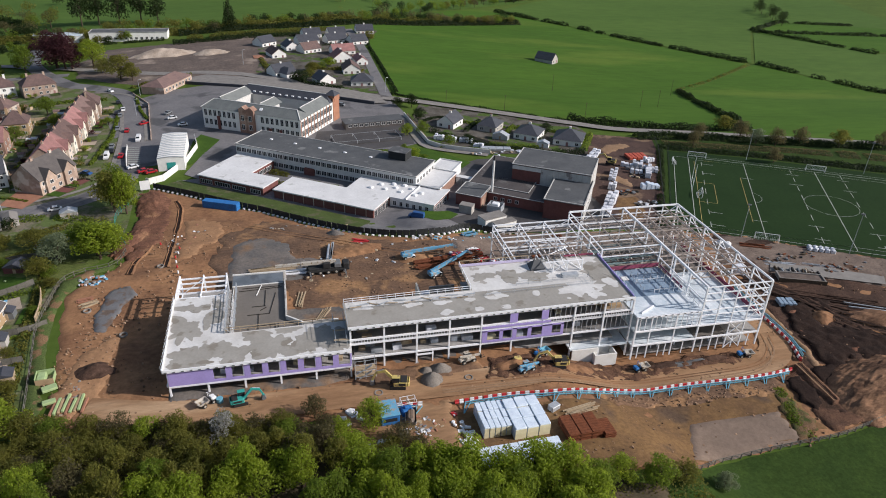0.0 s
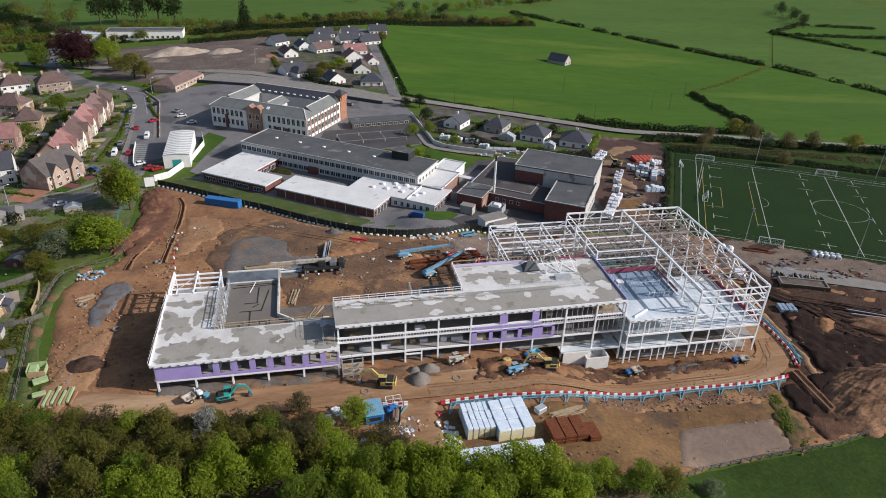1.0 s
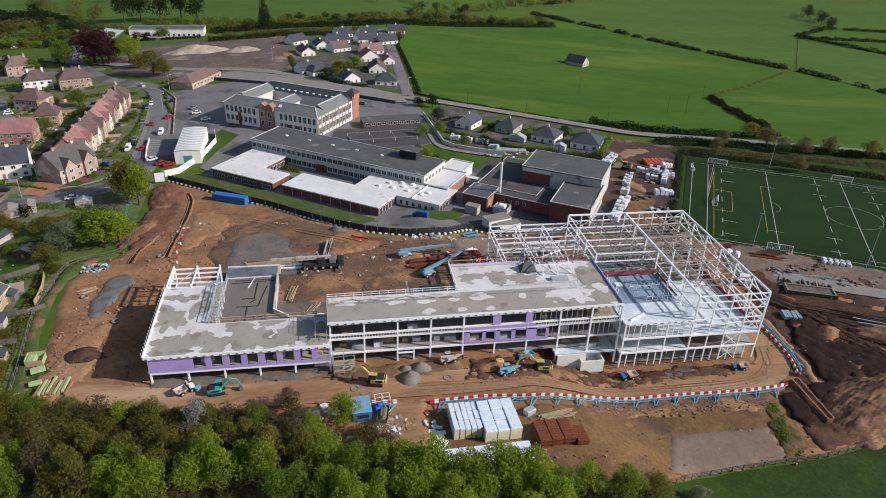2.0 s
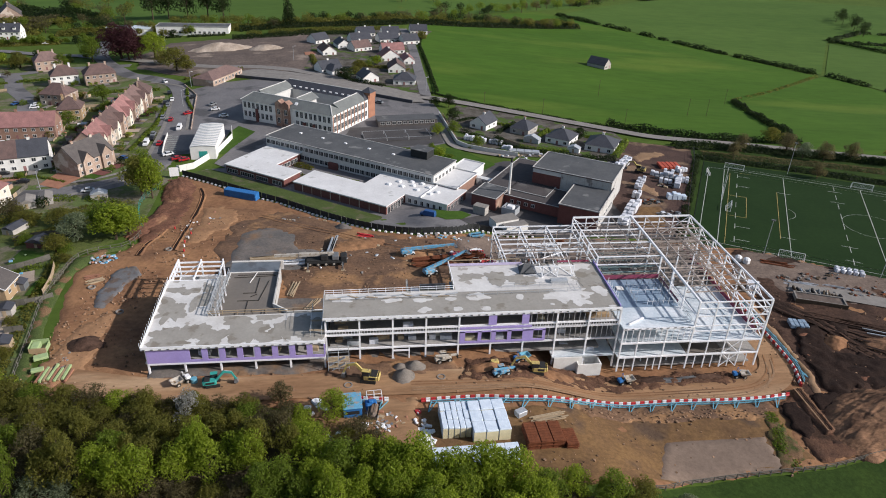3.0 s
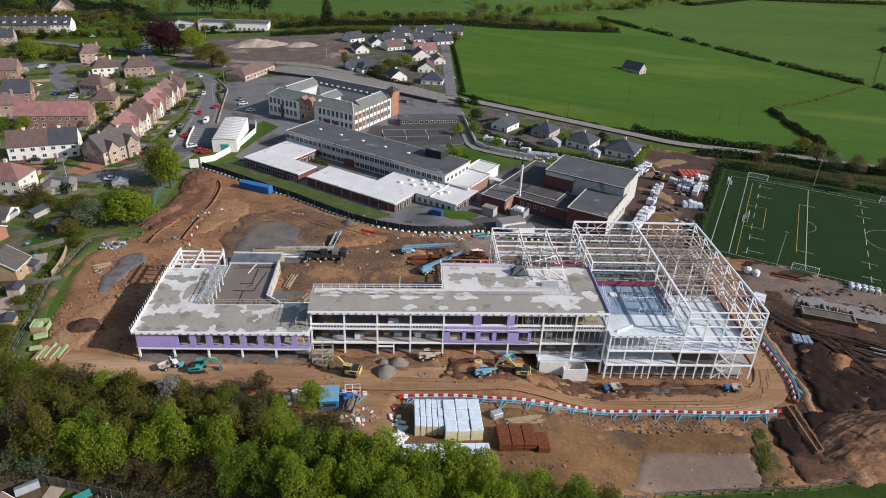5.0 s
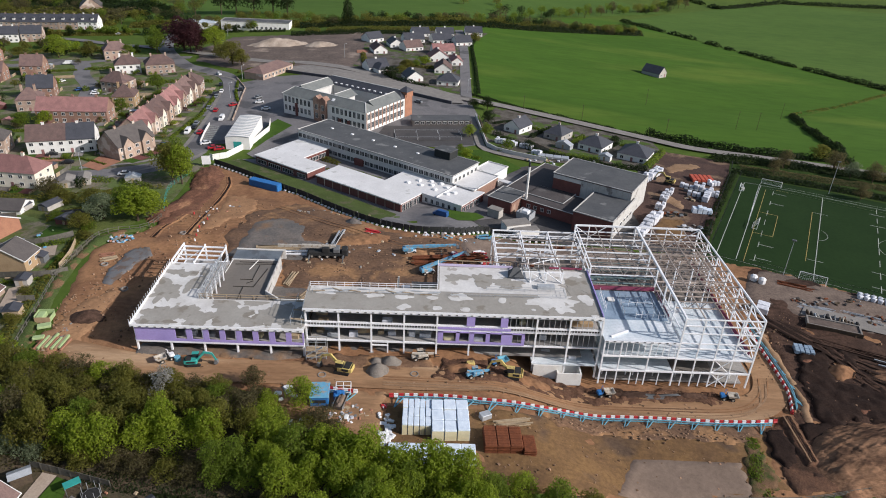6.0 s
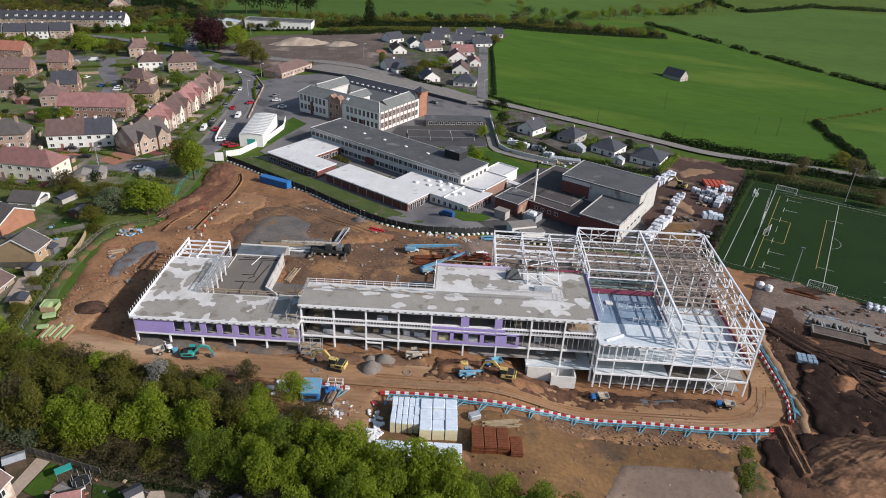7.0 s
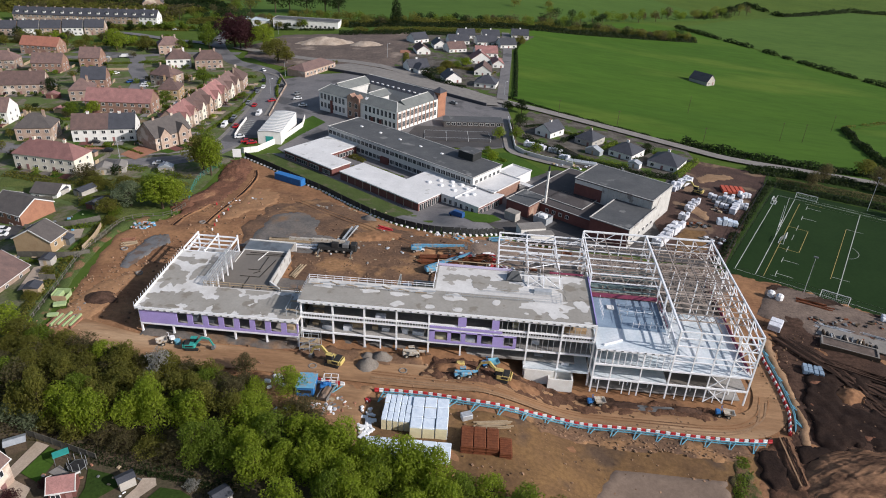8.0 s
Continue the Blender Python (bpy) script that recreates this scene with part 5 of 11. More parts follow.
heap("rubble_heap", 98, 107.6, 5, 1.4, 1.2, 0, MUD, "low ridge of broken soil in front of the shell", 0.2, 0.4)
sheet("churned_soil", [(40, 103.6), (43, 110.5), (58, 111), (72, 109.8), (84, 109.4), (104, 109), (109, 107.4), (104, 104.8), (94, 105.2), (84, 104.2), (70, 103.4), (58, 104.4), (50, 102.8)], 0.78, 0.6, CHURN, "dark churned soil with track marks before the shell", "soil", 0.5, 1.6, rag=1.4)
sheet("churned_soil", [(12, 106.5), (14, 111), (26, 111.4), (40, 110.8), (41, 107.6), (34, 106), (22, 105.6)], 0.76, 0.8, DAMP, "damp brown soil before the shell", "soil", 0.3, 2, rag=1.2)
for k, (y0, y1) in enumerate(((102.6, 102.4), (101.6, 101.3), (103.4, 103.2), (100.8, 100.6))):
    strip("wheel_rut", [(30, y0 + 0.2), (52, y1), (70, y0 - 0.3), (90, y1 - 0.1), (106, y0 + 0.3), (114.5 - k * 0.6, y0 + 4.5), (118 - k * 0.9, y0 + 11)], 0.3 + 0.1 * (k % 2), 0.745 + 0.004 * k, (DIRT, SAND, DIRT, SAND)[k], "long wheel rut pressed into the haul road", "wheel rut", step=1.0)
heap("soil_heap", 47, 107.3, 5, 2.0, 1.5, 5, DIRT, "low churned heap of yellowish-brown soil", 0.25, 0.35)
heap("soil_heap", 62, 106.8, 6, 2.2, 1.7, -4, DIRT, "low churned heap of yellowish-brown soil", 0.3, 0.35)
heap("soil_heap", 20, 165.5, 9, 4.5, 1.4, 15, DIRT, "churned soil left by tracked machines", 0.3, 0.5)
heap("soil_heap", 35, 158, 7, 4, 1.2, -25, DIRT, "churned soil left by tracked machines", 0.3, 0.5)
heap("spoil_heap", 137.5, 118, 4.5, 3.2, 2.0, 20, DIRT, "orange clay heap in the dark pit", 0.3, 0.3, 0.22)
sheet("sand_strip", [(122.6, 137), (122.9, 118), (122.3, 108), (120.4, 100.5), (121.6, 99.8), (124, 106), (124.8, 117), (125.2, 128), (126, 138)], 1.1, 1.0, SAND, "pale sandy strip outside the barriers", "soil", 0.12, 3, rag=0.8)
heap("topsoil_heap", -72, 470, 22, 9, 4.5, 5, RUBBLE, "long pale mound of cleared soil", 0.4, 1.4)
heap("topsoil_heap", -42, 466, 12, 7, 3.0, 0, RUBBLE, "long pale mound of cleared soil", 0.4, 1.4)

sheet("estate_ground", [(-50, 100), (-53, 136), (-57, 168), (-47, 180), (-50, 222), (-48, 232), (-62, 262), (-72, 330), (-90, 392), (-150, 440), (-260, 450), (-340, 470), (-340, 180), (-140, 120), (-90, 95)], 0.1, 6, GARDEN, "patchwork of gardens, drives and paving", "ground", 0.1, 8)

sheet("rough_slope", [(-118, 200), (-96, 198), (-84, 201), (-70, 205), (-58, 204), (-53, 190), (-50, 172), (-57, 163), (-66, 162), (-76, 172), (-86, 180), (-104, 186), (-120, 190)], 0.28, 2.0, ROUGH_GRASS, "rough olive grass slope behind the gardens", "grass", 0.3, 3, rag=1.5)
for k, (x, y) in enumerate(((-29.6, 176.5), (-29.4, 172.6), (-29.8, 169.6), (-29.2, 166.4), (-28.6, 163.4), (-28.0, 160.2), (-35.4, 181.5))):
    single("marker_drum", Geo().tube((0, 0, 0), (0, 0, 0.7), 0.24, 0.2, 10), WHITE_P if k % 2 else RED, ("white" if k % 2 else "red") + " plastic marker drum beside the trench", "marker", (x, y, land(x, y) + 0.6), 0, "marker drums")
# roads
strip("road", [(-165, 555), (-150, 470), (-118, 412), (-100, 397), (-82, 380), (-71, 351), (-66, 320), (-62.5, 300), (-59.5, 272), (-57, 246), (-62, 233), (-72, 224), (-90, 217), (-110, 219), (-150, 226), (-230, 236)], 9.5, 0.18, ASPHALT, "curving tarmac residential road", "road")
strip("road", [(-130, 450), (-70, 418), (-40, 411), (-2, 388), (27, 363), (52, 341.5), (76, 331), (108, 314), (137, 295.5), (157, 282), (186, 273.5), (216, 263), (300, 226), (420, 170)], 7.0, 0.75, PAVING, "pale country lane", "road")
strip("road", [(55, 342), (56, 404), (57, 470), (55, 540)], 6, 0.75, ASPHALT, "narrow tarmac lane", "road")
strip("road", [(-135, 318), (-142, 338), (-150, 356), (-168, 384), (-186, 416), (-230, 424)], 9, 0.2, ASPHALT, "tarmac side street", "road")
strip("road", [(-330, 396), (-240, 404), (-187, 416), (-156, 429), (-120, 432)], 7, 0.22, ASPHALT, "tarmac side street", "road")
strip("road", [(-300, 500), (-250, 494), (-222, 488), (-200, 478), (-182, 470), (-160, 464), (-140, 450)], 6.5, 0.6, ASPHALT, "tarmac road behind the estate", "road")
strip("footpath", [(56, 309.2), (57.6, 288.8), (59.3, 266.1), (63.9, 260.1), (72, 255.5), (83.7, 250)], 3.6, 0.42, PAVING, "pale concrete footpath", "path")
strip("pavement", [(-75.8, 349), (-70.8, 320), (-67.5, 300), (-64.5, 272), (-63, 250), (-66, 240), (-75, 231), (-92, 224)], 1.8, 0.28, PAVING, "pale flagged pavement", "pavement")
strip("pavement", [(-96, 386), (-77.5, 374), (-65.5, 350), (-60.6, 320), (-57.2, 300), (-55.6, 290)], 1.8, 0.3, PAVING, "pale flagged pavement", "pavement")
kerb_wall = thing("roadside_wall", "low tan stone wall between road and car park", "wall")
for (ax, ay), (bx, by) in zip([(-75, 374.6), (-63.6, 350), (-58.8, 320), (-55.4, 300)], [(-63.6, 350), (-58.8, 320), (-55.4, 300), (-53.8, 290)]):
    n = max(1, round(math.dist((ax, ay), (bx, by)) / 6))
    for i in range(n):
        (px, py), (qx, qy) = [(ax + (bx - ax) * t / n, ay + (by - ay) * t / n) for t in (i, i + 0.97)]
        part("wall_run", Geo().beam((px, py, land(px, py) + 0.5), (qx, qy, land(qx, qy) + 0.5), 0.35, 1.0), SANDSTONE, kerb_wall)
strip("pavement", [(-52.5, 246), (-57, 236), (-68, 226), (-88, 211), (-110, 213)], 1.6, 0.28, PAVING, "pale flagged pavement", "pavement")

# ---- playing pitch ----
PU, PW = Vector((0.878, -0.479)), Vector((0.479, 0.878))
P0 = Vector((127.9, 175.7))


def pitch(u, w, lift=0.0):
    p = P0 + PU * u + PW * w
    return (p.x, p.y, land(p.x, p.y) + lift)


sheet("turf_pitch", [pitch(u, w)[:2] for u, w in ((-2, -4), (118, -4), (118, 78), (-2, 78))], 0.25, 6, TURF, "dark green artificial turf pitch", "pitch")


def stroke(a, b, wide=0.22, mat=LINE, name="pitch_line", label="white painted pitch line"):
    g = Geo()
    n = max(1, int(math.dist(a, b) / 6))
    d = Vector((b[0] - a[0], b[1] - a[1])).normalized() * wide / 2
    nrm = (-d.y, d.x)
    for i in range(n):
        p, q = (a[0] + (b[0] - a[0]) * i / n, a[1] + (b[1] - a[1]) * i / n), (a[0] + (b[0] - a[0]) * (i + 1) / n, a[1] + (b[1] - a[1]) * (i + 1) / n)
        quad = [pitch(p[0] - nrm[0], p[1] - nrm[1], 0.33), pitch(q[0] - nrm[0], q[1] - nrm[1], 0.33), pitch(q[0] + nrm[0], q[1] + nrm[1], 0.33), pitch(p[0] + nrm[0], p[1] + nrm[1], 0.33)]
        g.add(quad, [(0, 1, 2, 3)])
    return single(name, g, mat, label, "line", kind="structure")


for u in (0.4, 6.3, 28.2, 55.4, 82.5, 104, 110):
    stroke((u, 0), (u, 70), 0.2)
for w in (-0.6, 70.4):
    stroke((0, w), (110, w), 0.16)
for w in (2.4, 67.6, 72.6):
    stroke((10, w), (110, w), 0.1)
for u in (46, 64.8):
    for w in range(2, 70, 9):
        stroke((u, w), (u, w + 4.6), 0.18)
    for w in (4.8, 15, 53, 63.6):
        stroke((u - 2.4, w), (u + 2.4, w), 0.17)
for w in (4.6, 15, 53, 63.6):
    stroke((11.3, w), (16, w), 0.17)
    stroke((11.3, w - 2), (11.3, w + 2), 0.2)
for w in (24, 34, 43):
    stroke((11.3, w - 2.4), (11.3, w + 2.4), 0.14)
for u, w0, w1 in ((8.5, 0, 66), (25.4, 11.3, 53), (14.8, 23.4, 42.4), (86, 11.3, 53), (102, 0, 66)):
    stroke((u, w0), (u, w1), 0.13, YELLOW, label="yellow painted pitch line")
for w in (13, 53):
    stroke((25.6, w), (30.4, w), 0.15)
for w in (23.4, 42.4):
    stroke((8.5, w), (14.8, w), 0.13, YELLOW, label="yellow painted pitch line")
for w in (2.4, 67.6):
    stroke((12, w), (54, w), 0.09, YELLOW, label="yellow painted pitch line")


def arc(u, w, r, a0, a1, n, label):
    """A curved painted line, one object."""
    g = Geo()
    ring = [radians(a0 + (a1 - a0) * i / n) for i in range(n + 1)]
    g.add([pitch(u + q * math.cos(a), w + q * math.sin(a), 0.335) for a in ring for q in (r - 0.05, r + 0.05)], [(2 * i, 2 * i + 1, 2 * i + 3, 2 * i + 2) for i in range(n)])
    return single("pitch_arc", g, LINE, label, "line", kind="structure")


arc(55, 36, 9.15, 0, 360, 40, "white painted centre circle")
arc(25.4, 33.8, 5.6, -55, 55, 14, "white painted arc at the penalty area")


def goal(u, w, turn, wide=7.3, high=2.4):
    p = pitch(u, w, 0.3)
    ob = thing("football_goal", "white-framed football goal with net standing on dark turf", "goal", p, turn, "goals on the pitch")
    h = wide / 2
    for x in (-h, h):
        part("post", Geo().tube((x, 0, 0), (x, 0, high), 0.09, n=6), WHITE_P, ob)
        part("stay", Geo().tube((x, 0, high), (x, 1.6, 0.05), 0.05, n=5), WHITE_P, ob)
        part("base_bar", Geo().tube((x, 0, 0.06), (x, 1.6, 0.06), 0.06, n=5), WHITE_P, ob)
    part("crossbar", Geo().tube((-h, 0, high), (h, 0, high), 0.09, n=6), WHITE_P, ob)
    part("back_bar", Geo().tube((-h, 1.6, 0.06), (h, 1.6, 0.06), 0.06, n=5), WHITE_P, ob)
    net = Geo()
    for i in range(15):
        x = -h + wide * i / 14
        net.beam((x, 0.03, high), (x, 1.6, 0.06), 0.018)
    for i in range(1, 6):
        net.beam((-h, 1.6 * i / 6, high - high * i / 6), (h, 1.6 * i / 6, high - high * i / 6), 0.018)
    part("net", net, WHITE_P, ob)


goal(9.5, 29, 61.4, 5)
goal(9.8, 71.5, -28.6)
goal(27.8, -1.8, 151.4)
goal(56, 71.5, -28.6)
goal(104, 36, -118.6)
goal(-0.4, 61, -118.6, 3.6, 1.8)
for u, w in ((6.2, 32), (6.2, 40)):
    p = pitch(u, w, 0.3)
    ob = single("rugby_post", Geo().tube((0, 0, 0), (0, 0, 11), 0.09, 0.06, 8), WHITE_P, "tall white rugby post", "post", p, group="rugby posts")
ob = single("rugby_crossbar", Geo().tube(pitch(6.2, 32, 3.3), pitch(6.2, 40, 3.3), 0.06, n=6), WHITE_P, "white rugby crossbar between two posts", "bar")
for u, w, h in ((20, -3, 12), (52, -3.5, 14), (90, -3.5, 14), (30, 76, 13), (75, 76, 13)):
    p = pitch(u, w, 0.2)
    ob = thing("floodlight_mast", "slim grey floodlight mast beside the pitch", "floodlight", p, -28.6, "pitch floodlights")
    part("mast", Geo().tube((0, 0, 0), (0, 0, h), 0.11, 0.06, 8), GALV, ob)
    part("lamp_head", Geo().soft(-0.6, 0.6, -0.25, 0.25, h - 0.1, h + 0.25, 0.06), CARGREY, ob)
for a, b in (((-2, -4), (118, -4)), ((-2, -4), (-2, 78)), ((-2, 78), (118, 78))):
    n = int(math.dist(a, b) / 5)
    ob = thing("pitch_fence", "slim dark green mesh fence round the pitch", "fence", group="pitch fences")
    rail = Geo()
    for i in range(n):
        p, q = [pitch(a[0] + (b[0] - a[0]) * k / n, a[1] + (b[1] - a[1]) * k / n) for k in (i, i + 1)]
        part("post", Geo().tube(p, (p[0], p[1], p[2] + 3), 0.05, n=5), FENCE_D, ob)
        for z in (1.0, 2.0, 2.95):
            rail.beam((p[0], p[1], p[2] + z), (q[0], q[1], q[2] + z), 0.03)
    part("mesh_infill", rail, FENCE_D, ob)


# ---- wheel marks and clods on the bare ground ----
LEVEL = iter(range(1000))


def tyre_tracks(line, gap=1.9, wide=0.42, mat=DAMP, lift=0.66):
    """Two wheel marks side by side along a line."""
    pts = [Vector(p) for p in line]
    lift += 0.004 * next(LEVEL)
    for side in (-1, 1):
        moved = []
        for i, p in enumerate(pts):
            d = (pts[min(i + 1, len(pts) - 1)] - pts[max(i - 1, 0)]).normalized()
            q = p + Vector((-d.y, d.x)) * side * gap / 2
            moved.append((q.x, q.y))
        strip("wheel_mark", moved, wide, lift, mat, "dark pressed wheel mark in soil", "wheel mark", step=1.0)


rt = random.Random(77)
tyre_tracks([(-12, 194), (2, 182), (16, 172), (30, 163), (44, 160)], 1.9, 0.34, DIRT, 0.70)
for k in range(5):
    o = k * 3.7
    tyre_tracks([(127 + o * 0.4, 140 - o * 0.3), (134 + o * 0.3, 130 - o * 0.2), (143, 124 - o * 0.8), (156, 117 - o), (172, 108 - o * 0.6), (190, 100)], 2.2, 0.55, (PIT, MUD, PIT)[k % 3], 1.2)
g = Geo()
for k in range(5200):
    zone = rt.random()
    if zone < 0.3:
        x, y = rt.uniform(-46, 115), 100 + abs(rt.gauss(0, 4))
    elif zone < 0.6:
        x, y = rt.uniform(-44, 54), rt.uniform(140, 200)
    elif zone < 0.8:
        x, y = rt.uniform(118, 175), rt.uniform(88, 148)
    elif zone < 0.9:
        x, y = rt.uniform(-50, -26), rt.uniform(106, 165)
    else:
        x, y = rt.uniform(30, 110), rt.uniform(78, 98)
    if (-26 < x < 112 and 109 < y < 140) or (x < 62 and y > 226 - 0.95 * (x + 46) and y > 172) or ripple(x, y, 9.0, 3.0) < -0.15:
        continue
    r = 0.09 + 0.3 * rt.random() ** 4
    z = land(x, y) + (0.45 if x < 117 else 0.8)
    a = rt.uniform(0, 6)
    ring = [(x + r * math.cos(a + i * 1.57) * rt.uniform(0.7, 1.3), y + r * math.sin(a + i * 1.57) * rt.uniform(0.7, 1.3)) for i in range(4)]
    g.add([(p, q, z - 0.15) for p, q in ring] + [(x + (p - x) * 0.7, y + (q - y) * 0.7, z + r * 0.9) for p, q in ring], [(0, 1, 5, 4), (1, 2, 6, 5), (2, 3, 7, 6), (3, 0, 4, 7), (4, 5, 6, 7)])
CLOD = material("soil_clods", (0.17, 0.10, 0.062), (0.30, 0.2, 0.13), 0.5, 0.95, 0.3, pick="island", shade=0.6)
single("soil_clods", g, CLOD, "loose clods and stones strewn over the soil", "stones", kind="stuff")

# ---- the existing school ----
PANE, FRAME = {}, {}


def window(parent, x, y, z, w, h, turn=0.0, bars=1, whole=False):
    """A window standing 4 cm proud of a wall that faces -y in the parent's space, turned about z."""
    key = (round(w, 2), round(h, 2), bars)
    if key not in PANE:
        g = Geo()
        t = 0.09
        xs, zs = [-w / 2, -w / 2 + t], [0, t, h - t, h]
        for i in range(1, bars + 1):
            xx = -w / 2 + w * i / (bars + 1)
            xs += [xx - 0.04, xx + 0.04]
        xs += [w / 2 - t, w / 2]
        n = len(xs)
        solid = lambda i, j: 0 <= i < n - 1 and 0 <= j < 3 and (j != 1 or i % 2 == 0)
        faces = []
        at = lambda i, j, k: (j * n + i) * 2 + k
        for j in range(3):
            for i in range(n - 1):
                if solid(i, j):
                    faces.append((at(i, j, 0), at(i + 1, j, 0), at(i + 1, j + 1, 0), at(i, j + 1, 0)))
                    for di, dj, p, q in ((-1, 0, (i, j), (i, j + 1)), (1, 0, (i + 1, j + 1), (i + 1, j)), (0, -1, (i + 1, j), (i, j)), (0, 1, (i, j + 1), (i + 1, j + 1))):
                        if not solid(i + di, j + dj):
                            faces.append((at(*p, 0), at(*q, 0), at(*q, 1), at(*p, 1)))
        g.add([(x, y, z) for z in zs for x in xs for y in (-0.07, 0.02)], faces)
        FRAME[key] = g.mesh("window", TRIM)
        PANE[key] = Geo().box(-w / 2 + t, w / 2 - t, -0.035, 0.01, t, h - t).mesh("pane", GLASS)
    if whole:
        # far off: frame and glass in one mesh
        if (key, whole) not in FRAME:
            me = FRAME[key].copy()
            bm = bmesh.new()
            bm.from_mesh(me)
            bm.from_mesh(PANE[key])
            bm.faces.ensure_lookup_table()
            for q in bm.faces[len(me.polygons):]:
                q.material_index = 1
            bm.to_mesh(me)
            bm.free()
            me.materials.append(GLASS)
            FRAME[(key, whole)] = me
        ob = part("window", FRAME[(key, whole)], None, parent)
        ob.matrix_basis = pose(x, y, z, 0, 0, turn)
        return ob
    ob = part("window", FRAME[key], None, parent)
    ob.matrix_basis = pose(x, y, z, 0, 0, turn)
    part("pane", PANE[key], None, ob)
    return ob


def door(parent, x, y, z, w=1.0, h=2.1, mat=None, turn=0.0):
    ob = part("door", Geo().box(-w / 2, w / 2, -0.06, 0.02, 0, h), mat or TRIM, parent)
    ob.matrix_basis = pose(x, y, z, 0, 0, turn)
    return ob


def block(name, label, at, turn, w, d, z0, z1, wall, roof, parapet=0.35, group=""):
    """A flat-roofed block: front-left corner at, front facing -y before the turn."""
    ob = thing(name, label, "building", (at[0], at[1], z0), turn, group)
    h = z1 - z0
    part("wall", Geo().box(0, w, 0, d, -1.5, h - 0.05), wall, ob)
    part("roof", Geo().box(-0.25, w + 0.25, -0.25, d + 0.25, h - 0.05, h + 0.1), roof, ob)
    if parapet:
        g = Geo()
        for x0, x1, y0, y1 in ((-0.3, w + 0.3, -0.3, -0.02), (-0.3, w + 0.3, d + 0.02, d + 0.3), (-0.3, -0.02, -0.02, d + 0.02), (w + 0.02, w + 0.3, -0.02, d + 0.02)):
            g.box(x0, x1, y0, y1, h + 0.1, h + 0.1 + parapet)
        part("parapet", g, TRIM if roof is WHITE_ROOF else PANEL_D, ob, "pale roof edge trim")
    return ob


SE, SN, SO = Vector((0.824, -0.566)), Vector((0.566, 0.824)), Vector((45.9, 213.9))
at_s = lambda u, v: tuple(SO + SE * u + SN * v)

long_block = block("teaching_block", "long two-storey teaching block with pale panels and dark felt roof", at_s(-76.5, 0), -34.5, 76.5, 17.4, -7.2, 0.0, PANEL, GREY_ROOF, 0.2)
for lvl in (0, 1):
    z = 0.9 + lvl * 3.5
    for i in range(32):
        window(long_block, 1.3 + i * 2.36, -0.02, z, 2.1, 1.8, bars=2)
for i in range(6):
    window(long_block, 76.52, 2 + i * 2.7, 4.4, 1.6, 1.5, 90, 1)
for i in range(5):
    part("roof_light", Geo().soft(9 + i * 11, 10.2 + i * 11, 9.5, 10.5, 7.3, 7.6, 0.12), WHITE_P, long_block)
part("plant_room", Geo().box(60, 67, 12, 17.4, 7.2, 10.2), FENCE_D, long_block, "dark rooftop plant room")
part("plant_room_roof", Geo().box(59.8, 67.2, 11.8, 17.5, 10.2, 10.4), GREY_ROOF, long_block)
part("entrance", Geo().box(31, 35, -1.0, 0, -0.1, 2.9), BRICK, long_block, "maroon-panelled entrance")

flat_w = thing("classroom_block", "low brick classroom block with a white membrane roof", "building", (*at_s(-75, -25), -7.6), -34.5)
part("wall", Geo().prism([(0.4, 0.4), (27.6, 0.4), (27.6, 9.6), (15.8, 9.6), (15.8, 24.4), (0.4, 24.4)], -1.5, 3.9), BRICK, flat_w)
part("roof", Geo().prism([(0, 0), (28, 0), (28, 10), (16.2, 10), (16.2, 25), (0, 25)], 3.9, 4.3), WHITE_ROOF, flat_w, "white membrane roof")
for i, (x, w) in enumerate(((3.5, 5), (10.5, 6.5), (17.5, 5.5), (24.5, 4.2))):
    window(flat_w, x, 0.36, 1.3, w, 1.6, bars=5)
for i in range(3):
    window(flat_w, 16.22, 12 + i * 4.2, 1.2, 3.4, 1.8, 90, 3)
flat_e = thing("assembly_block", "low red-brick block with a white membrane roof", "building", (*at_s(-43.4, -24.5), -7.6), -34.5)
part("wall", Geo().prism([(0.3, 0.3), (38.8, 0.3), (38.8, 12.1), (55.4, 12.1), (55.4, 26.4), (45, 24.4), (22.6, 24.2), (22.6, 12.2), (0.3, 12.2)], -1.5, 3.9), BRICK, flat_e)
part("roof", Geo().prism([(0, 0), (39.1, 0), (39.1, 11.9), (55.7, 11.9), (55.7, 26.8), (43.4, 24.1), (22.2, 24.0), (22.2, 12.5), (0, 12.5)], 3.9, 4.3), WHITE_ROOF, flat_e, "white membrane roof")
part("white_wall", Geo().box(39.2, 55.5, 12.02, 12.1, 0.6, 3.9), RENDER_W, flat_e)
for i in range(9):
    part("pilaster", Geo().box(4 + i * 4.0, 4.2 + i * 4.0, 0.18, 0.32, 0, 3.9), SANDSTONE, flat_e)
for i in range(5):
    window(flat_e, 38.82, 1.9 + i * 2.1, 0.8, 1.8, 2.6, 90, 1)
for i in range(6):
    window(flat_e, 41 + i * 2.4, 12.0, 1.4, 1.2, 1.7, bars=1)
for i in range(5):
    window(flat_e, 55.44, 13.6 + i * 2.4, 0.9, 1.9, 2.3, 90, 1)
for x, y in ((30, 16), (32, 20), (35, 17), (38, 19.5), (41, 17), (43.5, 21), (46.5, 16.5), (48, 19), (36, 22), (40, 22.5)):
    part("rooflight_dome", Geo().soft(x - 0.8, x + 0.8, y - 0.8, y + 0.8, 4.3, 4.9, 0.3), WHITE_P, flat_e)
part("roof_upstand", Geo().box(45, 45.3, 12, 26, 4.3, 4.75), TRIM, flat_e)
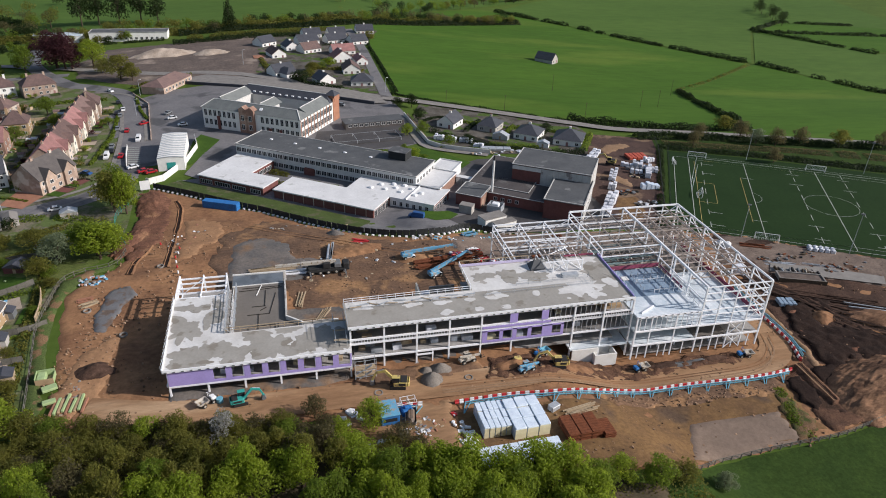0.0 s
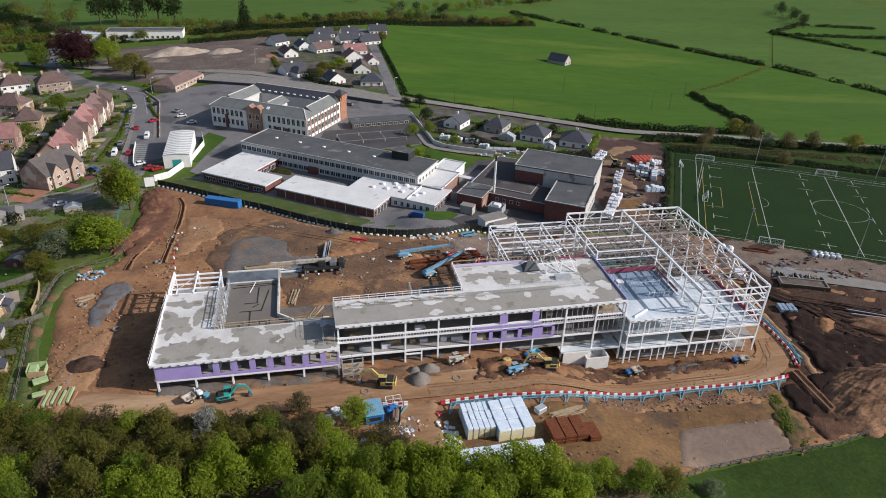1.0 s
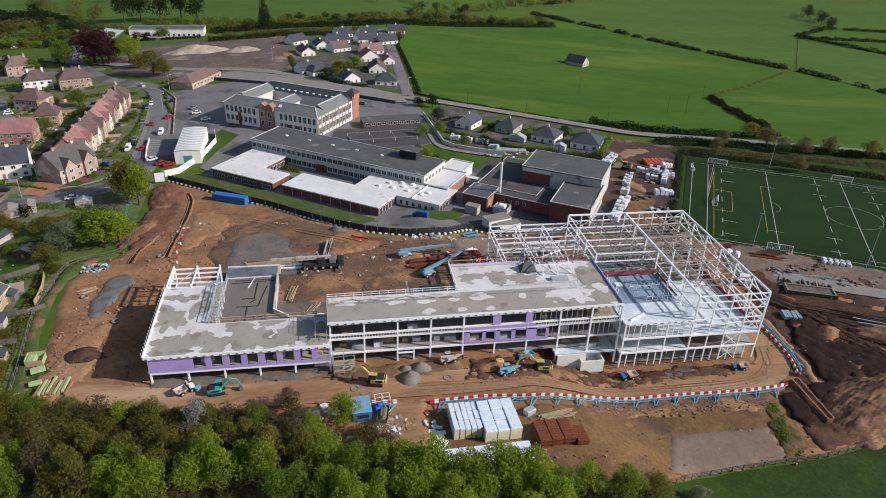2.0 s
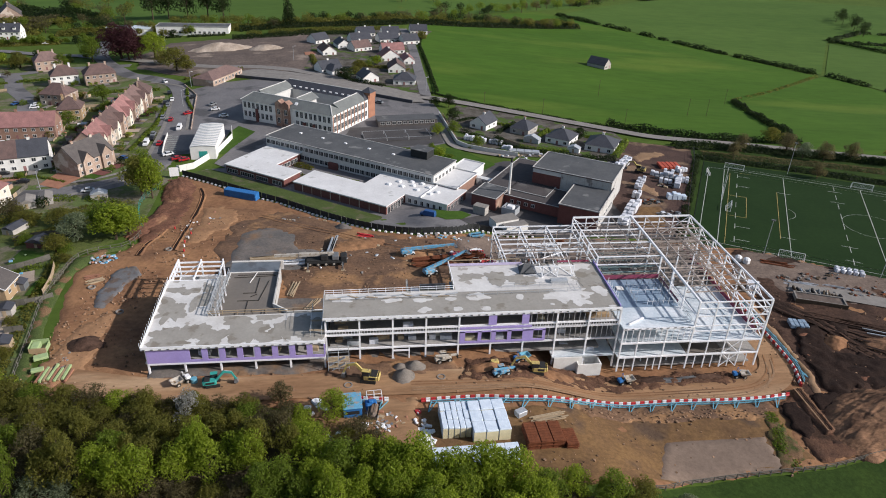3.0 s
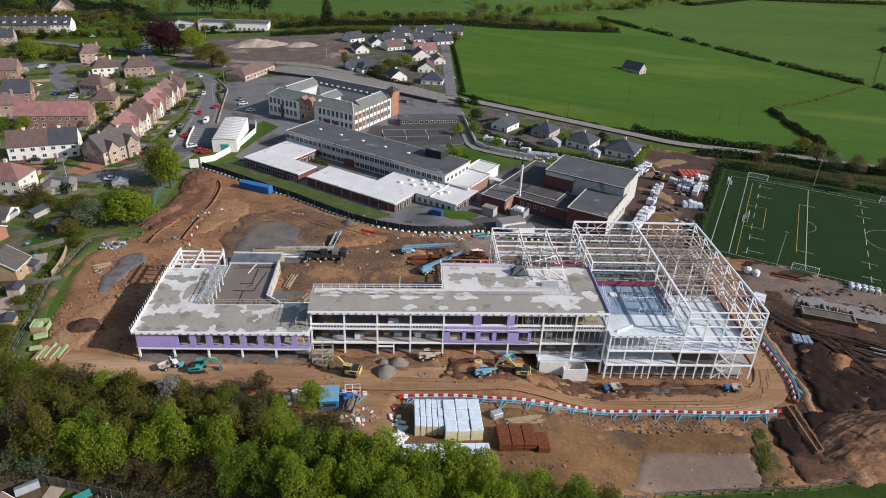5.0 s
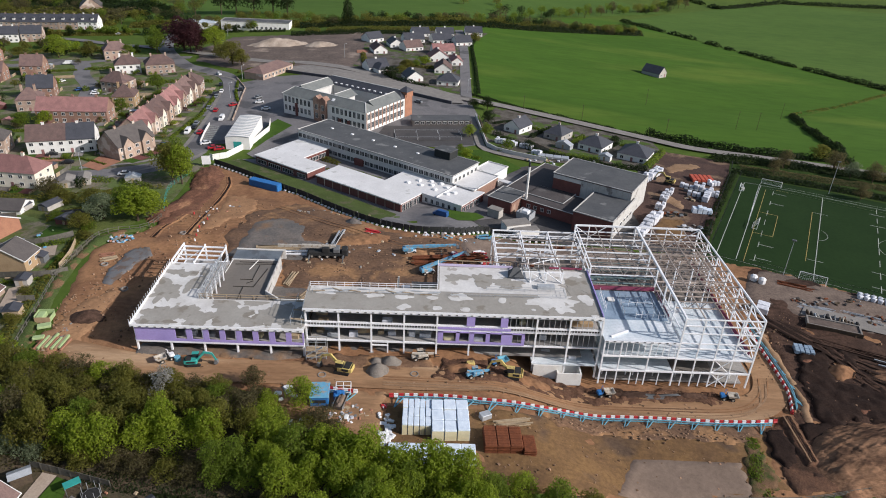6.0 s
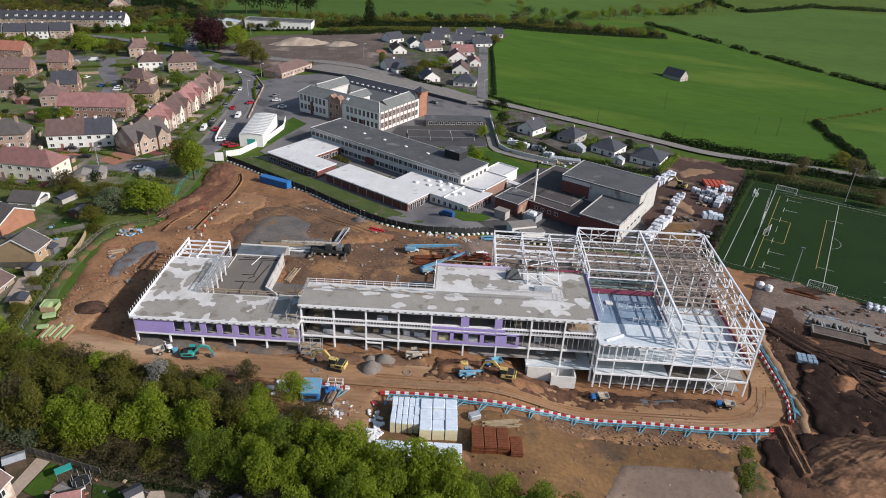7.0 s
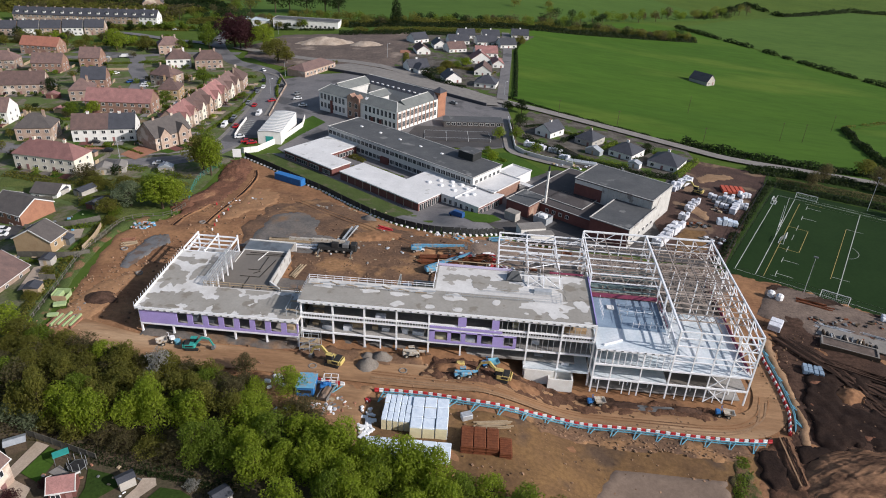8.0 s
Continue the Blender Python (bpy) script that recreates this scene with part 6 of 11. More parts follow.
annex = block("entrance_annex", "white rendered two-level annex with white flat roof", at_s(-1.2, 17), -34.5, 8.5, 10, -7.2, -2.9, RENDER_W, WHITE_ROOF)
link = block("link_corridor", "narrow flat-roofed link corridor", at_s(-0.3, 0.2), -34.5, 9.5, 16.6, -7.2, -3.0, BRICK_B, WHITE_ROOF)
canopy = thing("covered_walkway", "covered walkway with thin dark canopy", "canopy", (*at_s(8, 16), -7.2), -34.5)
part("canopy_roof", Geo().box(0, 11, 0, 2.4, 2.9, 3.1), WHITE_ROOF, canopy)
for x in (0.5, 4, 7.5, 10.5):
    part("post", Geo().tube((x, 0.2, -0.5), (x, 0.2, 2.9), 0.07, n=6), CARGREY, canopy)
box1 = block("boiler_house", "square red-brick boiler house with grey felt roof", at_s(15.9, -1.4), -34.5, 9, 10.6, -7.0, -2.5, BRICK, GREY_ROOF, 0.15)
# no real bay: paler brick skin paints the sun on this side
part("sunlit_bay", Geo().box(9.02, 9.2, 0.3, 10.2, 0, 4.0), BRICK_B, box1)
chimney = thing("boiler_chimney", "tall slim white flue stack with a dark tip", "chimney", (71.4, 204.3, -7.0))
part("stack", Geo().tube((0, 0, 0), (0, 0, 15.6), 0.42, 0.36, 12), RENDER_W, chimney)
part("tip", Geo().tube((0, 0, 15.6), (0, 0, 17.3), 0.36, 0.34, 12), FENCE_D, chimney)
mid = block("kitchen_block", "single-storey brick block with dark brown felt roof", at_s(16.5, 10.5), -34.5, 22, 30, -7.0, -3.0, BRICK, BROWN_FELT, 0.15)
mid2 = block("kitchen_block", "single-storey brick block with dark brown felt roof", at_s(25.2, 5.4), -34.5, 20.3, 14, -7.0, -3.15, BRICK, BROWN_FELT, 0.15)
for i in range(4):
    window(mid2, 3 + i * 2.6, -0.02, 1.4, 1.3, 1.3, bars=1)
hall = block("sports_hall", "tall sports hall with pale panels and grey roof", (81.8, 214.0), -32.0, 28.4, 17.8, -7.0, 2.9, BRICK, GREY_ROOF, 0.2)
part("cladding", Geo().box(10.5, 28.42, -0.14, -0.02, 2.5, 9.6), PANEL_D, hall, "weathered grey vertical cladding panels")
part("cladding", Geo().box(0, 10.5, -0.14, -0.02, 8.2, 9.6), PANEL, hall)
part("end_wall", Geo().box(28.42, 28.56, 0, 17.8, 0, 9.7), PANEL_D, hall, "pale weathered end wall")
for i in range(9):
    part("panel_joint", Geo().box(10.6 + i * 2.1, 10.72 + i * 2.1, -0.2, -0.14, 2.5, 9.6), RENDER_G, hall)
low = block("gymnasium", "lower brick gymnasium with grey felt roof", (84.9, 188.9), -32.0, 13.2, 22, -7.0, -0.15, BRICK, GREY_ROOF, 0.3)
part("end_wall", Geo().box(13.22, 13.4, 0, 22, 0, 6.7), PANEL_D, low, "pale weathered end wall")
for i in range(6):
    window(low, 13.42, 2.5 + i * 3.3, 2.2, 1.8, 1.2, 90, 1)
for at, w, d, h, mat, lab in (((63, 183.2), 8.5, 4.5, 3.0, RENDER_W, "white site cabin"), ((66, 180.5), 8, 3, 2.6, RENDER_W, "white site cabin"), ((57.6, 196.6), 4.5, 3, 2.8, RENDER_G, "grey steel store container")):
    ob = thing("site_cabin", lab + " beside the school yard", "cabin", (at[0], at[1], land(*at) + 0.1), -34.5 if mat is RENDER_G else 18)
    part("body", Geo().soft(0, w, 0, d, 0, h, 0.08), mat, ob)
    part("roof", Geo().soft(-0.1, w + 0.1, -0.1, d + 0.1, h, h + 0.15, 0.05), PAVING, ob)
gen = thing("generator_compound", "fenced grey plant compound with tank", "plant", (*at_s(27.5, -2), -6.9), -34.5)
for x0, x1, y0, y1 in ((0, 5, 0, 0.15), (0, 5, 4.2, 4.35), (0, 0.15, 0.15, 4.2), (4.85, 5, 0.15, 4.2)):
    part("screen", Geo().box(x0, x1, y0, y1, 0, 2.4), GALV, gen)
part("tank", Geo().soft(1.2, 3.8, 1, 3.2, 0, 2.8, 0.25), WHITE_P, gen)

# old two-storey school round a court
old = thing("old_school", "old stone two-storey school with green slate roofs round a court", "building", (-33.2, 304.6, -7.4), -31.5)
OW, OD, OH = 48.8, 36.0, 8.6


def ridge_roof(x0, x1, y0, y1, z, rise, along="x", hip=(0, 0), mat=None, over=0.4):
    """A pitched roof over a rectangle; hip: how far the ridge stops short at either end."""
    x0, x1, y0, y1 = x0 - over, x1 + over, y0 - over, y1 + over
    if along == "x":
        m = (y0 + y1) / 2
        v = [(x0, y0, z), (x1, y0, z), (x1, y1, z), (x0, y1, z), (x0 + hip[0], m, z + rise), (x1 - hip[1], m, z + rise)]
        f = [(0, 1, 5, 4), (2, 3, 4, 5), (1, 2, 5), (3, 0, 4), (3, 2, 1, 0)]
    else:
        m = (x0 + x1) / 2
        v = [(x0, y0, z), (x1, y0, z), (x1, y1, z), (x0, y1, z), (m, y0 + hip[0], z + rise), (m, y1 - hip[1], z + rise)]
        f = [(1, 2, 5, 4), (3, 0, 4, 5), (0, 1, 4), (2, 3, 5), (3, 2, 1, 0)]
    return Geo().add(v, f)


for x0, x1, y0, y1 in ((0, OW, 0, 9), (0, OW, 27, OD), (0, 8, 9, 27), (OW - 9, OW, 9, 27), (22, 27, 9, 20)):
    part("wall", Geo().box(x0, x1, y0, y1, -1.5, OH), PANEL if y0 > 0 else RENDER_W, old)
part("wall", Geo().box(OW, OW + 0.12, 0, OD - 6, -1, OH), RENDER_W, old, "pale sunlit side wall")
part("wall", Geo().box(OW, OW + 0.4, OD - 6, OD, -1, OH + 1.5), BRICK_O, old, "red sandstone end bay")
part("roof", ridge_roof(0, OW, 0, 9, OH, 3.0, "x", (4, 4)), GREEN_SLATE, old)
part("roof", ridge_roof(0, OW, 27, OD, OH, 3.0, "x", (4, 4)), SLATE, old)
part("roof", ridge_roof(0, 8, 8.2, 28, OH + 0.05, 2.7, "y"), GREEN_SLATE, old)
part("roof", ridge_roof(OW - 9, OW, 8.2, 28, OH + 0.05, 2.8, "y"), GREEN_SLATE, old)
part("roof", ridge_roof(21, 28, 8.2, 20, OH + 0.05, 2.2, "y"), GREEN_SLATE, old)
for x in (19.4, 23.2):
    part("projecting_bay", Geo().box(x, x + 3.6, -1.0, 0, -1, OH + 1.4), BRICK_B, old, "brown stone pavilion bay")
    part("pediment", Geo().add([(x - 0.2, -1.1, OH + 1.4), (x + 3.8, -1.1, OH + 1.4), (x + 1.8, -1.1, OH + 2.9), (x - 0.2, 2.2, OH + 1.4), (x + 3.8, 2.2, OH + 1.4), (x + 1.8, 2.2, OH + 2.9)], [(0, 1, 2), (0, 2, 5, 3), (1, 4, 5, 2), (3, 5, 4)]), BRICK_B, old)
    window(old, x + 1.8, -1.02, 1.2, 1.6, 2.4)
    window(old, x + 1.8, -1.02, 5.2, 1.6, 2.4)
for x in (7.6, 33.4, 38.6):
    part("porch", Geo().box(x, x + 1.3, -0.5, -0.02, -1, 5.4 if x < 10 else 3.2), BRICK, old, "dark maroon door recess")
for a, b in (((3.6, 4.5, OH + 3.02), (OW - 3.6, 4.5, OH + 3.02)), ((-0.4, -0.4, OH + 0.05), (3.6, 4.5, OH + 3.02)), ((OW + 0.4, -0.4, OH + 0.05), (OW - 3.6, 4.5, OH + 3.02)), ((OW - 4.5, 8, OH + 2.9), (OW - 4.5, 28, OH + 2.9)), ((4, 8, OH + 2.8), (4, 28, OH + 2.8)), ((8.5, 9.5, OH + 0.1), (8.5, 27, OH + 0.1)), ((24.5, 8.2, OH + 2.3), (24.5, 20, OH + 2.3)), ((3.6, 31.5, OH + 3.02), (OW - 3.6, 31.5, OH + 3.02))):
    part("ridge_coping", Geo().beam(a, b, 0.35, 0.22), PANEL, old)
for i in range(11):
    x = 5 + i * 3.4
    part("roof_light", Geo().soft(x, x + 1.3, 27.6, 28.5, OH + 0.75, OH + 1.1, 0.08), WHITE_P, old)
for i in range(20):
    x = 1.6 + i * 2.4
    if not (18.2 < x < 28.2):
        window(old, x, -0.02, 1.0, 1.5, 2.6, bars=1)
        window(old, x, -0.02, 5.0, 1.5, 2.8, bars=1)
for i in range(10):
    for z in (1.0, 5.0):
        window(old, OW + 0.14, 1.85 + i * 2.9, z, 2.05, 2.7, 90, 2)
    part("pilaster", Geo().box(OW + 0.12, OW + 0.34, 0.2 + i * 2.9, 0.6 + i * 2.9, 0, OH), BRICK_O, old)
for x in (20, 24, 28):
    part("roof_light", Geo().add([(x, 1.6, OH + 1.45), (x + 1.4, 1.6, OH + 1.45), (x + 1.4, 2.8, OH + 2.2), (x, 2.8, OH + 2.2), (x, 1.6, OH + 1.2), (x + 1.4, 1.6, OH + 1.2), (x + 1.4, 2.8, OH + 1.95), (x, 2.8, OH + 1.95)], [(0, 1, 2, 3), (0, 4, 5, 1), (1, 5, 6, 2), (2, 6, 7, 3), (3, 7, 4, 0)]), WHITE_P, old)
part("school_tower", Geo().box(OW - 4, OW + 0.6, OD - 5, OD + 0.3, OH, OH + 2.6), BRICK_O, old)
part("tower_roof", ridge_roof(OW - 4, OW + 0.6, OD - 5, OD + 0.3, OH + 2.6, 2.0, "x", (2.4, 2.4)), SLATE, old)

shed_roofed = block("canteen_block", "long low dark-roofed building beside the playground", (28.6, 290.4), 8, 27.5, 8, -7.6, -4.9, TILE_G, GREY_ROOF, 0)
for i in range(10):
    window(shed_roofed, 2 + i * 2.6, -0.02, 1.0, 1.9, 1.3, bars=1)
lodge = thing("brick_lodge", "single-storey brown lodge with grey-brown hipped roof", "building", (-58.6, 369.4, land(-55, 375)), 67)
part("wall", Geo().box(0, 29, 0, 13, -2, 3.4), SANDSTONE, lodge)
part("roof", ridge_roof(0, 29, 0, 13, 3.4, 2.9, "x", (6, 6)), TILE_B, lodge)
for i in range(8):
    window(lodge, 2.5 + i * 3.4, -0.02, 1.0, 1.6, 1.5, bars=1)

# white temporary hall in its fenced yard
tent = thing("temporary_hall", "white ribbed temporary hall with a curved sheet roof", "building", (-45.6, 251.0, -7.3), 3)
v, f = [], []
for j in range(15):
    for i, (x, z) in enumerate(((0, -0.5), (0, 5.0), (2.4, 5.3), (4.8, 5.45), (7.2, 5.3), (9.6, 5.0), (9.6, -0.5))):
        v.append((x, j * 2.0, z))
f = [(j * 7 + i, j * 7 + i + 1, j * 7 + i + 8, j * 7 + i + 7) for j in range(14) for i in range(6)] + [tuple(range(6, -1, -1)), tuple(range(98, 105))]
part("shell", Geo().add(v, f), RENDER_W, tent, "white sheeted shell")
for j in range(15):
    g = Geo()
    for (xa, za), (xb, zb) in zip(((0, 5.0), (2.4, 5.3), (4.8, 5.45), (7.2, 5.3)), ((2.4, 5.3), (4.8, 5.45), (7.2, 5.3), (9.6, 5.0))):
        g.beam((xa, j * 2.0, za + 0.1), (xb, j * 2.0, zb + 0.1), 0.35, 0.16)
    part("roof_rib", g, GALV, tent)
part("door", Geo().box(3.2, 6.4, -0.06, 0.0, 0, 3.2), TEAL, tent, "teal roller door")
fence_w = thing("white_hoarding", "white panelled hoarding round the temporary hall", "hoarding")
wline = [(-48.2, 238.6), (-47, 238), (-42.5, 241), (-36.4, 258), (-33.8, 276), (-36, 288)]
for a, b in zip(wline[:-1], wline[1:]):
    n = max(1, int(math.dist(a, b) / 2.5))
    for i in range(n):
        p, q = [(a[0] + (b[0] - a[0]) * k / n, a[1] + (b[1] - a[1]) * k / n) for k in (i + 0.01, i + 0.99)]
        z = land(*p) + 1.2
        part("panel", Geo().beam((*p, z), (*q, z), 0.12, 2.5), RENDER_W, fence_w)
for a, b in (((-57.9, 257), (-60.3, 270)), ((-60.3, 270), (-62.0, 282.6))):
    for i in range(5):
        p, q = [(a[0] + (b[0] - a[0]) * k / 5, a[1] + (b[1] - a[1]) * k / 5) for k in (i + 0.01, i + 0.99)]
        part("panel", Geo().beam((*p, land(*p) + 0.8), (*q, land(*q) + 0.8), 0.16, 1.3), RENDER_W, fence_w)
for k in range(10):
    y = 259 + k * 2.5
    x = -57.9 - (y - 257) * 0.18
    strip("bay_line", [(x + 0.4, y), (x + 5.2, y - 1.2)], 0.3, 0.3, LINE, "white painted parking bay line", "line", step=2.0)
sign = thing("site_sign", "blank white site signboard on posts", "sign", (-48.8, 230.8, land(-48.8, 230.8)), 12)
part("board", Geo().box(0, 3.2, 0, 0.12, 0.8, 4.2), WHITE_P, sign)
for x in (0.4, 2.8):
    part("post", Geo().box(x - 0.08, x + 0.08, 0.12, 0.26, -0.5, 4.0), TIMBER, sign)

# games court and walls by the playground
court = thing("games_court", "fenced dark games court with pale rails on tarmac", "court", (22.2, 269.6, -7.2), 7)
part("surface", Geo().box(0, 29, 0, 9.4, -0.3, 0.15), DARK_TARMAC, court)
for x in (0, 9.6, 19.2, 28.9):
    for y in (0, 9.3):
        part("post", Geo().tube((x, y, 0), (x, y, 1.5), 0.07, n=6), WHITE_P, court)
    part("cross_rail", Geo().beam((x, 0, 1.45), (x, 9.3, 1.45), 0.07), GALV, court)
for y in (0, 9.3):
    part("long_rail", Geo().beam((0, y, 1.45), (28.9, y, 1.45), 0.07), GALV, court)
lane_wall = thing("retaining_wall", "dark stone retaining wall below the lane", "wall")
for (ax, ay), (bx, by) in zip([(-58, 394), (-16, 370.5), (26, 345)], [(-16, 370.5), (26, 345), (47, 330.5)]):
    part("wall_run", Geo().beam((ax, ay, land(ax, ay) + 0.7), (bx, by, land(bx, by) + 0.7), 0.5, 1.9), SLATE, lane_wall)

# ---- houses ----
def house(at, turn, w, d, storeys, wall, roof, kind="gable", ridge="x", name="house", label="", units=1, gables=0, chimneys=2, rise=None, dormers=0, sink=0.0, group="", halves=None, barge=False, face=None):
    """A house whose front-left corner stands at that place, its front facing -y before the turn."""
    d = d + 1.6 if d > 7 and storeys > 1 else d
    far = at[1] > 270
    e = 2.75 * storeys + 0.2
    rise = rise or 0.44 * (d if ridge == "x" else w)
    c, s = math.cos(radians(turn)), math.sin(radians(turn))
    mid = (at[0] + w / 2 * c - d / 2 * s, at[1] + w / 2 * s + d / 2 * c)
    ob = thing(name, label, "house", (at[0], at[1], land(*mid) - sink + 0.1), turn, group)
    g = Geo().box(0, w, 0, d, -2.5, e)
    if kind == "gable":
        if ridge == "x":
            for x in (0.0, w - 0.25):
                g.add([(x, 0, e), (x, d, e), (x, d / 2, e + rise - 0.1), (x + 0.25, 0, e), (x + 0.25, d, e), (x + 0.25, d / 2, e + rise - 0.1)], [(0, 2, 1), (3, 4, 5), (0, 3, 5, 2), (1, 2, 5, 4)])
        else:
            for y in (0.0, d - 0.25):
                g.add([(0, y, e), (w, y, e), (w / 2, y, e + rise - 0.1), (0, y + 0.25, e), (w, y + 0.25, e), (w / 2, y + 0.25, e + rise - 0.1)], [(0, 1, 2), (3, 5, 4), (0, 2, 5, 3), (1, 4, 5, 2)])
    part("wall", g, wall, ob)

    def pitched(x0, x1, y0, y1, z, up, along):
        if kind == "hip":
            k = min(x1 - x0, y1 - y0) * 0.5
            return ridge_roof(x0, x1, y0, y1, z, up, along, (k, k))
        t, o = 0.22, 0.35
        if along == "x":
            m = (y0 + y1) / 2
            sl = up / (m - y0)
            prof = [(y0 - o, z - o * sl), (m, z + up), (y1 + o, z - o * sl), (y1 + o, z - o * sl + t), (m, z + up + t * 1.2), (y0 - o, z - o * sl + t)]
            v = [(x, y, zz) for x in (x0 - 0.2, x1 + 0.2) for y, zz in prof]
        else:
            m = (x0 + x1) / 2
            sl = up / (m - x0)
            prof = [(x0 - o, z - o * sl), (m, z + up), (x1 + o, z - o * sl), (x1 + o, z - o * sl + t), (m, z + up + t * 1.2), (x0 - o, z - o * sl + t)]
            v = [(x, y, zz) for y in (y1 + 0.2, y0 - 0.2) for x, zz in prof]
        return Geo().add(v, [(0, 6, 7, 1), (1, 7, 8, 2), (2, 8, 9, 3), (3, 9, 10, 4), (4, 10, 11, 5), (5, 11, 6, 0), (0, 1, 4, 5), (1, 2, 3, 4), (11, 10, 7, 6), (10, 9, 8, 7)])

    if halves:
        cut = w * halves[0]
        part("roof", pitched(0, cut - 0.21, 0, d, e, rise, ridge), roof, ob)
        part("roof", pitched(cut + 0.21, w, 0, d, e, rise, ridge), halves[1], ob)
        part("party_wall", Geo().box(cut, w + 0.02, -0.05, d + 0.05, -1, e - 0.3), halves[2], ob)
    else:
        part("roof", pitched(0, w, 0, d, e, rise, ridge), roof, ob)
    if barge:
        # white boards along the gable edges
        if ridge == "x":
            ends = [((x, -0.4, e - 0.1), (x, d / 2, e + rise + 0.12), (x, d + 0.4, e - 0.1)) for x in (-0.24, w + 0.24)]
        else:
            ends = [((-0.4, y, e - 0.1), (w / 2, y, e + rise + 0.12), (w + 0.4, y, e - 0.1)) for y in (-0.24, d + 0.24)]
        for p, q, r in ends:
            part("bargeboard", Geo().beam(p, q, 0.08, 0.3).beam(q, r, 0.08, 0.3), TRIM, ob)
        part("gutter", Geo().beam((-0.4, -0.4, e - 0.15), (w + 0.4, -0.4, e - 0.15), 0.14) if ridge == "x" else Geo().beam((w + 0.4, -0.3, e - 0.15), (w + 0.4, d + 0.3, e - 0.15), 0.14), TRIM, ob)
    for i in range(gables):
        x = w * (i + 0.5) / gables
        gw = min(4.6, w / gables * 0.55)
        part("front_gable", Geo().box(x - gw / 2, x + gw / 2, -0.9, 0.02, -1, e).add([(x - gw / 2, -0.9, e), (x + gw / 2, -0.9, e), (x, -0.9, e + gw * 0.62), (x - gw / 2, 0.6, e), (x + gw / 2, 0.6, e), (x, 0.6, e + gw * 0.62)], [(0, 1, 2), (0, 3, 5, 2), (1, 2, 5, 4)]), face if face and i % 2 == 0 else wall, ob)
        z, up = e, gw * 0.62
        part("gable_roof", Geo().add([(x - gw / 2 - 0.3, -1.15, z - 0.2), (x, -1.15, z + up + 0.15), (x + gw / 2 + 0.3, -1.15, z - 0.2), (x - gw / 2 - 0.3, 2.6, z - 0.2), (x, 3.4, z + up + 0.15), (x + gw / 2 + 0.3, 2.6, z - 0.2),
                                      (x - gw / 2 - 0.3, -1.15, z), (x, -1.15, z + up + 0.4), (x + gw / 2 + 0.3, -1.15, z), (x - gw / 2 - 0.3, 2.6, z), (x, 3.4, z + up + 0.4), (x + gw / 2 + 0.3, 2.6, z)],
                                     [(6, 7, 10, 9), (7, 8, 11, 10), (0, 1, 7, 6), (1, 2, 8, 7), (0, 6, 9, 3), (2, 5, 11, 8), (0, 3, 4, 1), (1, 4, 5, 2)]), roof, ob)
        for k in range(storeys):
            window(ob, x, -0.92, 0.9 + 2.7 * k, 1.6, 1.3, whole=far)
    n = max(2, int(w / 3.2))
    for k in range(storeys):
        for i in range(n):
            x = w * (i + 0.5) / n
            if gables and any(abs(x - w * (j + 0.5) / gables) < 2.4 for j in range(gables)):
                continue
            if barge and ridge == "y":
                continue
            if k == 0 and i % 3 == 1:
                door(ob, x, -0.02, 0.0, mat=(TRIM, TILE_R, CARGREY)[i % 3])
            else:
                window(ob, x, -0.02, 0.9 + 2.7 * k, 1.5, 1.35, whole=far)
        for y in () if barge and ridge == "x" else (d * 0.3, d * 0.72):
            window(ob, w + 0.02, y, 0.9 + 2.7 * k, 1.1, 1.2, 90, 1, far)
    for i in range(chimneys):
        x = w * (i + 0.5) / chimneys if ridge == "x" else w / 2
        y = d / 2 if ridge == "x" else d * (i + 0.5) / chimneys
        st = part("chimney", Geo().box(x - 0.5, x + 0.5, y - 0.35, y + 0.35, e + rise * 0.55, e + rise + 0.75).box(x - 0.58, x + 0.58, y - 0.42, y + 0.42, e + rise + 0.75, e + rise + 0.9), wall, ob)
        for q in (-0.25, 0.25) if at[1] < 330 else ():
            part("chimney_pot", Geo().tube((x + q, y, e + rise + 0.9), (x + q, y, e + rise + 1.4), 0.14, 0.11, 8), BRICK_O, st)
    for i in range(dormers):
        x = w * (i + 0.5) / dormers
        z = e + rise * 0.25
        y = d * 0.5 * 0.25
        part("dormer", Geo().box(x - 1.0, x + 1.0, y - 0.4, y + 2.2, z, z + 1.5), RENDER_W, ob, "white dormer")
        part("dormer_roof", ridge_roof(x - 1.0, x + 1.0, y - 0.4, y + 2.4, z + 1.5, 0.8, "y"), SLATE, ob)
    return ob


T = "terraced houses on the estate"
house((-80.6, 232.9), 62, 17, 10, 2, SANDSTONE, TILE_G, gables=2, label="tan stone double villa with two front gables", name="villa")
house((-117, 236.0), 17, 24, 9, 2, RENDER_W, TILE_B, label="white rendered terraced row, one half slate-roofed", halves=(0.58, SLATE, RENDER_W), group=T)
house((-121, 206.2), -5, 24.5, 8.5, 2, RENDER_C, TILE_R, "hip", label="cream rendered row with a red hipped roof", group=T)
house((-137, 279.5), 6, 30, 9, 2, BRICK_B, TILE_R, label="tan brick terraced row with a red tiled roof", group=T, chimneys=3)
for y, n, mat, lab in ((255.5, 2, TILE_R, "pinkish"), (275, 2, TILE_B, "brown"), (295, 2, TILE_R, "pinkish"), (315, 2, TILE_B, "brown")):
    house((-80.2 - (y - 255) * 0.045, y), 92, 18.2, 9.2, 2, SANDSTONE if n else RENDER_W, mat, gables=2, label=f"tan terraced pair with {lab} tiled roof and front gables", group=T, face=RENDER_C)
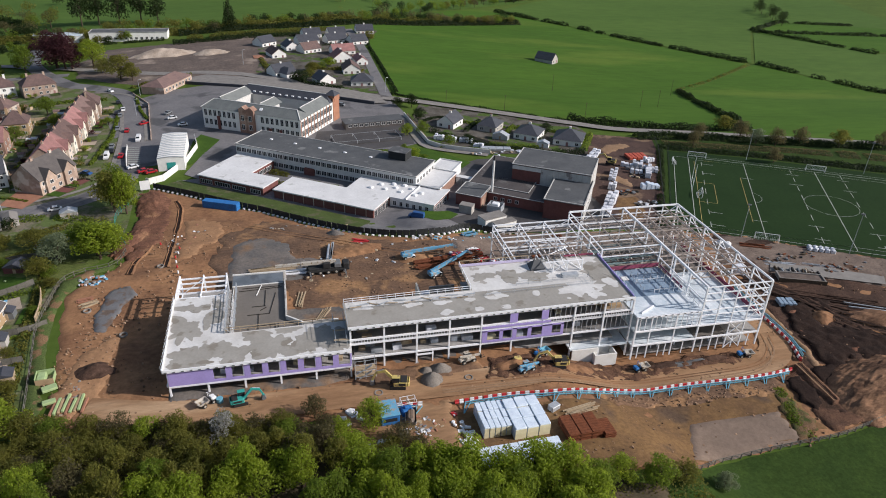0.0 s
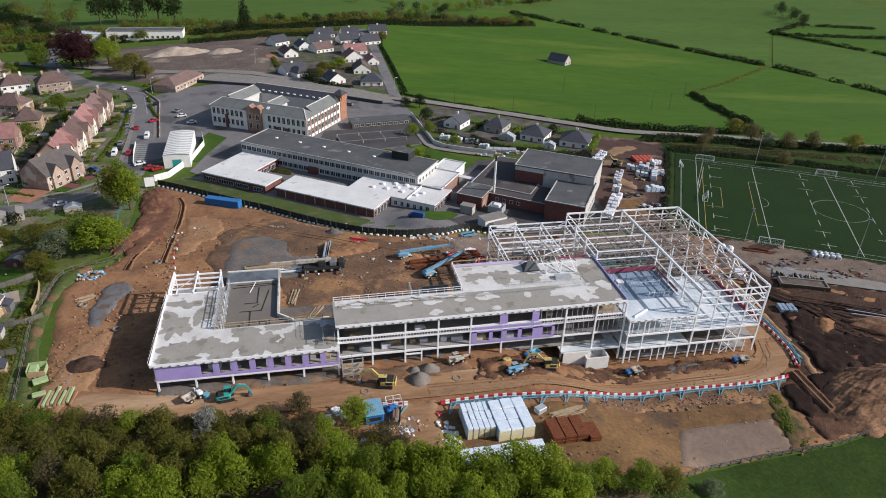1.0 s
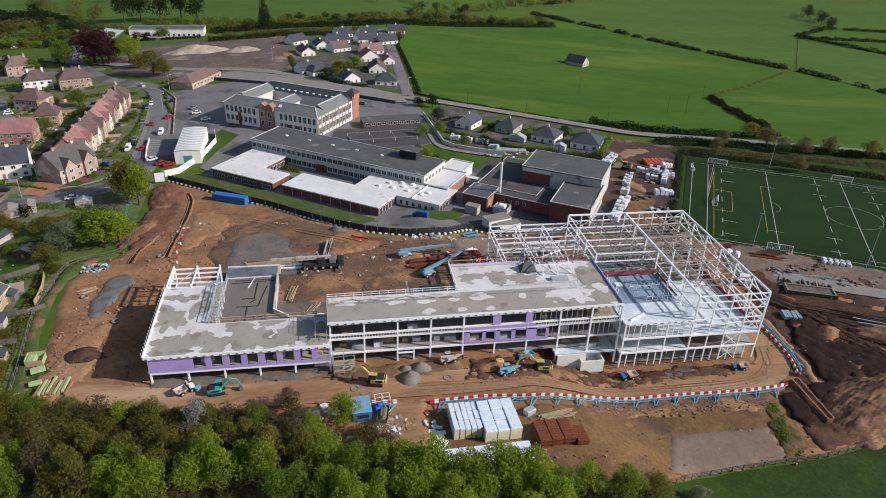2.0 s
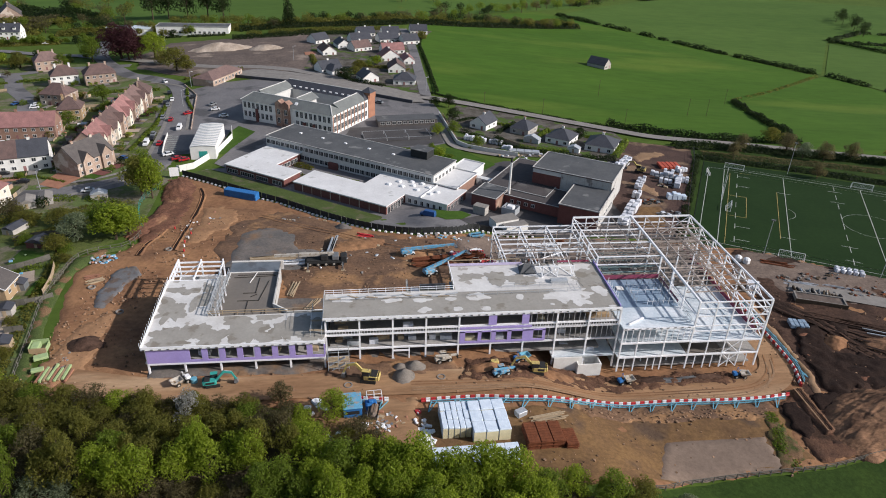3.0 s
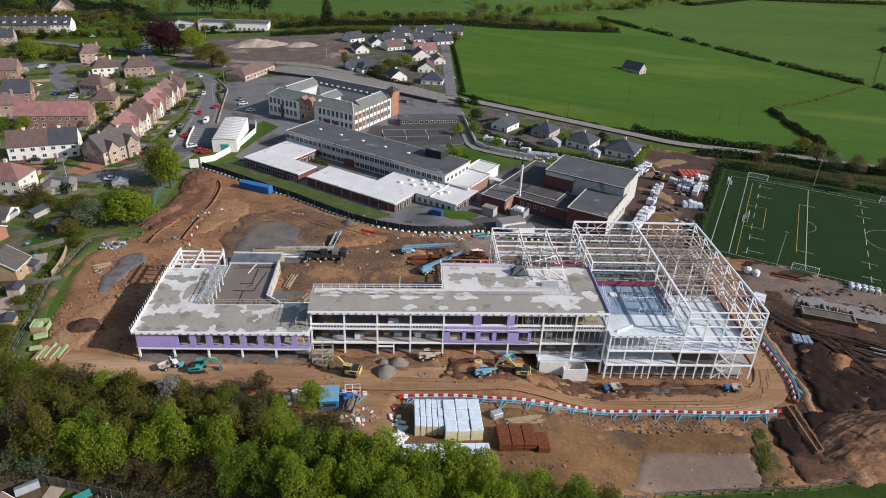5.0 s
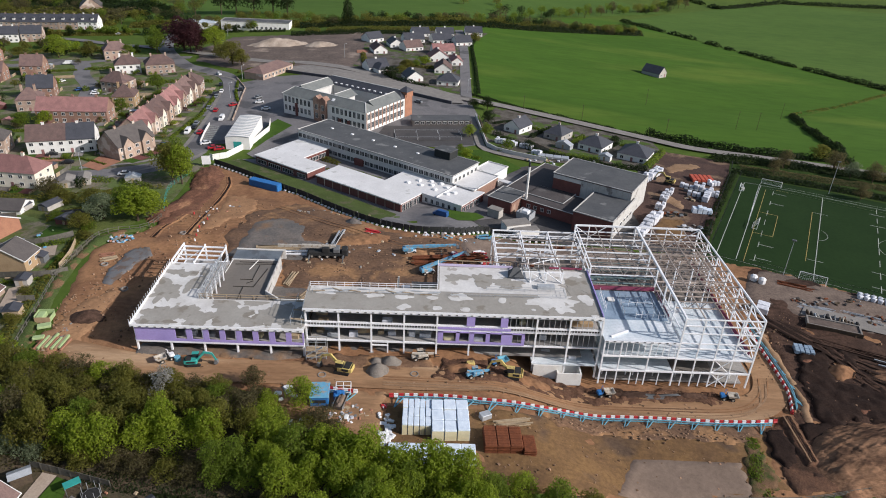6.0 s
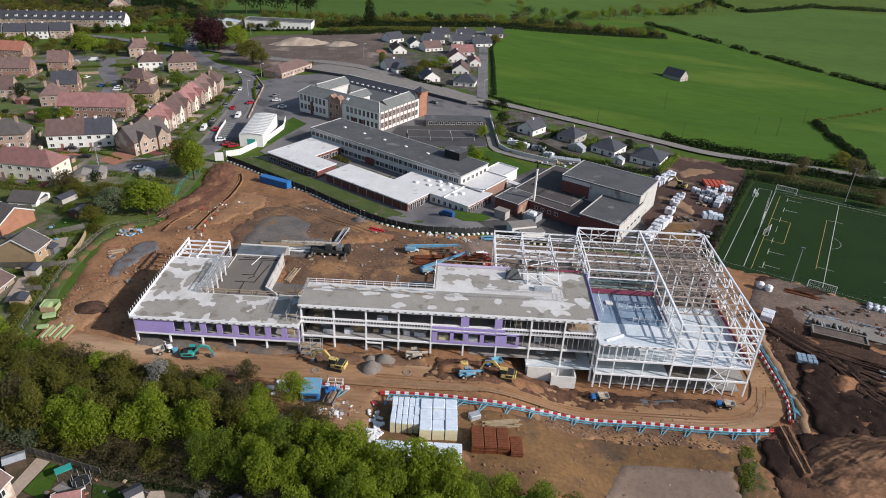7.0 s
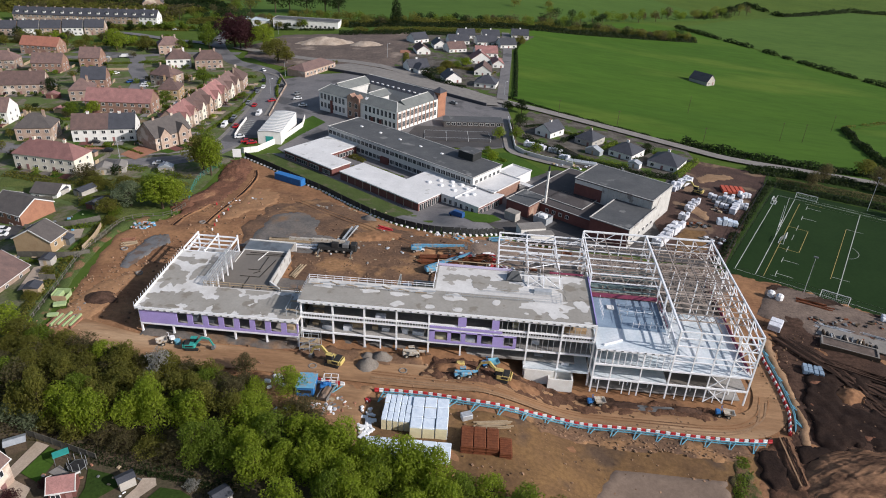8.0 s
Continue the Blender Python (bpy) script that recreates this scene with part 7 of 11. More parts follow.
house((-83, 337), 100, 13, 9, 2, SANDSTONE, TILE_B, "hip", label="tan semi-detached house with brown hipped roof", group=T)
for at, a, w, d, wall, roof, kind, lab in (
    ((-172, 424), 30, 15, 9, SANDSTONE, TILE_B, "hip", "tan semi-detached house with brown hipped roof"),
    ((-136.8, 341.6), -14, 13.5, 9, SANDSTONE, TILE_B, "hip", "tan semi-detached house with brown hipped roof"),
    ((-116, 308), 10, 10, 9, BUFF, TILE_B, "hip", "buff house with brown hipped roof"),
    ((-148, 384), 24, 14, 9, RENDER_W, TILE_B, "hip", "pale semi-detached house with brown hipped roof"),
    ((-130, 384), 26, 16, 9, SANDSTONE, TILE_B, "hip", "tan semi-detached house with brown hipped roof"),
    ((-260, 412), 1, 25, 9, BRICK_B, TILE_O, "gable", "tan row with an orange-red tiled roof"),
    ((-219, 362), 12, 17, 9, BRICK_B, TILE_B, "gable", "brown brick row with a dark tiled roof"),
    ((-202, 382), 12, 12, 10, BRICK_B, TILE_B, "gable", "brown brick house with gabled roof"),
    ((-165, 323), 18, 12, 10, BRICK_B, SLATE, "gable", "brown brick house with dark gabled roof"),
    ((-155.7, 297), 20, 11, 9, SANDSTONE, TILE_B, "hip", "tan cottage with brown hipped roof"),
    ((-200, 300), 20, 26, 10, SANDSTONE, TILE_B, "gable", "tall tan brick row with brown roof"),
    ((-138, 232), 15, 13.5, 9, SANDSTONE, TILE_G, "hip", "tan cottage pair with gabled roof"),
    ((-232, 318), 12, 18, 9, SANDSTONE, TILE_B, "hip", "tan semi-detached house with brown hipped roof"),
    ((-250, 366), 12, 16, 9, SANDSTONE, TILE_B, "hip", "tan semi-detached house with brown hipped roof"),
    ((-176, 250), 10, 20, 9, RENDER_W, TILE_B, "gable", "white rendered row with brown roof"),
    ((-240, 270), 10, 24, 9, RENDER_W, TILE_B, "gable", "white rendered row with brown roof"),
):
    house(at, a, w, d, 2, wall, roof, kind, label=lab, group=T)
for i in range(5):
    house((-312 + i * 14.2, 461 + i * 4.4), 17, 13.6, 9, 2, RENDER_W if i % 2 else SANDSTONE, SLATE, label="pale row house with slate roof", group="far row of houses")
for i in range(8):
    house((-340 + i * 14.4, 521 + i * 1.2), 5, 14.3, 9.5, 2, RENDER_W if i == 7 else SANDSTONE, SLATE, label="slate-roofed row house with white dormers", dormers=2, group="far row of houses")
house((-99, 163.3), -17.7, 13, 10, 2, BRICK_O, TILE_G, label="orange brick house with white gable trim and grey roof", chimneys=0, rise=3.2, sink=1.5, barge=True)
house((-75.5, 141.2), -2, 10.6, 6.9, 2, BUFF, TILE_G, ridge="y", label="buff brick gabled house with grey tiled roof", chimneys=0, rise=3.0, sink=1.5, barge=True)
house((-79.5, 120.5), -3, 13.5, 12, 1, SANDSTONE, TILE_B, ridge="y", label="low house with red-brown roof and white fascia", chimneys=0, rise=3.4, sink=0.5, barge=True)
house((-26.0, 57.5), 84, 9.0, 6.8, 2, SANDSTONE, TILE_B, label="tan rendered house with brown roof", chimneys=0, sink=0.6, barge=True)
house((-16.8, 63.2), 20, 4.0, 3.4, 1, BRICK, TILE_R, ridge="x", label="small brick garden room with red-brown roof", chimneys=0, sink=0.9, barge=True)
house((-99, 182), 0, 9, 8, 1, RENDER_W, TILE_G, label="low pale outbuilding with grey roof", chimneys=0, rise=2.0, sink=1.0)
B = "bungalows on the lane"
house((70.8, 291.5), -38, 8.5, 11, 1, RENDER_W, SLATE, ridge="y", label="white bungalow with dark slate roof", group=B, rise=3.2, chimneys=1)
house((88.5, 285), -37, 9, 11, 1, RENDER_G, SLATE, "hip", label="grey bungalow with slate hipped roof", group=B, rise=3.2, chimneys=1)
house((101.8, 271.6), -36, 11, 12, 1, RENDER_W, SLATE, "hip", label="white bungalow with slate hipped roof", group=B, rise=3.3, chimneys=1)
house((116.6, 261.2), -30, 12.5, 12.5, 1, RENDER_W, SLATE, "hip", label="white-walled bungalow with blue-grey slate hipped roof", group=B, rise=3.6, chimneys=1)
W = "white houses by the field"
for at, a, w, d, st, roof, kind, rd in (((-2.7, 440), 18, 9, 12, 1, TILE_B, "gable", "y"), ((6.5, 462), 18, 9, 10, 1, SLATE, "gable", "y"), ((15.4, 480), 19, 15, 9, 1, SLATE, "gable", "x"), ((35.5, 483), 19, 15, 9, 1, SLATE, "gable", "x"), ((59.7, 522), 4, 13, 9, 1, SLATE, "gable", "x"),
                                        ((36, 446), 12, 15, 9, 1, TILE_R, "gable", "x"), ((34, 424), 12, 13, 9, 1, TILE_R, "gable", "y"), ((37.5, 394), 0, 10, 12, 1, TILE_B, "gable", "y"), ((39, 366.5), -8, 12, 9, 1, SLATE, "hip", "x"), ((22.5, 370), 22, 9.5, 9, 1, SLATE, "gable", "y"), ((-1, 391), 30, 13, 9, 1, SLATE, "gable", "x"), ((38, 508), 10, 13, 9, 1, SLATE, "gable", "x"), ((17.8, 452), 30, 13, 9, 1, TILE_B, "gable", "x"), ((-9, 476), 40, 12, 9, 1, SLATE, "gable", "x"), ((5, 386), 33, 8, 10, 1, SLATE, "hip", "y"), ((52, 478), 20, 12, 9, 1, SLATE, "gable", "x"), ((20, 505), 14, 13, 9, 1, SLATE, "gable", "x"), ((48, 416), 8, 7, 11, 1, TILE_R, "gable", "y")):
    house(at, a, w, d + 1.5, st, RENDER_W, roof, kind, rd, label="white rendered house with pitched roof", group=W, chimneys=int(w) % 2, rise=(d + 1.5 if rd == "x" else w) * 0.34)
house((191, 452), 42, 9, 14, 1, RENDER_G, SLATE, ridge="y", name="stone_barn", label="lone stone field barn with slate roof", chimneys=0)
far1 = block("depot_building", "long white flat-roofed building", (-128.5, 528.5), 1, 52, 13, land(-100, 530), land(-100, 530) + 6, RENDER_W, GREY_ROOF, 0.2)
for i in range(14):
    window(far1, 3 + i * 3.5, -0.02, 1.2, 1.8, 1.6)
block("depot_building", "white gabled store with pale blue roof", (-148, 534), 5, 13, 14, land(-140, 540), land(-140, 540) + 5, RENDER_W, DECK, 0)
block("depot_building", "low grey store with pale roof", (-170, 545), 8, 18, 10, land(-160, 545), land(-160, 545) + 4, RENDER_G, DECK, 0)
house((-262, 582), 24, 17, 22, 3, SANDSTONE, TILE_G, ridge="y", label="old tan stone house among trees", name="stone_house")


# ---- plots round the estate houses ----
def plots():
    """Lawns, paving, fences and sheds before and behind each house of the estate."""
    r = random.Random(91)
    shrubs = []
    homes = [o for o in bpy.data.objects if o.parent is None and o.name.split(".")[0] in ("house", "villa") and o.location.x < -66 and 195 < o.location.y < 440]
    for o in homes:
        c, q = math.cos(o.rotation_euler.z), math.sin(o.rotation_euler.z)
        wall = [k for k in o.children if k.name.split(".")[0] == "wall"][0]
        w, d = max(v.co.x for v in wall.data.vertices), max(v.co.y for v in wall.data.vertices)
        at = lambda x, y: (o.location.x + x * c - y * q, o.location.y + x * q + y * c)
        n = max(1, round(w / 8))
        for k in range(n):
            x0, x1 = w * k / n + 0.4, w * (k + 1) / n - 0.4
            cut = x0 + (x1 - x0) * r.uniform(0.35, 0.6)
            deep = r.uniform(4.5, 6.5)
            mats = r.choice([(WORN_LAWN, PAVING), (LAWN, BRICK), (PAVING, WORN_LAWN), (ROUGH_GRASS, PATIO), (WORN_LAWN, GRAVEL)])
            for xa, xb, mat in ((x0, cut - 0.1, mats[0]), (cut + 0.1, x1, mats[1])):
                word = "mown front lawn" if mat in (LAWN, WORN_LAWN, ROUGH_GRASS) else "paved front drive"
                sheet("front_plot", [at(xa, -0.6), at(xb, -0.6), at(xb, -deep), at(xa, -deep)], 0.36, 2.5, mat, word + " before a house", "plot")
            back = r.uniform(8, 11)
            sheet("back_plot", [at(x0, d + 2.8), at(x1, d + 2.8), at(x1, d + back), at(x0, d + back)], 0.34, 2.5, r.choice([WORN_LAWN, LAWN, ROUGH_GRASS, PAVING, WORN_LAWN, GRAVEL]), "back garden behind a house", "plot")
            sheet("back_plot", [at(x0, d + 0.5), at(x1, d + 0.5), at(x1, d + 2.7), at(x0, d + 2.7)], 0.34, 2.5, r.choice([PAVING, PATIO]), "paved strip behind a house", "plot")
            for x, y0, y1, h in ((x1 + 0.4, d + 0.6, d + back, 1.5), (x1 + 0.4, -deep, -0.8, 0.7)):
                ob = thing("garden_fence", "low boarded fence between gardens", "fence", group="fences between gardens")
                a, b = at(x, y0), at(x, y1)
                m = max(1, round(abs(y1 - y0) / 2.4))
                for i in range(m):
                    (px, py), (sx, sy) = [(a[0] + (b[0] - a[0]) * t / m, a[1] + (b[1] - a[1]) * t / m) for t in (i + 0.02, i + 0.98)]
                    part("board", Geo().beam((px, py, land(px, py) + h / 2 + 0.1), (sx, sy, land(sx, sy) + h / 2 + 0.1), 0.09, h), TIMBER if r.random() < 0.6 else WOODGREY, ob)
            if r.random() < 0.7:
                shed(at(x0 + r.uniform(0, 3), d + back - 3.2), math.degrees(o.rotation_euler.z), r.uniform(2, 3), r.uniform(1.8, 2.6), 2.0, r.choice([TIMBER, WOODGREY, RENDER_G, BRICK_B]), r.choice([SLATE, GALV, TILE_B, TILE_R]), "small garden shed with pitched roof")
            for _ in range(r.randint(1, 3)):
                x, y = at(r.uniform(x0, x1), r.choice([r.uniform(-deep, -1.6), r.uniform(d + 3, d + back)]))
                shrubs.append((x, y, r.uniform(1.4, 3.6), r.uniform(0.9, 2.0), r.choice(["green", "olive", "dark", "spring", "green", "purple"])))
    far_trees("garden_shrubs", "mixed shrubs in the gardens of the estate", shrubs, 12, 190, 0.26)


# ---- cars ----
CAR = {}


def car(at, turn, colour, label, kind="car", lift=0.22):
    key = (colour.name, kind)
    if key not in CAR:
        ob = thing(kind, label, kind, (0, 0, -500))
        L, H = (4.3, 1.0) if kind == "car" else (5.2, 1.3)
        prof = [(-L / 2, 0.35), (-L / 2, 0.75), (-L / 2 + 0.25, 0.95), (-L / 2 + 1.0, 1.0), (L / 2 - 0.6, 0.98), (L / 2, 0.8), (L / 2, 0.35)]
        roofp = [(-L / 2 + 0.95, 1.0), (-L / 2 + 1.55, 1.46), (L / 2 - 1.3, 1.46), (L / 2 - 0.55, 0.98)]
        if kind == "van":
            prof = [(-L / 2, 0.35), (-L / 2, 1.0), (-L / 2 + 0.9, 1.15), (L / 2, 1.15), (L / 2, 0.35)]
            roofp = [(-L / 2 + 0.85, 1.15), (-L / 2 + 1.5, 2.05), (L / 2 - 0.1, 2.05), (L / 2, 1.15)]
        for nm, pr, hw, mat in (("body", prof, 0.88, colour), ("cabin", roofp, 0.78, GLASS if kind == "car" else colour)):
            n = len(pr)
            g = Geo().add([(x, -hw, z) for x, z in pr] + [(x, hw, z) for x, z in pr], [tuple(range(n)), tuple(range(2 * n - 1, n - 1, -1))] + [(i, n + i, n + (i + 1) % n, (i + 1) % n) for i in range(n)])
            part(nm, g, mat, ob)
        (xa, za), (xb, zb) = roofp[1], roofp[2]
        part("roof", Geo().soft(xa - 0.05, xb + 0.05, -0.76, 0.76, za - 0.02, za + 0.06, 0.05), colour, ob)
        part("windscreen", Geo().add([(roofp[0][0] + 0.05, -0.7, roofp[0][1] + 0.06), (roofp[0][0] + 0.05, 0.7, roofp[0][1] + 0.06), (xa - 0.08, 0.68, za - 0.08), (xa - 0.08, -0.68, za - 0.08)], [(0, 1, 2, 3)]), GLASS, ob)
        for x in (-L / 2 + 0.8, L / 2 - 0.8):
            for y in (-0.86, 0.86):
                w = part("wheel", Geo().tube((x, y - 0.1, 0.32), (x, y + 0.1, 0.32), 0.32, n=12), BLACK, ob)
        CAR[key] = ob
        ob.matrix_world = pose(at[0], at[1], land(*at) + lift, 0, 0, turn)
        return tagged(ob, label, kind, "parked cars")
    return tagged(copy_thing(CAR[key], pose(at[0], at[1], land(*at) + lift, 0, 0, turn)), label)


CW, CR, CG, CB, CK = (material(n, c, None, 2, 0.3, 0.04) for n, c in (("car_white", (0.75, 0.75, 0.75)), ("car_red", (0.4, 0.02, 0.025)), ("car_grey", (0.2, 0.21, 0.22)), ("car_blue", (0.03, 0.09, 0.25)), ("car_black", (0.02, 0.02, 0.023))))
for x, y, a, c, kind in ((-88, 384, 130, CW, "car"), (-79, 357, 105, CK, "car"), (-74, 342, 100, CW, "car"), (-73.5, 331, 98, CG, "car"), (-70.5, 309, 95, CG, "car"), (-66, 305, 95, CR, "car"), (-60.5, 315, 40, CR, "car"), (-49, 321, 20, CW, "car"), (-43, 309, 15, CW, "car"), (-68, 283, 93, CG, "car"), (-67, 277, 93, CK, "car"), (-67.5, 270, 93, CW, "van"),
                         (-62.2, 270, 90, CR, "car"), (-55.5, 256, 30, CW, "car"), (-51, 251, 30, CR, "car"), (-48, 249.5, 30, CR, "car"), (-73.5, 219.5, 15, CW, "car"), (-71, 252, 150, CB, "car"), (-137.5, 335, 20, CW, "car"), (-139.2, 340, 30, CW, "car"), (-190, 412, 20, CW, "van"), (-150, 344, 60, CB, "car"), (-170, 365, 60, CW, "car"), (-125, 274, 0, CW, "car"), (-5, 309, -30, CG, "car"), (-200, 509, 10, CW, "car"),
                         (-59, 291, 92, CW, "van"), (-108, 236, 20, CK, "car"), (-98, 228, 15, CK, "car"), (-91, 156.4, 10, CW, "car"), (-89.5, 153.4, 10, CW, "car"), (41.9, 191.4, -30, CB, "van"), (-20, 330, -30, CW, "car"), (-65, 346, 100, CK, "car"), (-76, 336, 100, CK, "car"), (-52, 330, 60, CG, "car"), (6, 340, -30, CK, "car"), (30, 330, -30, CG, "car")):
    car((x, y), a, c, {CW: "white", CR: "red", CG: "grey", CB: "dark blue", CK: "black"}[c] + (" car" if kind == "car" else " van") + " parked on tarmac", kind)

# ---- trees and hedges ----
def leaf_cloud(rng, blobs, count, size):
    """Leaf clumps strewn over the skins of some blobs (centre, radii)."""
    v, f = [], []
    total = sum(b[1] * b[1] for b in blobs)
    for (cx, cy, cz), r, sq in blobs:
        for _ in range(int(count * r * r / total)):
            a, u = rng.uniform(0, 2 * math.pi), rng.uniform(-0.75, 1)
            k = math.sqrt(max(0, 1 - u * u))
            d = Vector((k * math.cos(a), k * math.sin(a), u))
            rr = r * (0.62 + 0.46 * rng.random() ** 0.6)
            p = Vector((cx, cy, cz)) + Vector((d.x * rr, d.y * rr, d.z * rr * sq))
            nrm = (d + Vector((rng.uniform(-1, 1), rng.uniform(-1, 1), rng.uniform(-0.6, 1))) * 1.0).normalized()
            t1 = nrm.orthogonal().normalized()
            t1 = (t1 * math.cos(a * 3) + nrm.cross(t1) * math.sin(a * 3)).normalized()
            t2 = nrm.cross(t1)
            s = size * rng.uniform(0.6, 1.35)
            n = len(v)
            v += [tuple(p - t1 * s), tuple(p - t2 * s * 0.42 + nrm * s * 0.2), tuple(p + t1 * s), tuple(p + t2 * s * 0.42 + nrm * s * 0.1)]
            f.append((n, n + 1, n + 2, n + 3))
    return Geo().add(v, f)


def make_tree(seed, high, wide, leaf, count, size, name="tree", label="", sparse=False, cone=False):
    rng = random.Random(seed)
    ob = thing(name, label, "tree", (0, 0, -400))
    trunk = Geo()
    top = high * (0.92 if cone else 0.55)
    trunk.tube((0, 0, -1), (0.1, 0.05, top * 0.6), 0.028 * high, 0.018 * high, 8)
    trunk.tube((0.1, 0.05, top * 0.6), (0.2, -0.1, top), 0.018 * high, 0.008 * high, 7)
    blobs = []
    if cone:
        for i in range(9):
            z = high * (0.18 + 0.8 * i / 9)
            r = wide * (1 - i / 9.5) * rng.uniform(0.85, 1.1)
            for _ in range(3):
                blobs.append(((rng.uniform(-0.3, 0.3) * r, rng.uniform(-0.3, 0.3) * r, z), r * 0.8, 0.6))
    else:
        n = 24
        for i in range(n):
            a, u = i * 2.4 + rng.uniform(-0.4, 0.4), (i + 0.5) / n
            rad = wide * 0.8 * math.sin(math.pi * (0.2 + 0.72 * u)) * rng.uniform(0.55, 1.15)
            z = high * (0.3 + 0.58 * u) + rng.uniform(-0.09, 0.09) * high
            c = (rad * math.cos(a), rad * math.sin(a), z)
            blobs.append((c, wide * rng.uniform(0.2, 0.38), rng.uniform(0.8, 1.25)))
            trunk.tube((0.1, 0.05, high * rng.uniform(0.22, 0.45)), (c[0] * 0.85, c[1] * 0.85, c[2]), 0.008 * high, 0.003 * high, 5)
        blobs.append(((rng.uniform(-0.6, 0.6), rng.uniform(-0.6, 0.6), high * 0.8), wide * 0.42, 1.0))
        blobs.append(((0, 0, high * 0.5), wide * 0.5, 0.9))
    if sparse:
        for _ in range(40):
            b = rng.choice(blobs)
            e = [b[0][k] + rng.uniform(-1, 1) * b[1] for k in range(3)]
            trunk.tube(tuple(0.6 * q for q in b[0][:2]) + (b[0][2] * 0.8,), e, 0.05, 0.015, 4)
    part("trunk", trunk, BARK, ob)
    part("crown", leaf_cloud(rng, blobs, count, size), LEAF[leaf], ob)
    return ob


WORDS = {"spring": "bright spring-green", "green": "green", "olive": "olive-green", "bare": "brownish budding", "pale": "pale silvery", "purple": "dark purple", "dark": "dark green", "blossom": "white-blossomed"}
PROTO = {}


def tree(x, y, high, wide, leaf, fine=True, rng=random.Random(5), cone=False, group="", base=None):
    variants = 3 if fine else 2
    key = (leaf, fine, cone, rng.randrange(variants))
    z = land(x, y) - 0.2 if base is None else base
    scale = Matrix.Diagonal((wide / 5.0, wide / 5.0, high / 12.0, 1))
    m = pose(x, y, z, 0, 0, rng.uniform(0, 360)) @ scale
    if key not in PROTO:
        PROTO[key] = make_tree(len(PROTO) * 7 + 3, 12.0, 5.0, leaf, (2400 if fine else 900) * (0.75 if leaf in ("bare", "blossom") else 1), 0.34 if fine else 0.48, "tree" if not cone else "conifer", WORDS[leaf] + (" broadleaf tree" if not cone else " conifer") + " with an uneven crown", leaf in ("bare", "blossom"), cone)
        PROTO[key].matrix_world = m
        return tagged(PROTO[key], group=group)
    src = PROTO[key]
    ob = copy_thing(src, m @ Matrix.Diagonal((1 / src.scale.x, 1 / src.scale.y, 1 / src.scale.z, 1)))
    return tagged(ob, group=group or "trees")


def hedge(name, line, wide, high, leaf, density=14, size=0.35, label="", gaps=0.0, seed=1, lift=0.0):
    """A run of leaf clumps along a line, one object."""
    rng = random.Random(seed)
    v, f = [], []
    for (ax, ay), (bx, by) in zip(line[:-1], line[1:]):
        length = math.dist((ax, ay), (bx, by))
        nx, ny = -(by - ay) / length, (bx - ax) / length
        for _ in range(int(length * density)):
            t = rng.random()
            x, y = ax + (bx - ax) * t, ay + (by - ay) * t
            w = ripple(x, y, high * 2.2 + 2, seed)
            if w < -0.55 + gaps:
                continue
            h = high * (0.75 + 0.5 * w)
            a = rng.uniform(0, math.pi)
            off = math.cos(a) * wide / 2 * rng.uniform(0.7, 1.05)
            x, y = x + nx * off + rng.uniform(-0.2, 0.2), y + ny * off + rng.uniform(-0.2, 0.2)
            p = Vector((x, y, land(x, y) + lift + h * (math.sin(a) * rng.uniform(0.55, 1.08))))
            d = Vector((nx * math.cos(a), ny * math.cos(a), math.sin(a) + 0.2)) + Vector((rng.uniform(-1, 1), rng.uniform(-1, 1), rng.uniform(-1, 1))) * 0.7
            d.normalize()
            t1 = d.orthogonal().normalized()
            t1 = (t1 * math.cos(a * 5) + d.cross(t1) * math.sin(a * 5)).normalized()
            t2 = d.cross(t1)
            s = size * rng.uniform(0.6, 1.4)
            n = len(v)
            v += [tuple(p - t1 * s), tuple(p - t2 * s * 0.6 + d * s * 0.2), tuple(p + t1 * s), tuple(p + t2 * s * 0.6)]
            f.append((n, n + 1, n + 2, n + 3))
    return single(name, Geo().add(v, f), LEAF[leaf], label or WORDS[leaf] + " clipped hedge along the boundary", "hedge", kind="stuff")


rng = random.Random(11)
# the wood in front
for j in range(9):
    for i in range(27):
        x, y = -64 + i * 4.4 + rng.uniform(-1.6, 1.6), 62 + j * 4.5 + rng.uniform(-1.6, 1.6)
        north = 94.5 + 6.5 * min(1.0, max(0.0, (8 - x) / 40)) - 14 * sst(3, 15, x) - 5 * sst(30, 38, x)
        if x < -44:
            north = 103
        if y > north or x > 50 - (84 - y) * 0.05 or (y < 77.6 - sst(-8, 8, x) * 4.5 - sst(13, 20, x) * 10 and x < 22):
            continue
        edge = (y - 78) / 20
        if rng.random() < 0.1:
            continue
        leaf = rng.choice(["bare", "olive", "olive", "olive", "green", "olive"]) if edge > 0.3 and x < 14 or (x < -12 and rng.random() < 0.5) else rng.choice(["spring", "green", "green", "spring", "green", "olive"])
        if (y < 84 or x > 6) and x > -34 and rng.random() < (0.85 if x > 8 else 0.2):
            leaf = "spring"
        if -38 < x < -30 and 88 < y < 97:
            leaf = "blossom" if rng.random() < 0.1 else leaf
        tree(x, y, rng.uniform(7, 9.5) if x > 2 else rng.uniform(8.5, 12) if edge < 0.45 else rng.uniform(6, 8) if y < 93 else rng.uniform(4, 6), rng.uniform(2.9, 4.6) if x > 8 else rng.uniform(2.5, 4.1), leaf, group="trees of the wood")
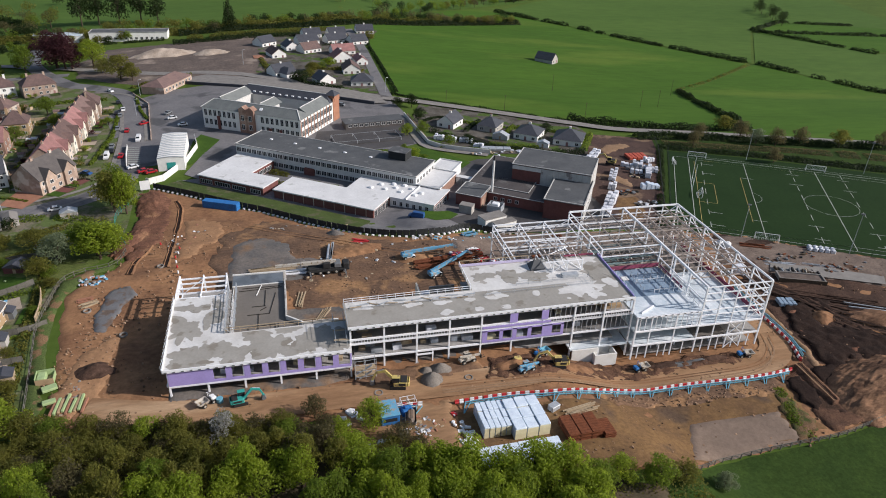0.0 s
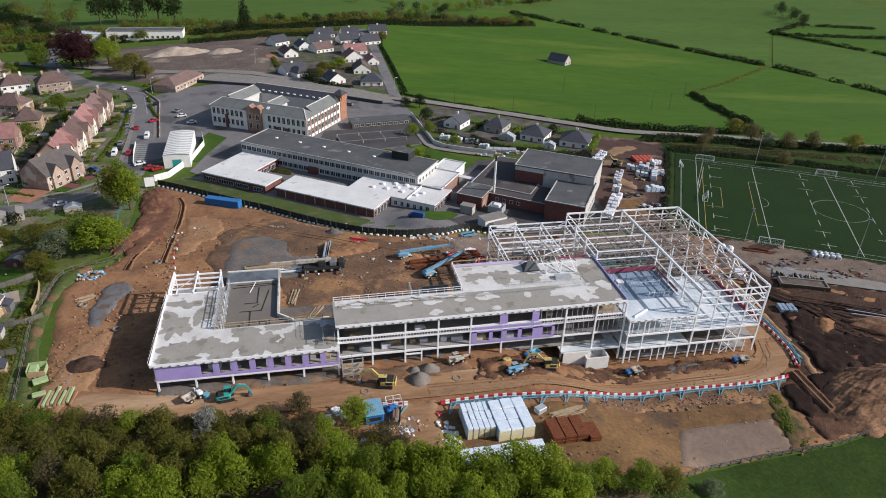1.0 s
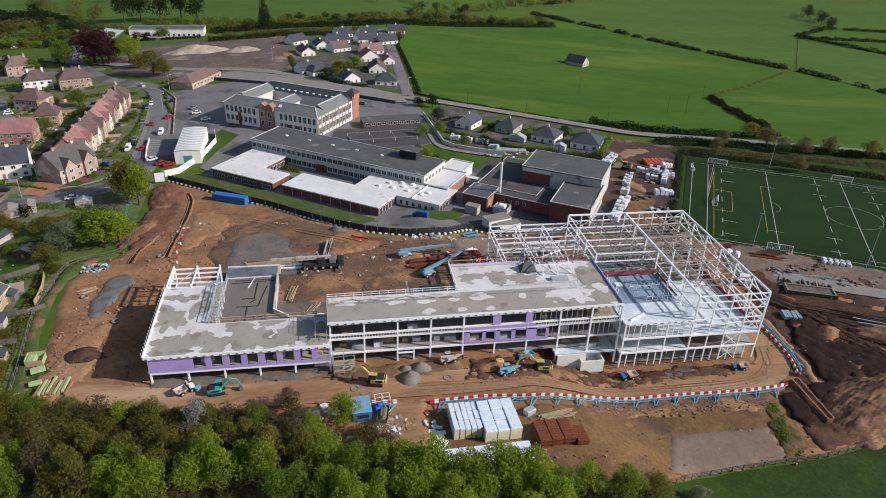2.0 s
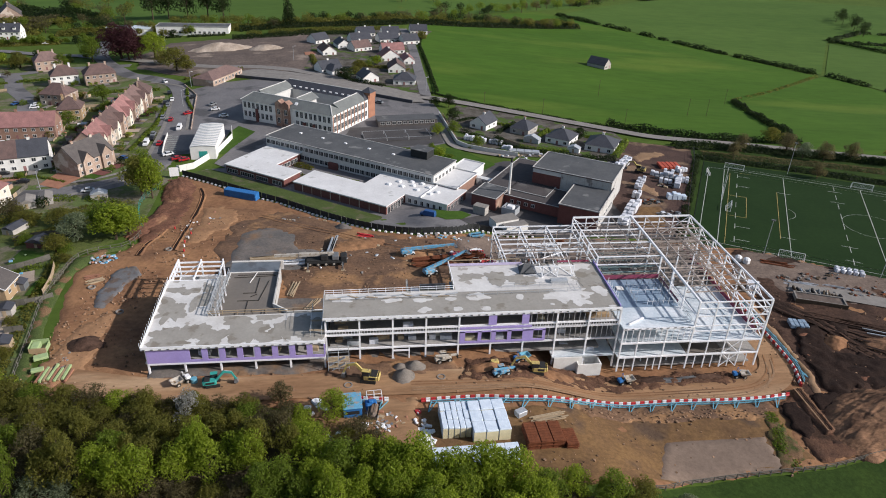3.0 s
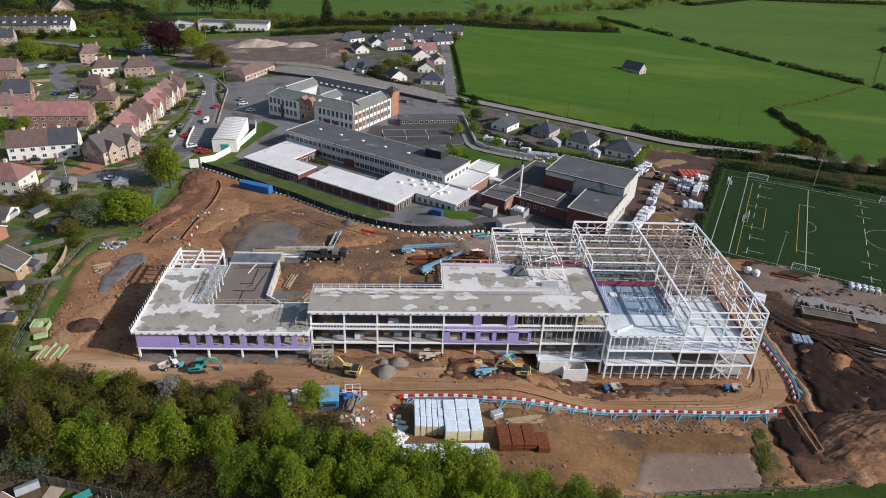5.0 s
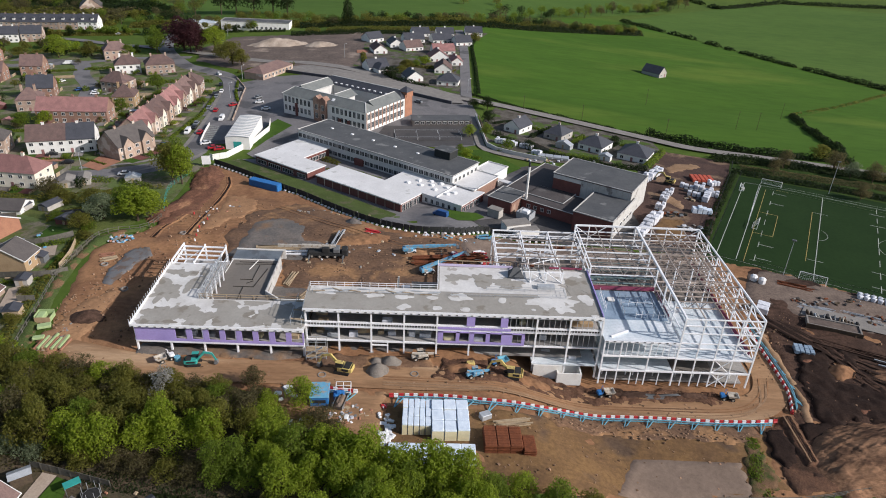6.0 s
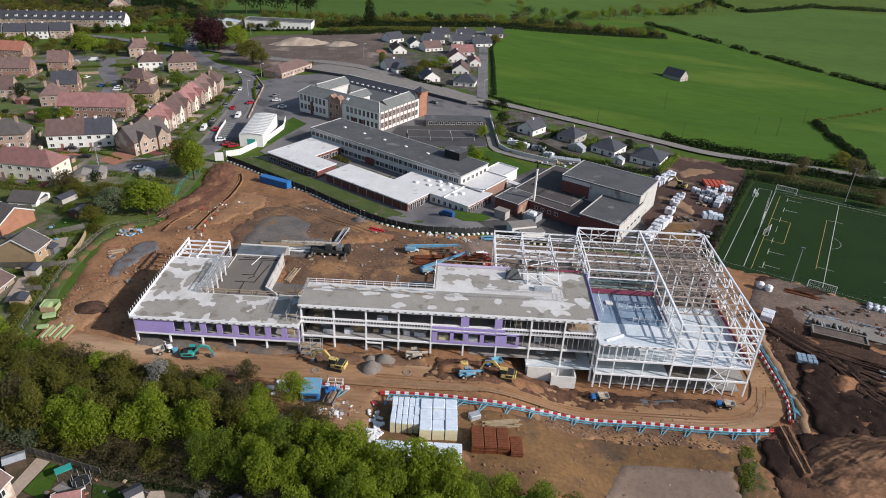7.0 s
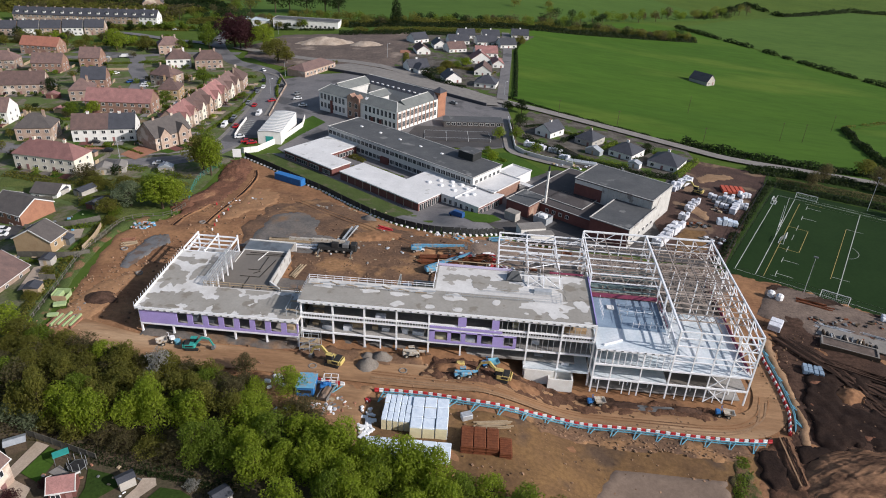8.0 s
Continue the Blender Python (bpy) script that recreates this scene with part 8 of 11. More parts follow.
for x, y, h, w, leaf in ((56, 73, 6, 3.2, "spring"), (62, 70.5, 7, 3.5, "green"), (68, 71, 5, 2.8, "olive"), (76, 70, 4, 2.4, "pale"), (-13, 95.5, 7.5, 3, "blossom"), (-21, 97.5, 7, 3, "olive"), (3.8, 99, 6, 2.6, "bare"), (14.5, 95, 7, 3.2, "spring")):
    tree(x, y, h, w, leaf, group="trees of the wood")
for x, y, h, w, leaf in ((-58, 104, 7, 4.5, "olive"), (-53.5, 106, 7, 4.6, "spring"), (-48.5, 103.6, 6, 3.8, "olive"), (-43.5, 102.2, 5, 3.4, "green"), (-37.5, 101.2, 5.2, 3.6, "olive"), (-32, 100.4, 5.5, 3.6, "bare"), (-26.8, 98.8, 6, 3, "spring"), (-22, 98.4, 5, 3, "bare"), (-16.5, 96.4, 5, 3, "bare"), (-11.4, 95.8, 5.5, 3.4, "olive"), (-7.2, 96, 5, 3.2, "bare"), (-2.6, 95.4, 5.6, 3.6, "olive"), (0.6, 93.4, 5, 3, "bare"), (5.6, 94.2, 5, 2.8, "bare"), (8.2, 92.4, 5, 3, "spring"), (10.5, 88.6, 4.6, 2.8, "green"),
                         (15.5, 85.2, 4.2, 2.6, "olive"), (18, 84.6, 4.2, 2.8, "bare"), (21.5, 81.6, 6.5, 3.4, "olive"), (25.4, 79, 8, 3.8, "spring"), (29.0, 77.2, 10.4, 4.6, "spring"), (34.4, 75.2, 9.2, 4.0, "spring"), (40.6, 75.6, 10.2, 4.3, "spring"), (46.4, 74.2, 9.4, 3.9, "spring"), (37.2, 72.4, 8, 4.0, "green"), (51, 71.6, 7, 3.4, "green"), (19.2, 88.6, 5.4, 3.4, "bare"), (17.4, 86.8, 4.6, 2.8, "olive"), (22.2, 86.4, 4.4, 2.6, "bare"), (-30, 79.2, 4.6, 3.2, "pale"), (-34.6, 80, 4.6, 3.2, "pale"), (-25.4, 78.8, 4.4, 3, "olive"), (-20.5, 77, 4.4, 3, "olive"), (-15, 77.4, 4.6, 3.2, "bare"), (-10.4, 76, 4.2, 3.0, "bare"), (-5, 75.2, 4.4, 3.0, "olive"), (-0.4, 74.6, 5, 3.2, "bare"), (4.4, 74.2, 6, 3.2, "green"), (9.6, 73.6, 6.6, 3.6, "green"), (14.4, 72.4, 6.4, 3.4, "olive"), (5.2, 68.8, 2.2, 1.5, "blossom"), (-23.2, 62.4, 2.4, 1.7, "purple"), (-19.2, 66.2, 1.8, 1.4, "purple")):
    tree(x, y, h, w, leaf, group="trees of the wood" if y > 72 else "garden shrubs")
hedge("undergrowth", [(-21, 75.8), (-14, 73.8), (-6, 72.6), (4, 71.8), (13, 71)], 4.4, 1.3, "dark", 80, 0.17, "dark tangled undergrowth behind the gardens", seed=64)
hedge("garden_hedge", [(-6, 71), (1, 70.4), (8.6, 69.4)], 1.4, 1.0, "dark", 40, 0.2, "low dark hedge at the end of the gardens", -0.2, 65)
hedge("undergrowth", [(-58, 98), (-30, 99), (-8, 96.5), (10, 92), (28, 82), (48, 73), (72, 70)], 9, 1.6, "olive", 60, 0.22, "tangled olive undergrowth at the edge of the wood", seed=4)
hedge("undergrowth", [(-40, 80), (-8, 78), (14, 68), (40, 64)], 8, 1.4, "bare", 50, 0.24, "brown leafless undergrowth below the trees", seed=5)
# by the road and in the gardens
for x, y, h, w, leaf in ((-54.4, 215.5, 15.5, 6.2, "olive"), (-52.6, 218.3, 16, 5.4, "green"), (-50.5, 213.5, 15, 5.6, "spring"), (-56.5, 221, 13, 4.2, "olive"), (-50, 174.5, 11, 7, "spring"), (-46.8, 177, 10, 5.6, "spring"), (-61, 166, 3, 2.6, "green"), (-65, 170, 3, 2.8, "olive"), (-69, 172.5, 3.4, 3, "olive"), (-75, 176, 3, 2.6, "green"), (-88, 200, 4, 3.6, "olive"), (-58.4, 160, 2.6, 2.4, "olive"), (-59, 147.5, 2.2, 2, "green"), (-60, 131, 2.2, 2, "olive"), (-56.5, 119, 2.6, 2.4, "olive"), (-51.5, 177.5, 10, 5.4, "green"), (-55.5, 180.5, 10, 5, "green"), (-60, 174, 9.5, 5.4, "pale"), (-63, 166, 6, 3.6, "olive"), (-71, 190, 6, 5, "olive"), (-82, 192, 5, 4.5, "olive"), (-90, 199, 7, 4.5, "bare"),
                         (-139.4, 272, 7, 4.6, "green"), (-132, 277, 6.5, 4.2, "spring"), (-175, 312, 8, 5.5, "dark"), (-109, 301, 7, 4.4, "green"), (-109, 346, 9, 5, "green"), (-98, 318, 7, 4, "green"), (-76, 318, 4, 2.5, "green"), (-205, 431, 15, 9, "spring"), (-228, 428, 8, 6, "olive"), (-186, 436, 10, 7, "olive"), (-250, 430, 7, 7, "olive"),
                         (-147, 446, 17, 8, "green"), (-131, 452, 22, 14, "purple"), (-125, 447, 19, 11, "purple"), (-121, 446, 17, 9, "purple"), (-110, 450, 17, 9.5, "spring"), (-87, 409, 15, 8.5, "olive"), (-80, 405, 11, 6, "olive"), (-100, 430, 9, 6, "olive"), (-160, 432, 9, 5, "green"),
                         (64, 300, 7, 3.6, "dark"), (70, 264, 5, 3.2, "green"), (52, 250, 5, 3, "spring"), (62, 282, 6, 3.4, "green"), (58, 326, 5, 3, "dark"), (119, 277, 6, 3, "dark"), (80, 268, 4, 3, "dark"), (20, 404, 6, 5, "olive"), (12, 380, 7, 5, "dark"), (18, 388, 6, 4, "olive"), (26, 410, 5, 3, "green"), (66, 500, 7, 5, "olive")):
    tree(x, y, h, w, leaf, group="garden and street trees")
for x, y, h, w, c in ((-150, 602, 30, 9, 0), (-138, 606, 32, 9, 0), (-122, 604, 30, 9, 0), (-106, 606, 31, 10, 0), (-34, 551, 27, 7, 1), (-92, 600, 24, 8, 0)):
    tree(x, y, h, w, "dark", fine=False, cone=bool(c), group="tall trees by the golf course")


def far_trees(name, label, spots, seed, count=420, size=0.55):
    """A far belt of trees as one object, one material slot for each kind of leaf."""
    r = random.Random(seed)
    v, f, slots, mats = [], [], [], []
    for x, y, h, w, leaf in spots:
        if LEAF[leaf] not in mats:
            mats.append(LEAF[leaf])
        z = land(x, y)
        blobs = [((x + r.uniform(-0.45, 0.45) * w, y + r.uniform(-0.45, 0.45) * w, z + h * r.uniform(0.35, 0.78)), w * r.uniform(0.4, 0.6), 0.8) for _ in range(6)] + [((x, y, z + h * 0.7), w * 0.55, 0.9)]
        g = leaf_cloud(r, blobs, count, size)
        f += [tuple(i + len(v) for i in q) for q in g.f]
        v += g.v
        slots += [mats.index(LEAF[leaf])] * len(g.f)
        t = Geo().tube((x, y, z - 0.5), (x, y, z + h * 0.6), 0.03 * h, 0.01 * h, 5)
        if BARK not in mats:
            mats.append(BARK)
        f += [tuple(i + len(v) for i in q) for q in t.f]
        v += t.v
        slots += [mats.index(BARK)] * len(t.f)
    ob = single(name, Geo().add(v, f), mats[0], label, "trees", kind="stuff")
    for m in mats[1:]:
        ob.data.materials.append(m)
    ob.data.polygons.foreach_set("material_index", slots)
    return ob


belt = []
for k in range(64):
    x = -200 + k * 6.6 + rng.uniform(-3, 3)
    y = (532 if x < -60 else 532 + (x + 60) * 0.28) + rng.uniform(8, 26)
    if -135 < x < -70:
        y += 18
    belt.append((x, y, rng.uniform(6, 10), rng.uniform(4.5, 7), rng.choice(["olive", "dark", "green", "olive", "bare"])))
for k in range(40):
    x = 88 + k * 6.5
    belt.append((x + rng.uniform(-4, 4), 606 + (x - 88) * 0.98 + rng.uniform(0, 22), rng.uniform(6, 14), rng.uniform(4, 8), rng.choice(["olive", "dark", "green", "bare"])))
far_trees("tree_belt", "mixed tree belt beyond the houses and fields", belt, 3)
far_trees("golf_course_trees", "scattered trees on the golf course", [(rng.uniform(-330, 160), rng.uniform(650, 960), rng.uniform(6, 12), rng.uniform(4, 8), rng.choice(["olive", "dark", "green"])) for k in range(15)], 4)
hedge("woodland", [(-520, 590), (-400, 588), (-300, 584), (-215, 572)], 60, 9, "olive", 50, 1.1, "olive-brown woodland behind the far rows of houses", -0.3, 81)
hedge("woodland", [(-520, 600), (-400, 596), (-300, 590), (-222, 580)], 64, 8, "bare", 45, 1.1, "brown budding woodland behind the far rows of houses", -0.2, 82)
hedge("woodland", [(-520, 630), (-380, 640), (-260, 640), (-205, 610)], 50, 10, "dark", 40, 1.2, "dark woodland behind the far rows of houses", -0.2, 83)
hedge("shrubs", [(-340, 478), (-290, 496), (-240, 508), (-190, 514)], 12, 3.2, "olive", 60, 0.5, "olive shrubs between the far rows of houses", 0.0, 84)
far_trees("far_wood", "mixed trees behind the far rows of houses", [(rng.uniform(-460, -170), rng.uniform(548, 680), rng.uniform(8, 15), rng.uniform(5, 9), rng.choice(["olive", "dark", "green", "bare", "olive"])) for k in range(90)], 5)
far_trees("street_trees", "small trees between the far rows of houses", [(-340 + k * 5.5 + rng.uniform(-2, 2), 487 + k * 0.9 + rng.uniform(-5, 5), rng.uniform(4, 8), rng.uniform(2.5, 4.5), rng.choice(["olive", "dark", "green", "olive"])) for k in range(44)], 6)
far_trees("garden_trees", "mixed trees between the far rows and the estate", [(rng.uniform(-330, -178), rng.uniform(432, 462), rng.uniform(4, 9), rng.uniform(3, 5.5), rng.choice(["olive", "dark", "green", "bare", "olive", "spring"])) for k in range(46)], 8)
far_trees("field_trees", "dark clump of trees between fields", [(560 + rng.uniform(-10, 10) + k * 3, 676 + k * 9 + rng.uniform(-5, 5), rng.uniform(10, 16), rng.uniform(5, 8), "dark") for k in range(14)], 7)
hedge("hedgerow", [(-205, 546), (-130, 552), (-62, 546), (20, 566), (120, 596), (225, 640)], 16, 6.5, "olive", 40, 0.75, "dense olive trees and scrub beyond the waste ground", -0.3, 71)
hedge("hedgerow", [(-70, 540), (20, 556), (120, 586), (225, 630)], 9, 5, "dark", 40, 0.7, "dense dark green scrub beyond the waste ground", -0.1, 72)
hedge("scrub", [(102.5, 80.6), (104, 86), (105.6, 91), (107, 95)], 3.6, 1.1, "green", 170, 0.2, "green weeds and low scrub on the bank beside the pad", -0.1, 73)
H = "dark overgrown field hedge"
hedge("field_hedge", [(224, 703), (272, 643), (320, 560), (374, 484)], 6, 4.5, "dark", 16, 0.8, H, 0.25, 2)
hedge("field_hedge", [(380, 478), (398, 436), (416, 390), (560, 345), (800, 310)], 6, 4.5, "dark", 14, 0.8, H, 0.2, 3)
hedge("field_hedge", [(254, 388), (300, 420), (370, 476)], 2.5, 1.8, "olive", 8, 0.5, "thin low field hedge", 0.4, 4)
hedge("field_hedge", [(255, 390), (243, 348), (233, 300), (222, 272)], 5, 4.2, "dark", 36, 0.55, H, 0.05, 5)
hedge("field_hedge", [(538, 520), (490, 640), (560, 690), (640, 668)], 6, 4, "dark", 12, 0.9, H, 0.2, 6)
hedge("field_hedge", [(484, 630), (900, 560)], 6, 4, "dark", 12, 0.9, H, 0.2, 7)
hedge("field_hedge", [(270, 790), (376, 974), (394, 892), (520, 994), (760, 1010)], 8, 6, "dark", 12, 1.1, H, 0.1, 8)
hedge("lane_hedge", [(58, 350), (77, 337), (108, 319.5), (137, 300.5), (157, 287), (186, 279)], 1.8, 1.6, "dark", 30, 0.35, "clipped dark hedge beside the lane", 0.0, 9)
hedge("lane_hedge", [(140, 301), (186, 280), (226, 274)], 5, 4.5, "dark", 40, 0.5, "tall dark hedge beside the lane", 0.0, 10)
hedge("lane_hedge", [(62, 352), (63, 420), (63, 480), (70, 540)], 2.2, 2.2, "dark", 16, 0.5, "clipped dark hedge beside the lane", 0.1, 19)
hedge("scrub", [(160, 268), (186, 265), (216, 254), (290, 222), (400, 176)], 9, 3.2, "dark", 60, 0.45, "dark tangled scrub above the pitch", 0.1, 11)
hedge("scrub", [(168, 257), (216, 238), (300, 198), (400, 150)], 9, 1.6, "bare", 60, 0.3, "olive scrub on the bank above the pitch", 0.1, 12)
hedge("scrub", [pitch(-5, -6)[:2], pitch(-5, 40)[:2], pitch(-5, 82)[:2]], 3, 1.6, "dark", 26, 0.4, "dark scrub along the pitch fence", 0.0, 61)
hedge("scrub", [pitch(-6, 83)[:2], pitch(40, 83)[:2], pitch(118, 83)[:2]], 6, 2.2, "dark", 40, 0.45, "dark scrub along the pitch fence", 0.0, 62)
hedge("shrubs", [at_s(-46, -8), at_s(-36, -7.5), at_s(-28, -7)], 3.6, 1.8, "green", 60, 0.3, "green shrubs in the school court", -0.1, 95)
hedge("shrubs", [at_s(-58, -5), at_s(-50, -4.5)], 3.0, 2.2, "olive", 60, 0.3, "olive shrubs in the school court", -0.1, 96)
hedge("garden_hedge", [(66, 284), (84, 262), (100, 255), (112, 250), (126, 247)], 3, 2.8, "dark", 50, 0.3, "dark conifer hedge behind the bungalows", -0.2, 13)
for k, (line, w, h) in enumerate((([(82, 282), (88, 292), (94, 300)], 2.2, 2.4), ([(97, 272), (103, 282), (108, 290)], 2.2, 2.4), ([(111, 266), (116, 274), (122, 283)], 2.2, 2.2), ([(66, 262), (76, 258), (86, 254)], 3, 2.2), ([(66, 300), (74, 306), (84, 303)], 2.4, 1.6), ([(88, 264), (96, 259), (108, 256)], 3.4, 2.2))):
    hedge("garden_hedge", line, w, h, ("dark", "green")[k % 2], 50, 0.3, "overgrown hedge between the bungalows", -0.1, 90 + k)
hedge("garden_hedge", [(126, 250), (137, 268), (140, 274)], 3.4, 3.2, "green", 50, 0.3, "green hedge beside the bungalow", -0.2, 14)
for k, (line, w, h, leaf) in enumerate([
    ([(-62, 168), (-60, 150), (-58.5, 136), (-55.5, 116), (-53, 102)], 3, 1.2, "olive"), ([(-80, 178), (-66, 186), (-58, 200), (-60, 210)], 9, 2.2, "olive"), ([(-92, 196), (-76, 200), (-66, 206)], 6, 2, "olive"), ([(-120, 200), (-100, 196), (-92, 194)], 6, 2, "olive"),
    ([(-84, 214), (-70, 213), (-60, 208)], 4, 2.4, "green"), ([(-60, 226), (-54, 222), (-48, 222)], 4, 1.5, "green"), ([(-118, 228), (-96, 234), (-84, 228)], 1.2, 1.1, "green"), ([(-72, 262), (-71, 300), (-75, 335)], 1.6, 1.3, "green"), ([(-98, 262), (-98, 330)], 2, 1.8, "olive"), ([(-140, 300), (-108, 296), (-92, 286)], 2.4, 2, "green"),
    ([(-160, 262), (-120, 268), (-100, 262)], 2, 1.6, "green"), ([(-180, 270), (-150, 280)], 3, 2, "olive"), ([(-150, 318), (-120, 326), (-100, 326)], 2, 1.8, "olive"), ([(-128, 360), (-100, 368), (-86, 366)], 3, 2, "green"), ([(-240, 400), (-190, 392), (-150, 404)], 2, 1.8, "green"), ([(-230, 446), (-190, 452), (-160, 448)], 5, 3, "olive"), ([(-330, 440), (-250, 446)], 5, 3, "olive"),
    ([(-130, 521), (-100, 522), (-78, 524)], 3, 2.2, "dark"), ([(-78, 388), (-66, 400), (-48, 406)], 2.4, 2.4, "olive"), ([(-72, 366), (-66, 340), (-60, 322)], 1.4, 1.4, "green"), ([(-86, 150), (-70, 156), (-60, 158)], 1.2, 1.6, "green"), ([(-92, 132), (-70, 136), (-58, 138)], 1.2, 1.2, "green"), ([(20, 258), (44, 260), (58, 250)], 2, 1.5, "green"), ([(-2, 232), (18, 222), (22, 218)], 3, 1.5, "olive"), ([(24, 410), (50, 400)], 5, 3, "olive"), ([(0, 402), (16, 374), (34, 362)], 4, 3, "dark"), ([(-10, 440), (-4, 400)], 4, 2.5, "olive"),
    ([(16, 474), (56, 486)], 3, 2, "dark"), ([(103.5, 80), (105.5, 88), (107, 95)], 4.5, 0.9, "green"), ([(82, 300), (98, 290), (112, 286), (132, 276)], 2.6, 1.8, "green"), ([(-62, 520), (-20, 526), (40, 540)], 8, 4, "olive"), ([(-168, 520), (-130, 518)], 6, 4, "olive"), ([(-70, 505), (-20, 512), (30, 520)], 8, 4, "dark"),
]):
    hedge("shrubs", line, w, h, leaf, 14 + 5 * w, 0.32 if line[0][1] < 260 else 0.45, WORDS[leaf] + " garden shrubs and bushes", 0.15, 40 + k)

for x, y, h, w, leaf in ((179, 250, 8, 3, "bare"), (188, 260, 9, 3.4, "bare"), (208, 257.7, 10, 4.5, "bare"), (211, 249.7, 8, 3.4, "pale"), (217.6, 245, 9, 4, "bare"), (200, 223, 7, 3, "bare"), (213, 277, 8, 5, "olive"), (230, 245, 9, 4, "bare"), (245, 238, 9, 4.5, "olive"), (262, 231, 9, 4, "bare"), (54.7, 279, 6, 3.2, "spring"), (49.9, 260.4, 3, 2, "green"), (31.4, 416, 6, 5, "spring"), (21, 404, 6, 4.4, "olive"), (65, 324, 7, 3.6, "dark")):
    tree(x, y, h, w, leaf, group="trees on the banks")
# small trees and bushes scattered through the gardens
spots = [(h.matrix_world.translation.x, h.matrix_world.translation.y) for h in bpy.data.objects if h.parent is None and h.name.split(".")[0] in ("house", "villa")]
bushes = []
while len(bushes) < 80:
    x, y = rng.uniform(-262, -66), rng.uniform(190, 470)
    if min(math.dist((x, y), (p[0] + 7, p[1] + 5)) for p in spots) < 9.5 or x > -72 - (y - 320) * (y > 320) * 0.6:
        continue
    bushes.append((x, y, rng.uniform(2.2, 6), rng.uniform(1.4, 3.2), rng.choice(["green", "olive", "spring", "olive", "bare", "dark"])))
far_trees("garden_bushes", "small trees and bushes scattered through the gardens", bushes, 13, 320, 0.34)

# ---- barriers, fences and hoardings ----
def along(line, step):
    """Points and headings at even steps along a smooth line."""
    pts = [Vector(p) for p in line]
    out, left = [], 0.0
    for i in range(len(pts) - 1):
        p0, p1, p2, p3 = pts[max(0, i - 1)], pts[i], pts[i + 1], pts[min(len(pts) - 1, i + 2)]
        k = max(4, int((p2 - p1).length / 0.25))
        for j in range(k):
            t = j / k
            out.append(0.5 * ((2 * p1) + (p2 - p0) * t + (2 * p0 - 5 * p1 + 4 * p2 - p3) * t * t + (3 * p1 - p0 - 3 * p2 + p3) * t ** 3))
    out.append(pts[-1])
    res, gone = [], 0.0
    for a, b in zip(out[:-1], out[1:]):
        gone += (b - a).length
        if gone >= step:
            gone -= step
            res.append((b.x, b.y, math.degrees(math.atan2(b.y - a.y, b.x - a.x))))
    return res


def barrier_unit(mat, h):
    g = Geo()
    prof = [(-0.28, 0), (-0.28, 0.22), (-0.14, 0.36), (-0.12, 0.8), (0.12, 0.8), (0.14, 0.36), (0.28, 0.22), (0.28, 0)]
    n = len(prof)
    g.add([(-h, y, z) for y, z in prof] + [(h, y, z) for y, z in prof], [tuple(range(n)), tuple(range(2 * n - 1, n - 1, -1))] + [(i, n + i, n + (i + 1) % n, (i + 1) % n) for i in range(n)])
    g.box(-h - 0.08, -h, -0.06, 0.06, 0.3, 0.7)
    return g.mesh("barrier", mat)


UNIT = {True: barrier_unit(RED, 0.44), False: barrier_unit(WHITE_P, 0.42)}
LINES = [[(31.0, 97.6), (37, 97.8), (44.1, 97.8), (53.3, 97.0), (61.6, 97.6), (70.4, 99.2), (80.1, 99.7), (88.4, 99.7), (100.1, 99.3), (108, 99.5), (114.5, 100.2)],
         [(121.6, 138), (121.5, 129.7), (121.5, 117.8), (121.1, 110.4), (120.2, 106.6), (119.0, 103.2)], [(16.5, 99.4), (20.5, 98.9), (25.4, 98.4)]]
for line in LINES:
    for i, (x, y, a) in enumerate(along(line, 1.0)):
        red = i % 2 == 0
        single("traffic_barrier", UNIT[red], None, ("red" if red else "white") + " plastic water-filled barrier in a row along the haul road", "barrier", (x, y, land(x, y) + 0.55), a, "red and white barriers")


def edge_guard(line, side):
    """Blue edge protection with raking props, beside the barriers."""
    ob = thing("edge_protection", "light-blue steel edge protection with raking props above the bank", "edge protection")
    pts = along(line, 2.4)
    for i, (x, y, a) in enumerate(pts):
        nx, ny = -math.sin(radians(a)) * side, math.cos(radians(a)) * side
        px, py = x + nx * 1.0, y + ny * 1.0
        z = land(px, py) + 0.4
        part("post", Geo().beam((px, py, z - 0.6), (px, py, z + 1.15), 0.1), BLUE_E, ob)
        if i % 2 == 0:
            part("prop", Geo().beam((px, py, z + 0.9), (px + nx * 2.1 + ny * 0.9, py + ny * 2.1 - nx * 0.9, z + 0.05), 0.18), BLUE_E, ob)
            part("prop", Geo().beam((px - ny * 1.1, py + nx * 1.1, z + 0.8), (px + nx * 2.1 + ny * 0.8, py + ny * 2.1 - nx * 0.8, z + 0.08), 0.16), BLUE_E, ob)
        if i + 1 < len(pts):
            qx, qy, qa = pts[i + 1]
            qx, qy = qx - math.sin(radians(qa)) * side, qy + math.cos(radians(qa)) * side
            zq = land(qx, qy) + 0.4
            for h in (-0.2, 0.45, 1.0):
                part("rail", Geo().beam((px, py, z + h), (qx, qy, zq + h), 0.12, 0.24), BLUE_E, ob)


edge_guard(LINES[0], -1)
edge_guard(LINES[1], 1)
edge_guard(LINES[2], -1)

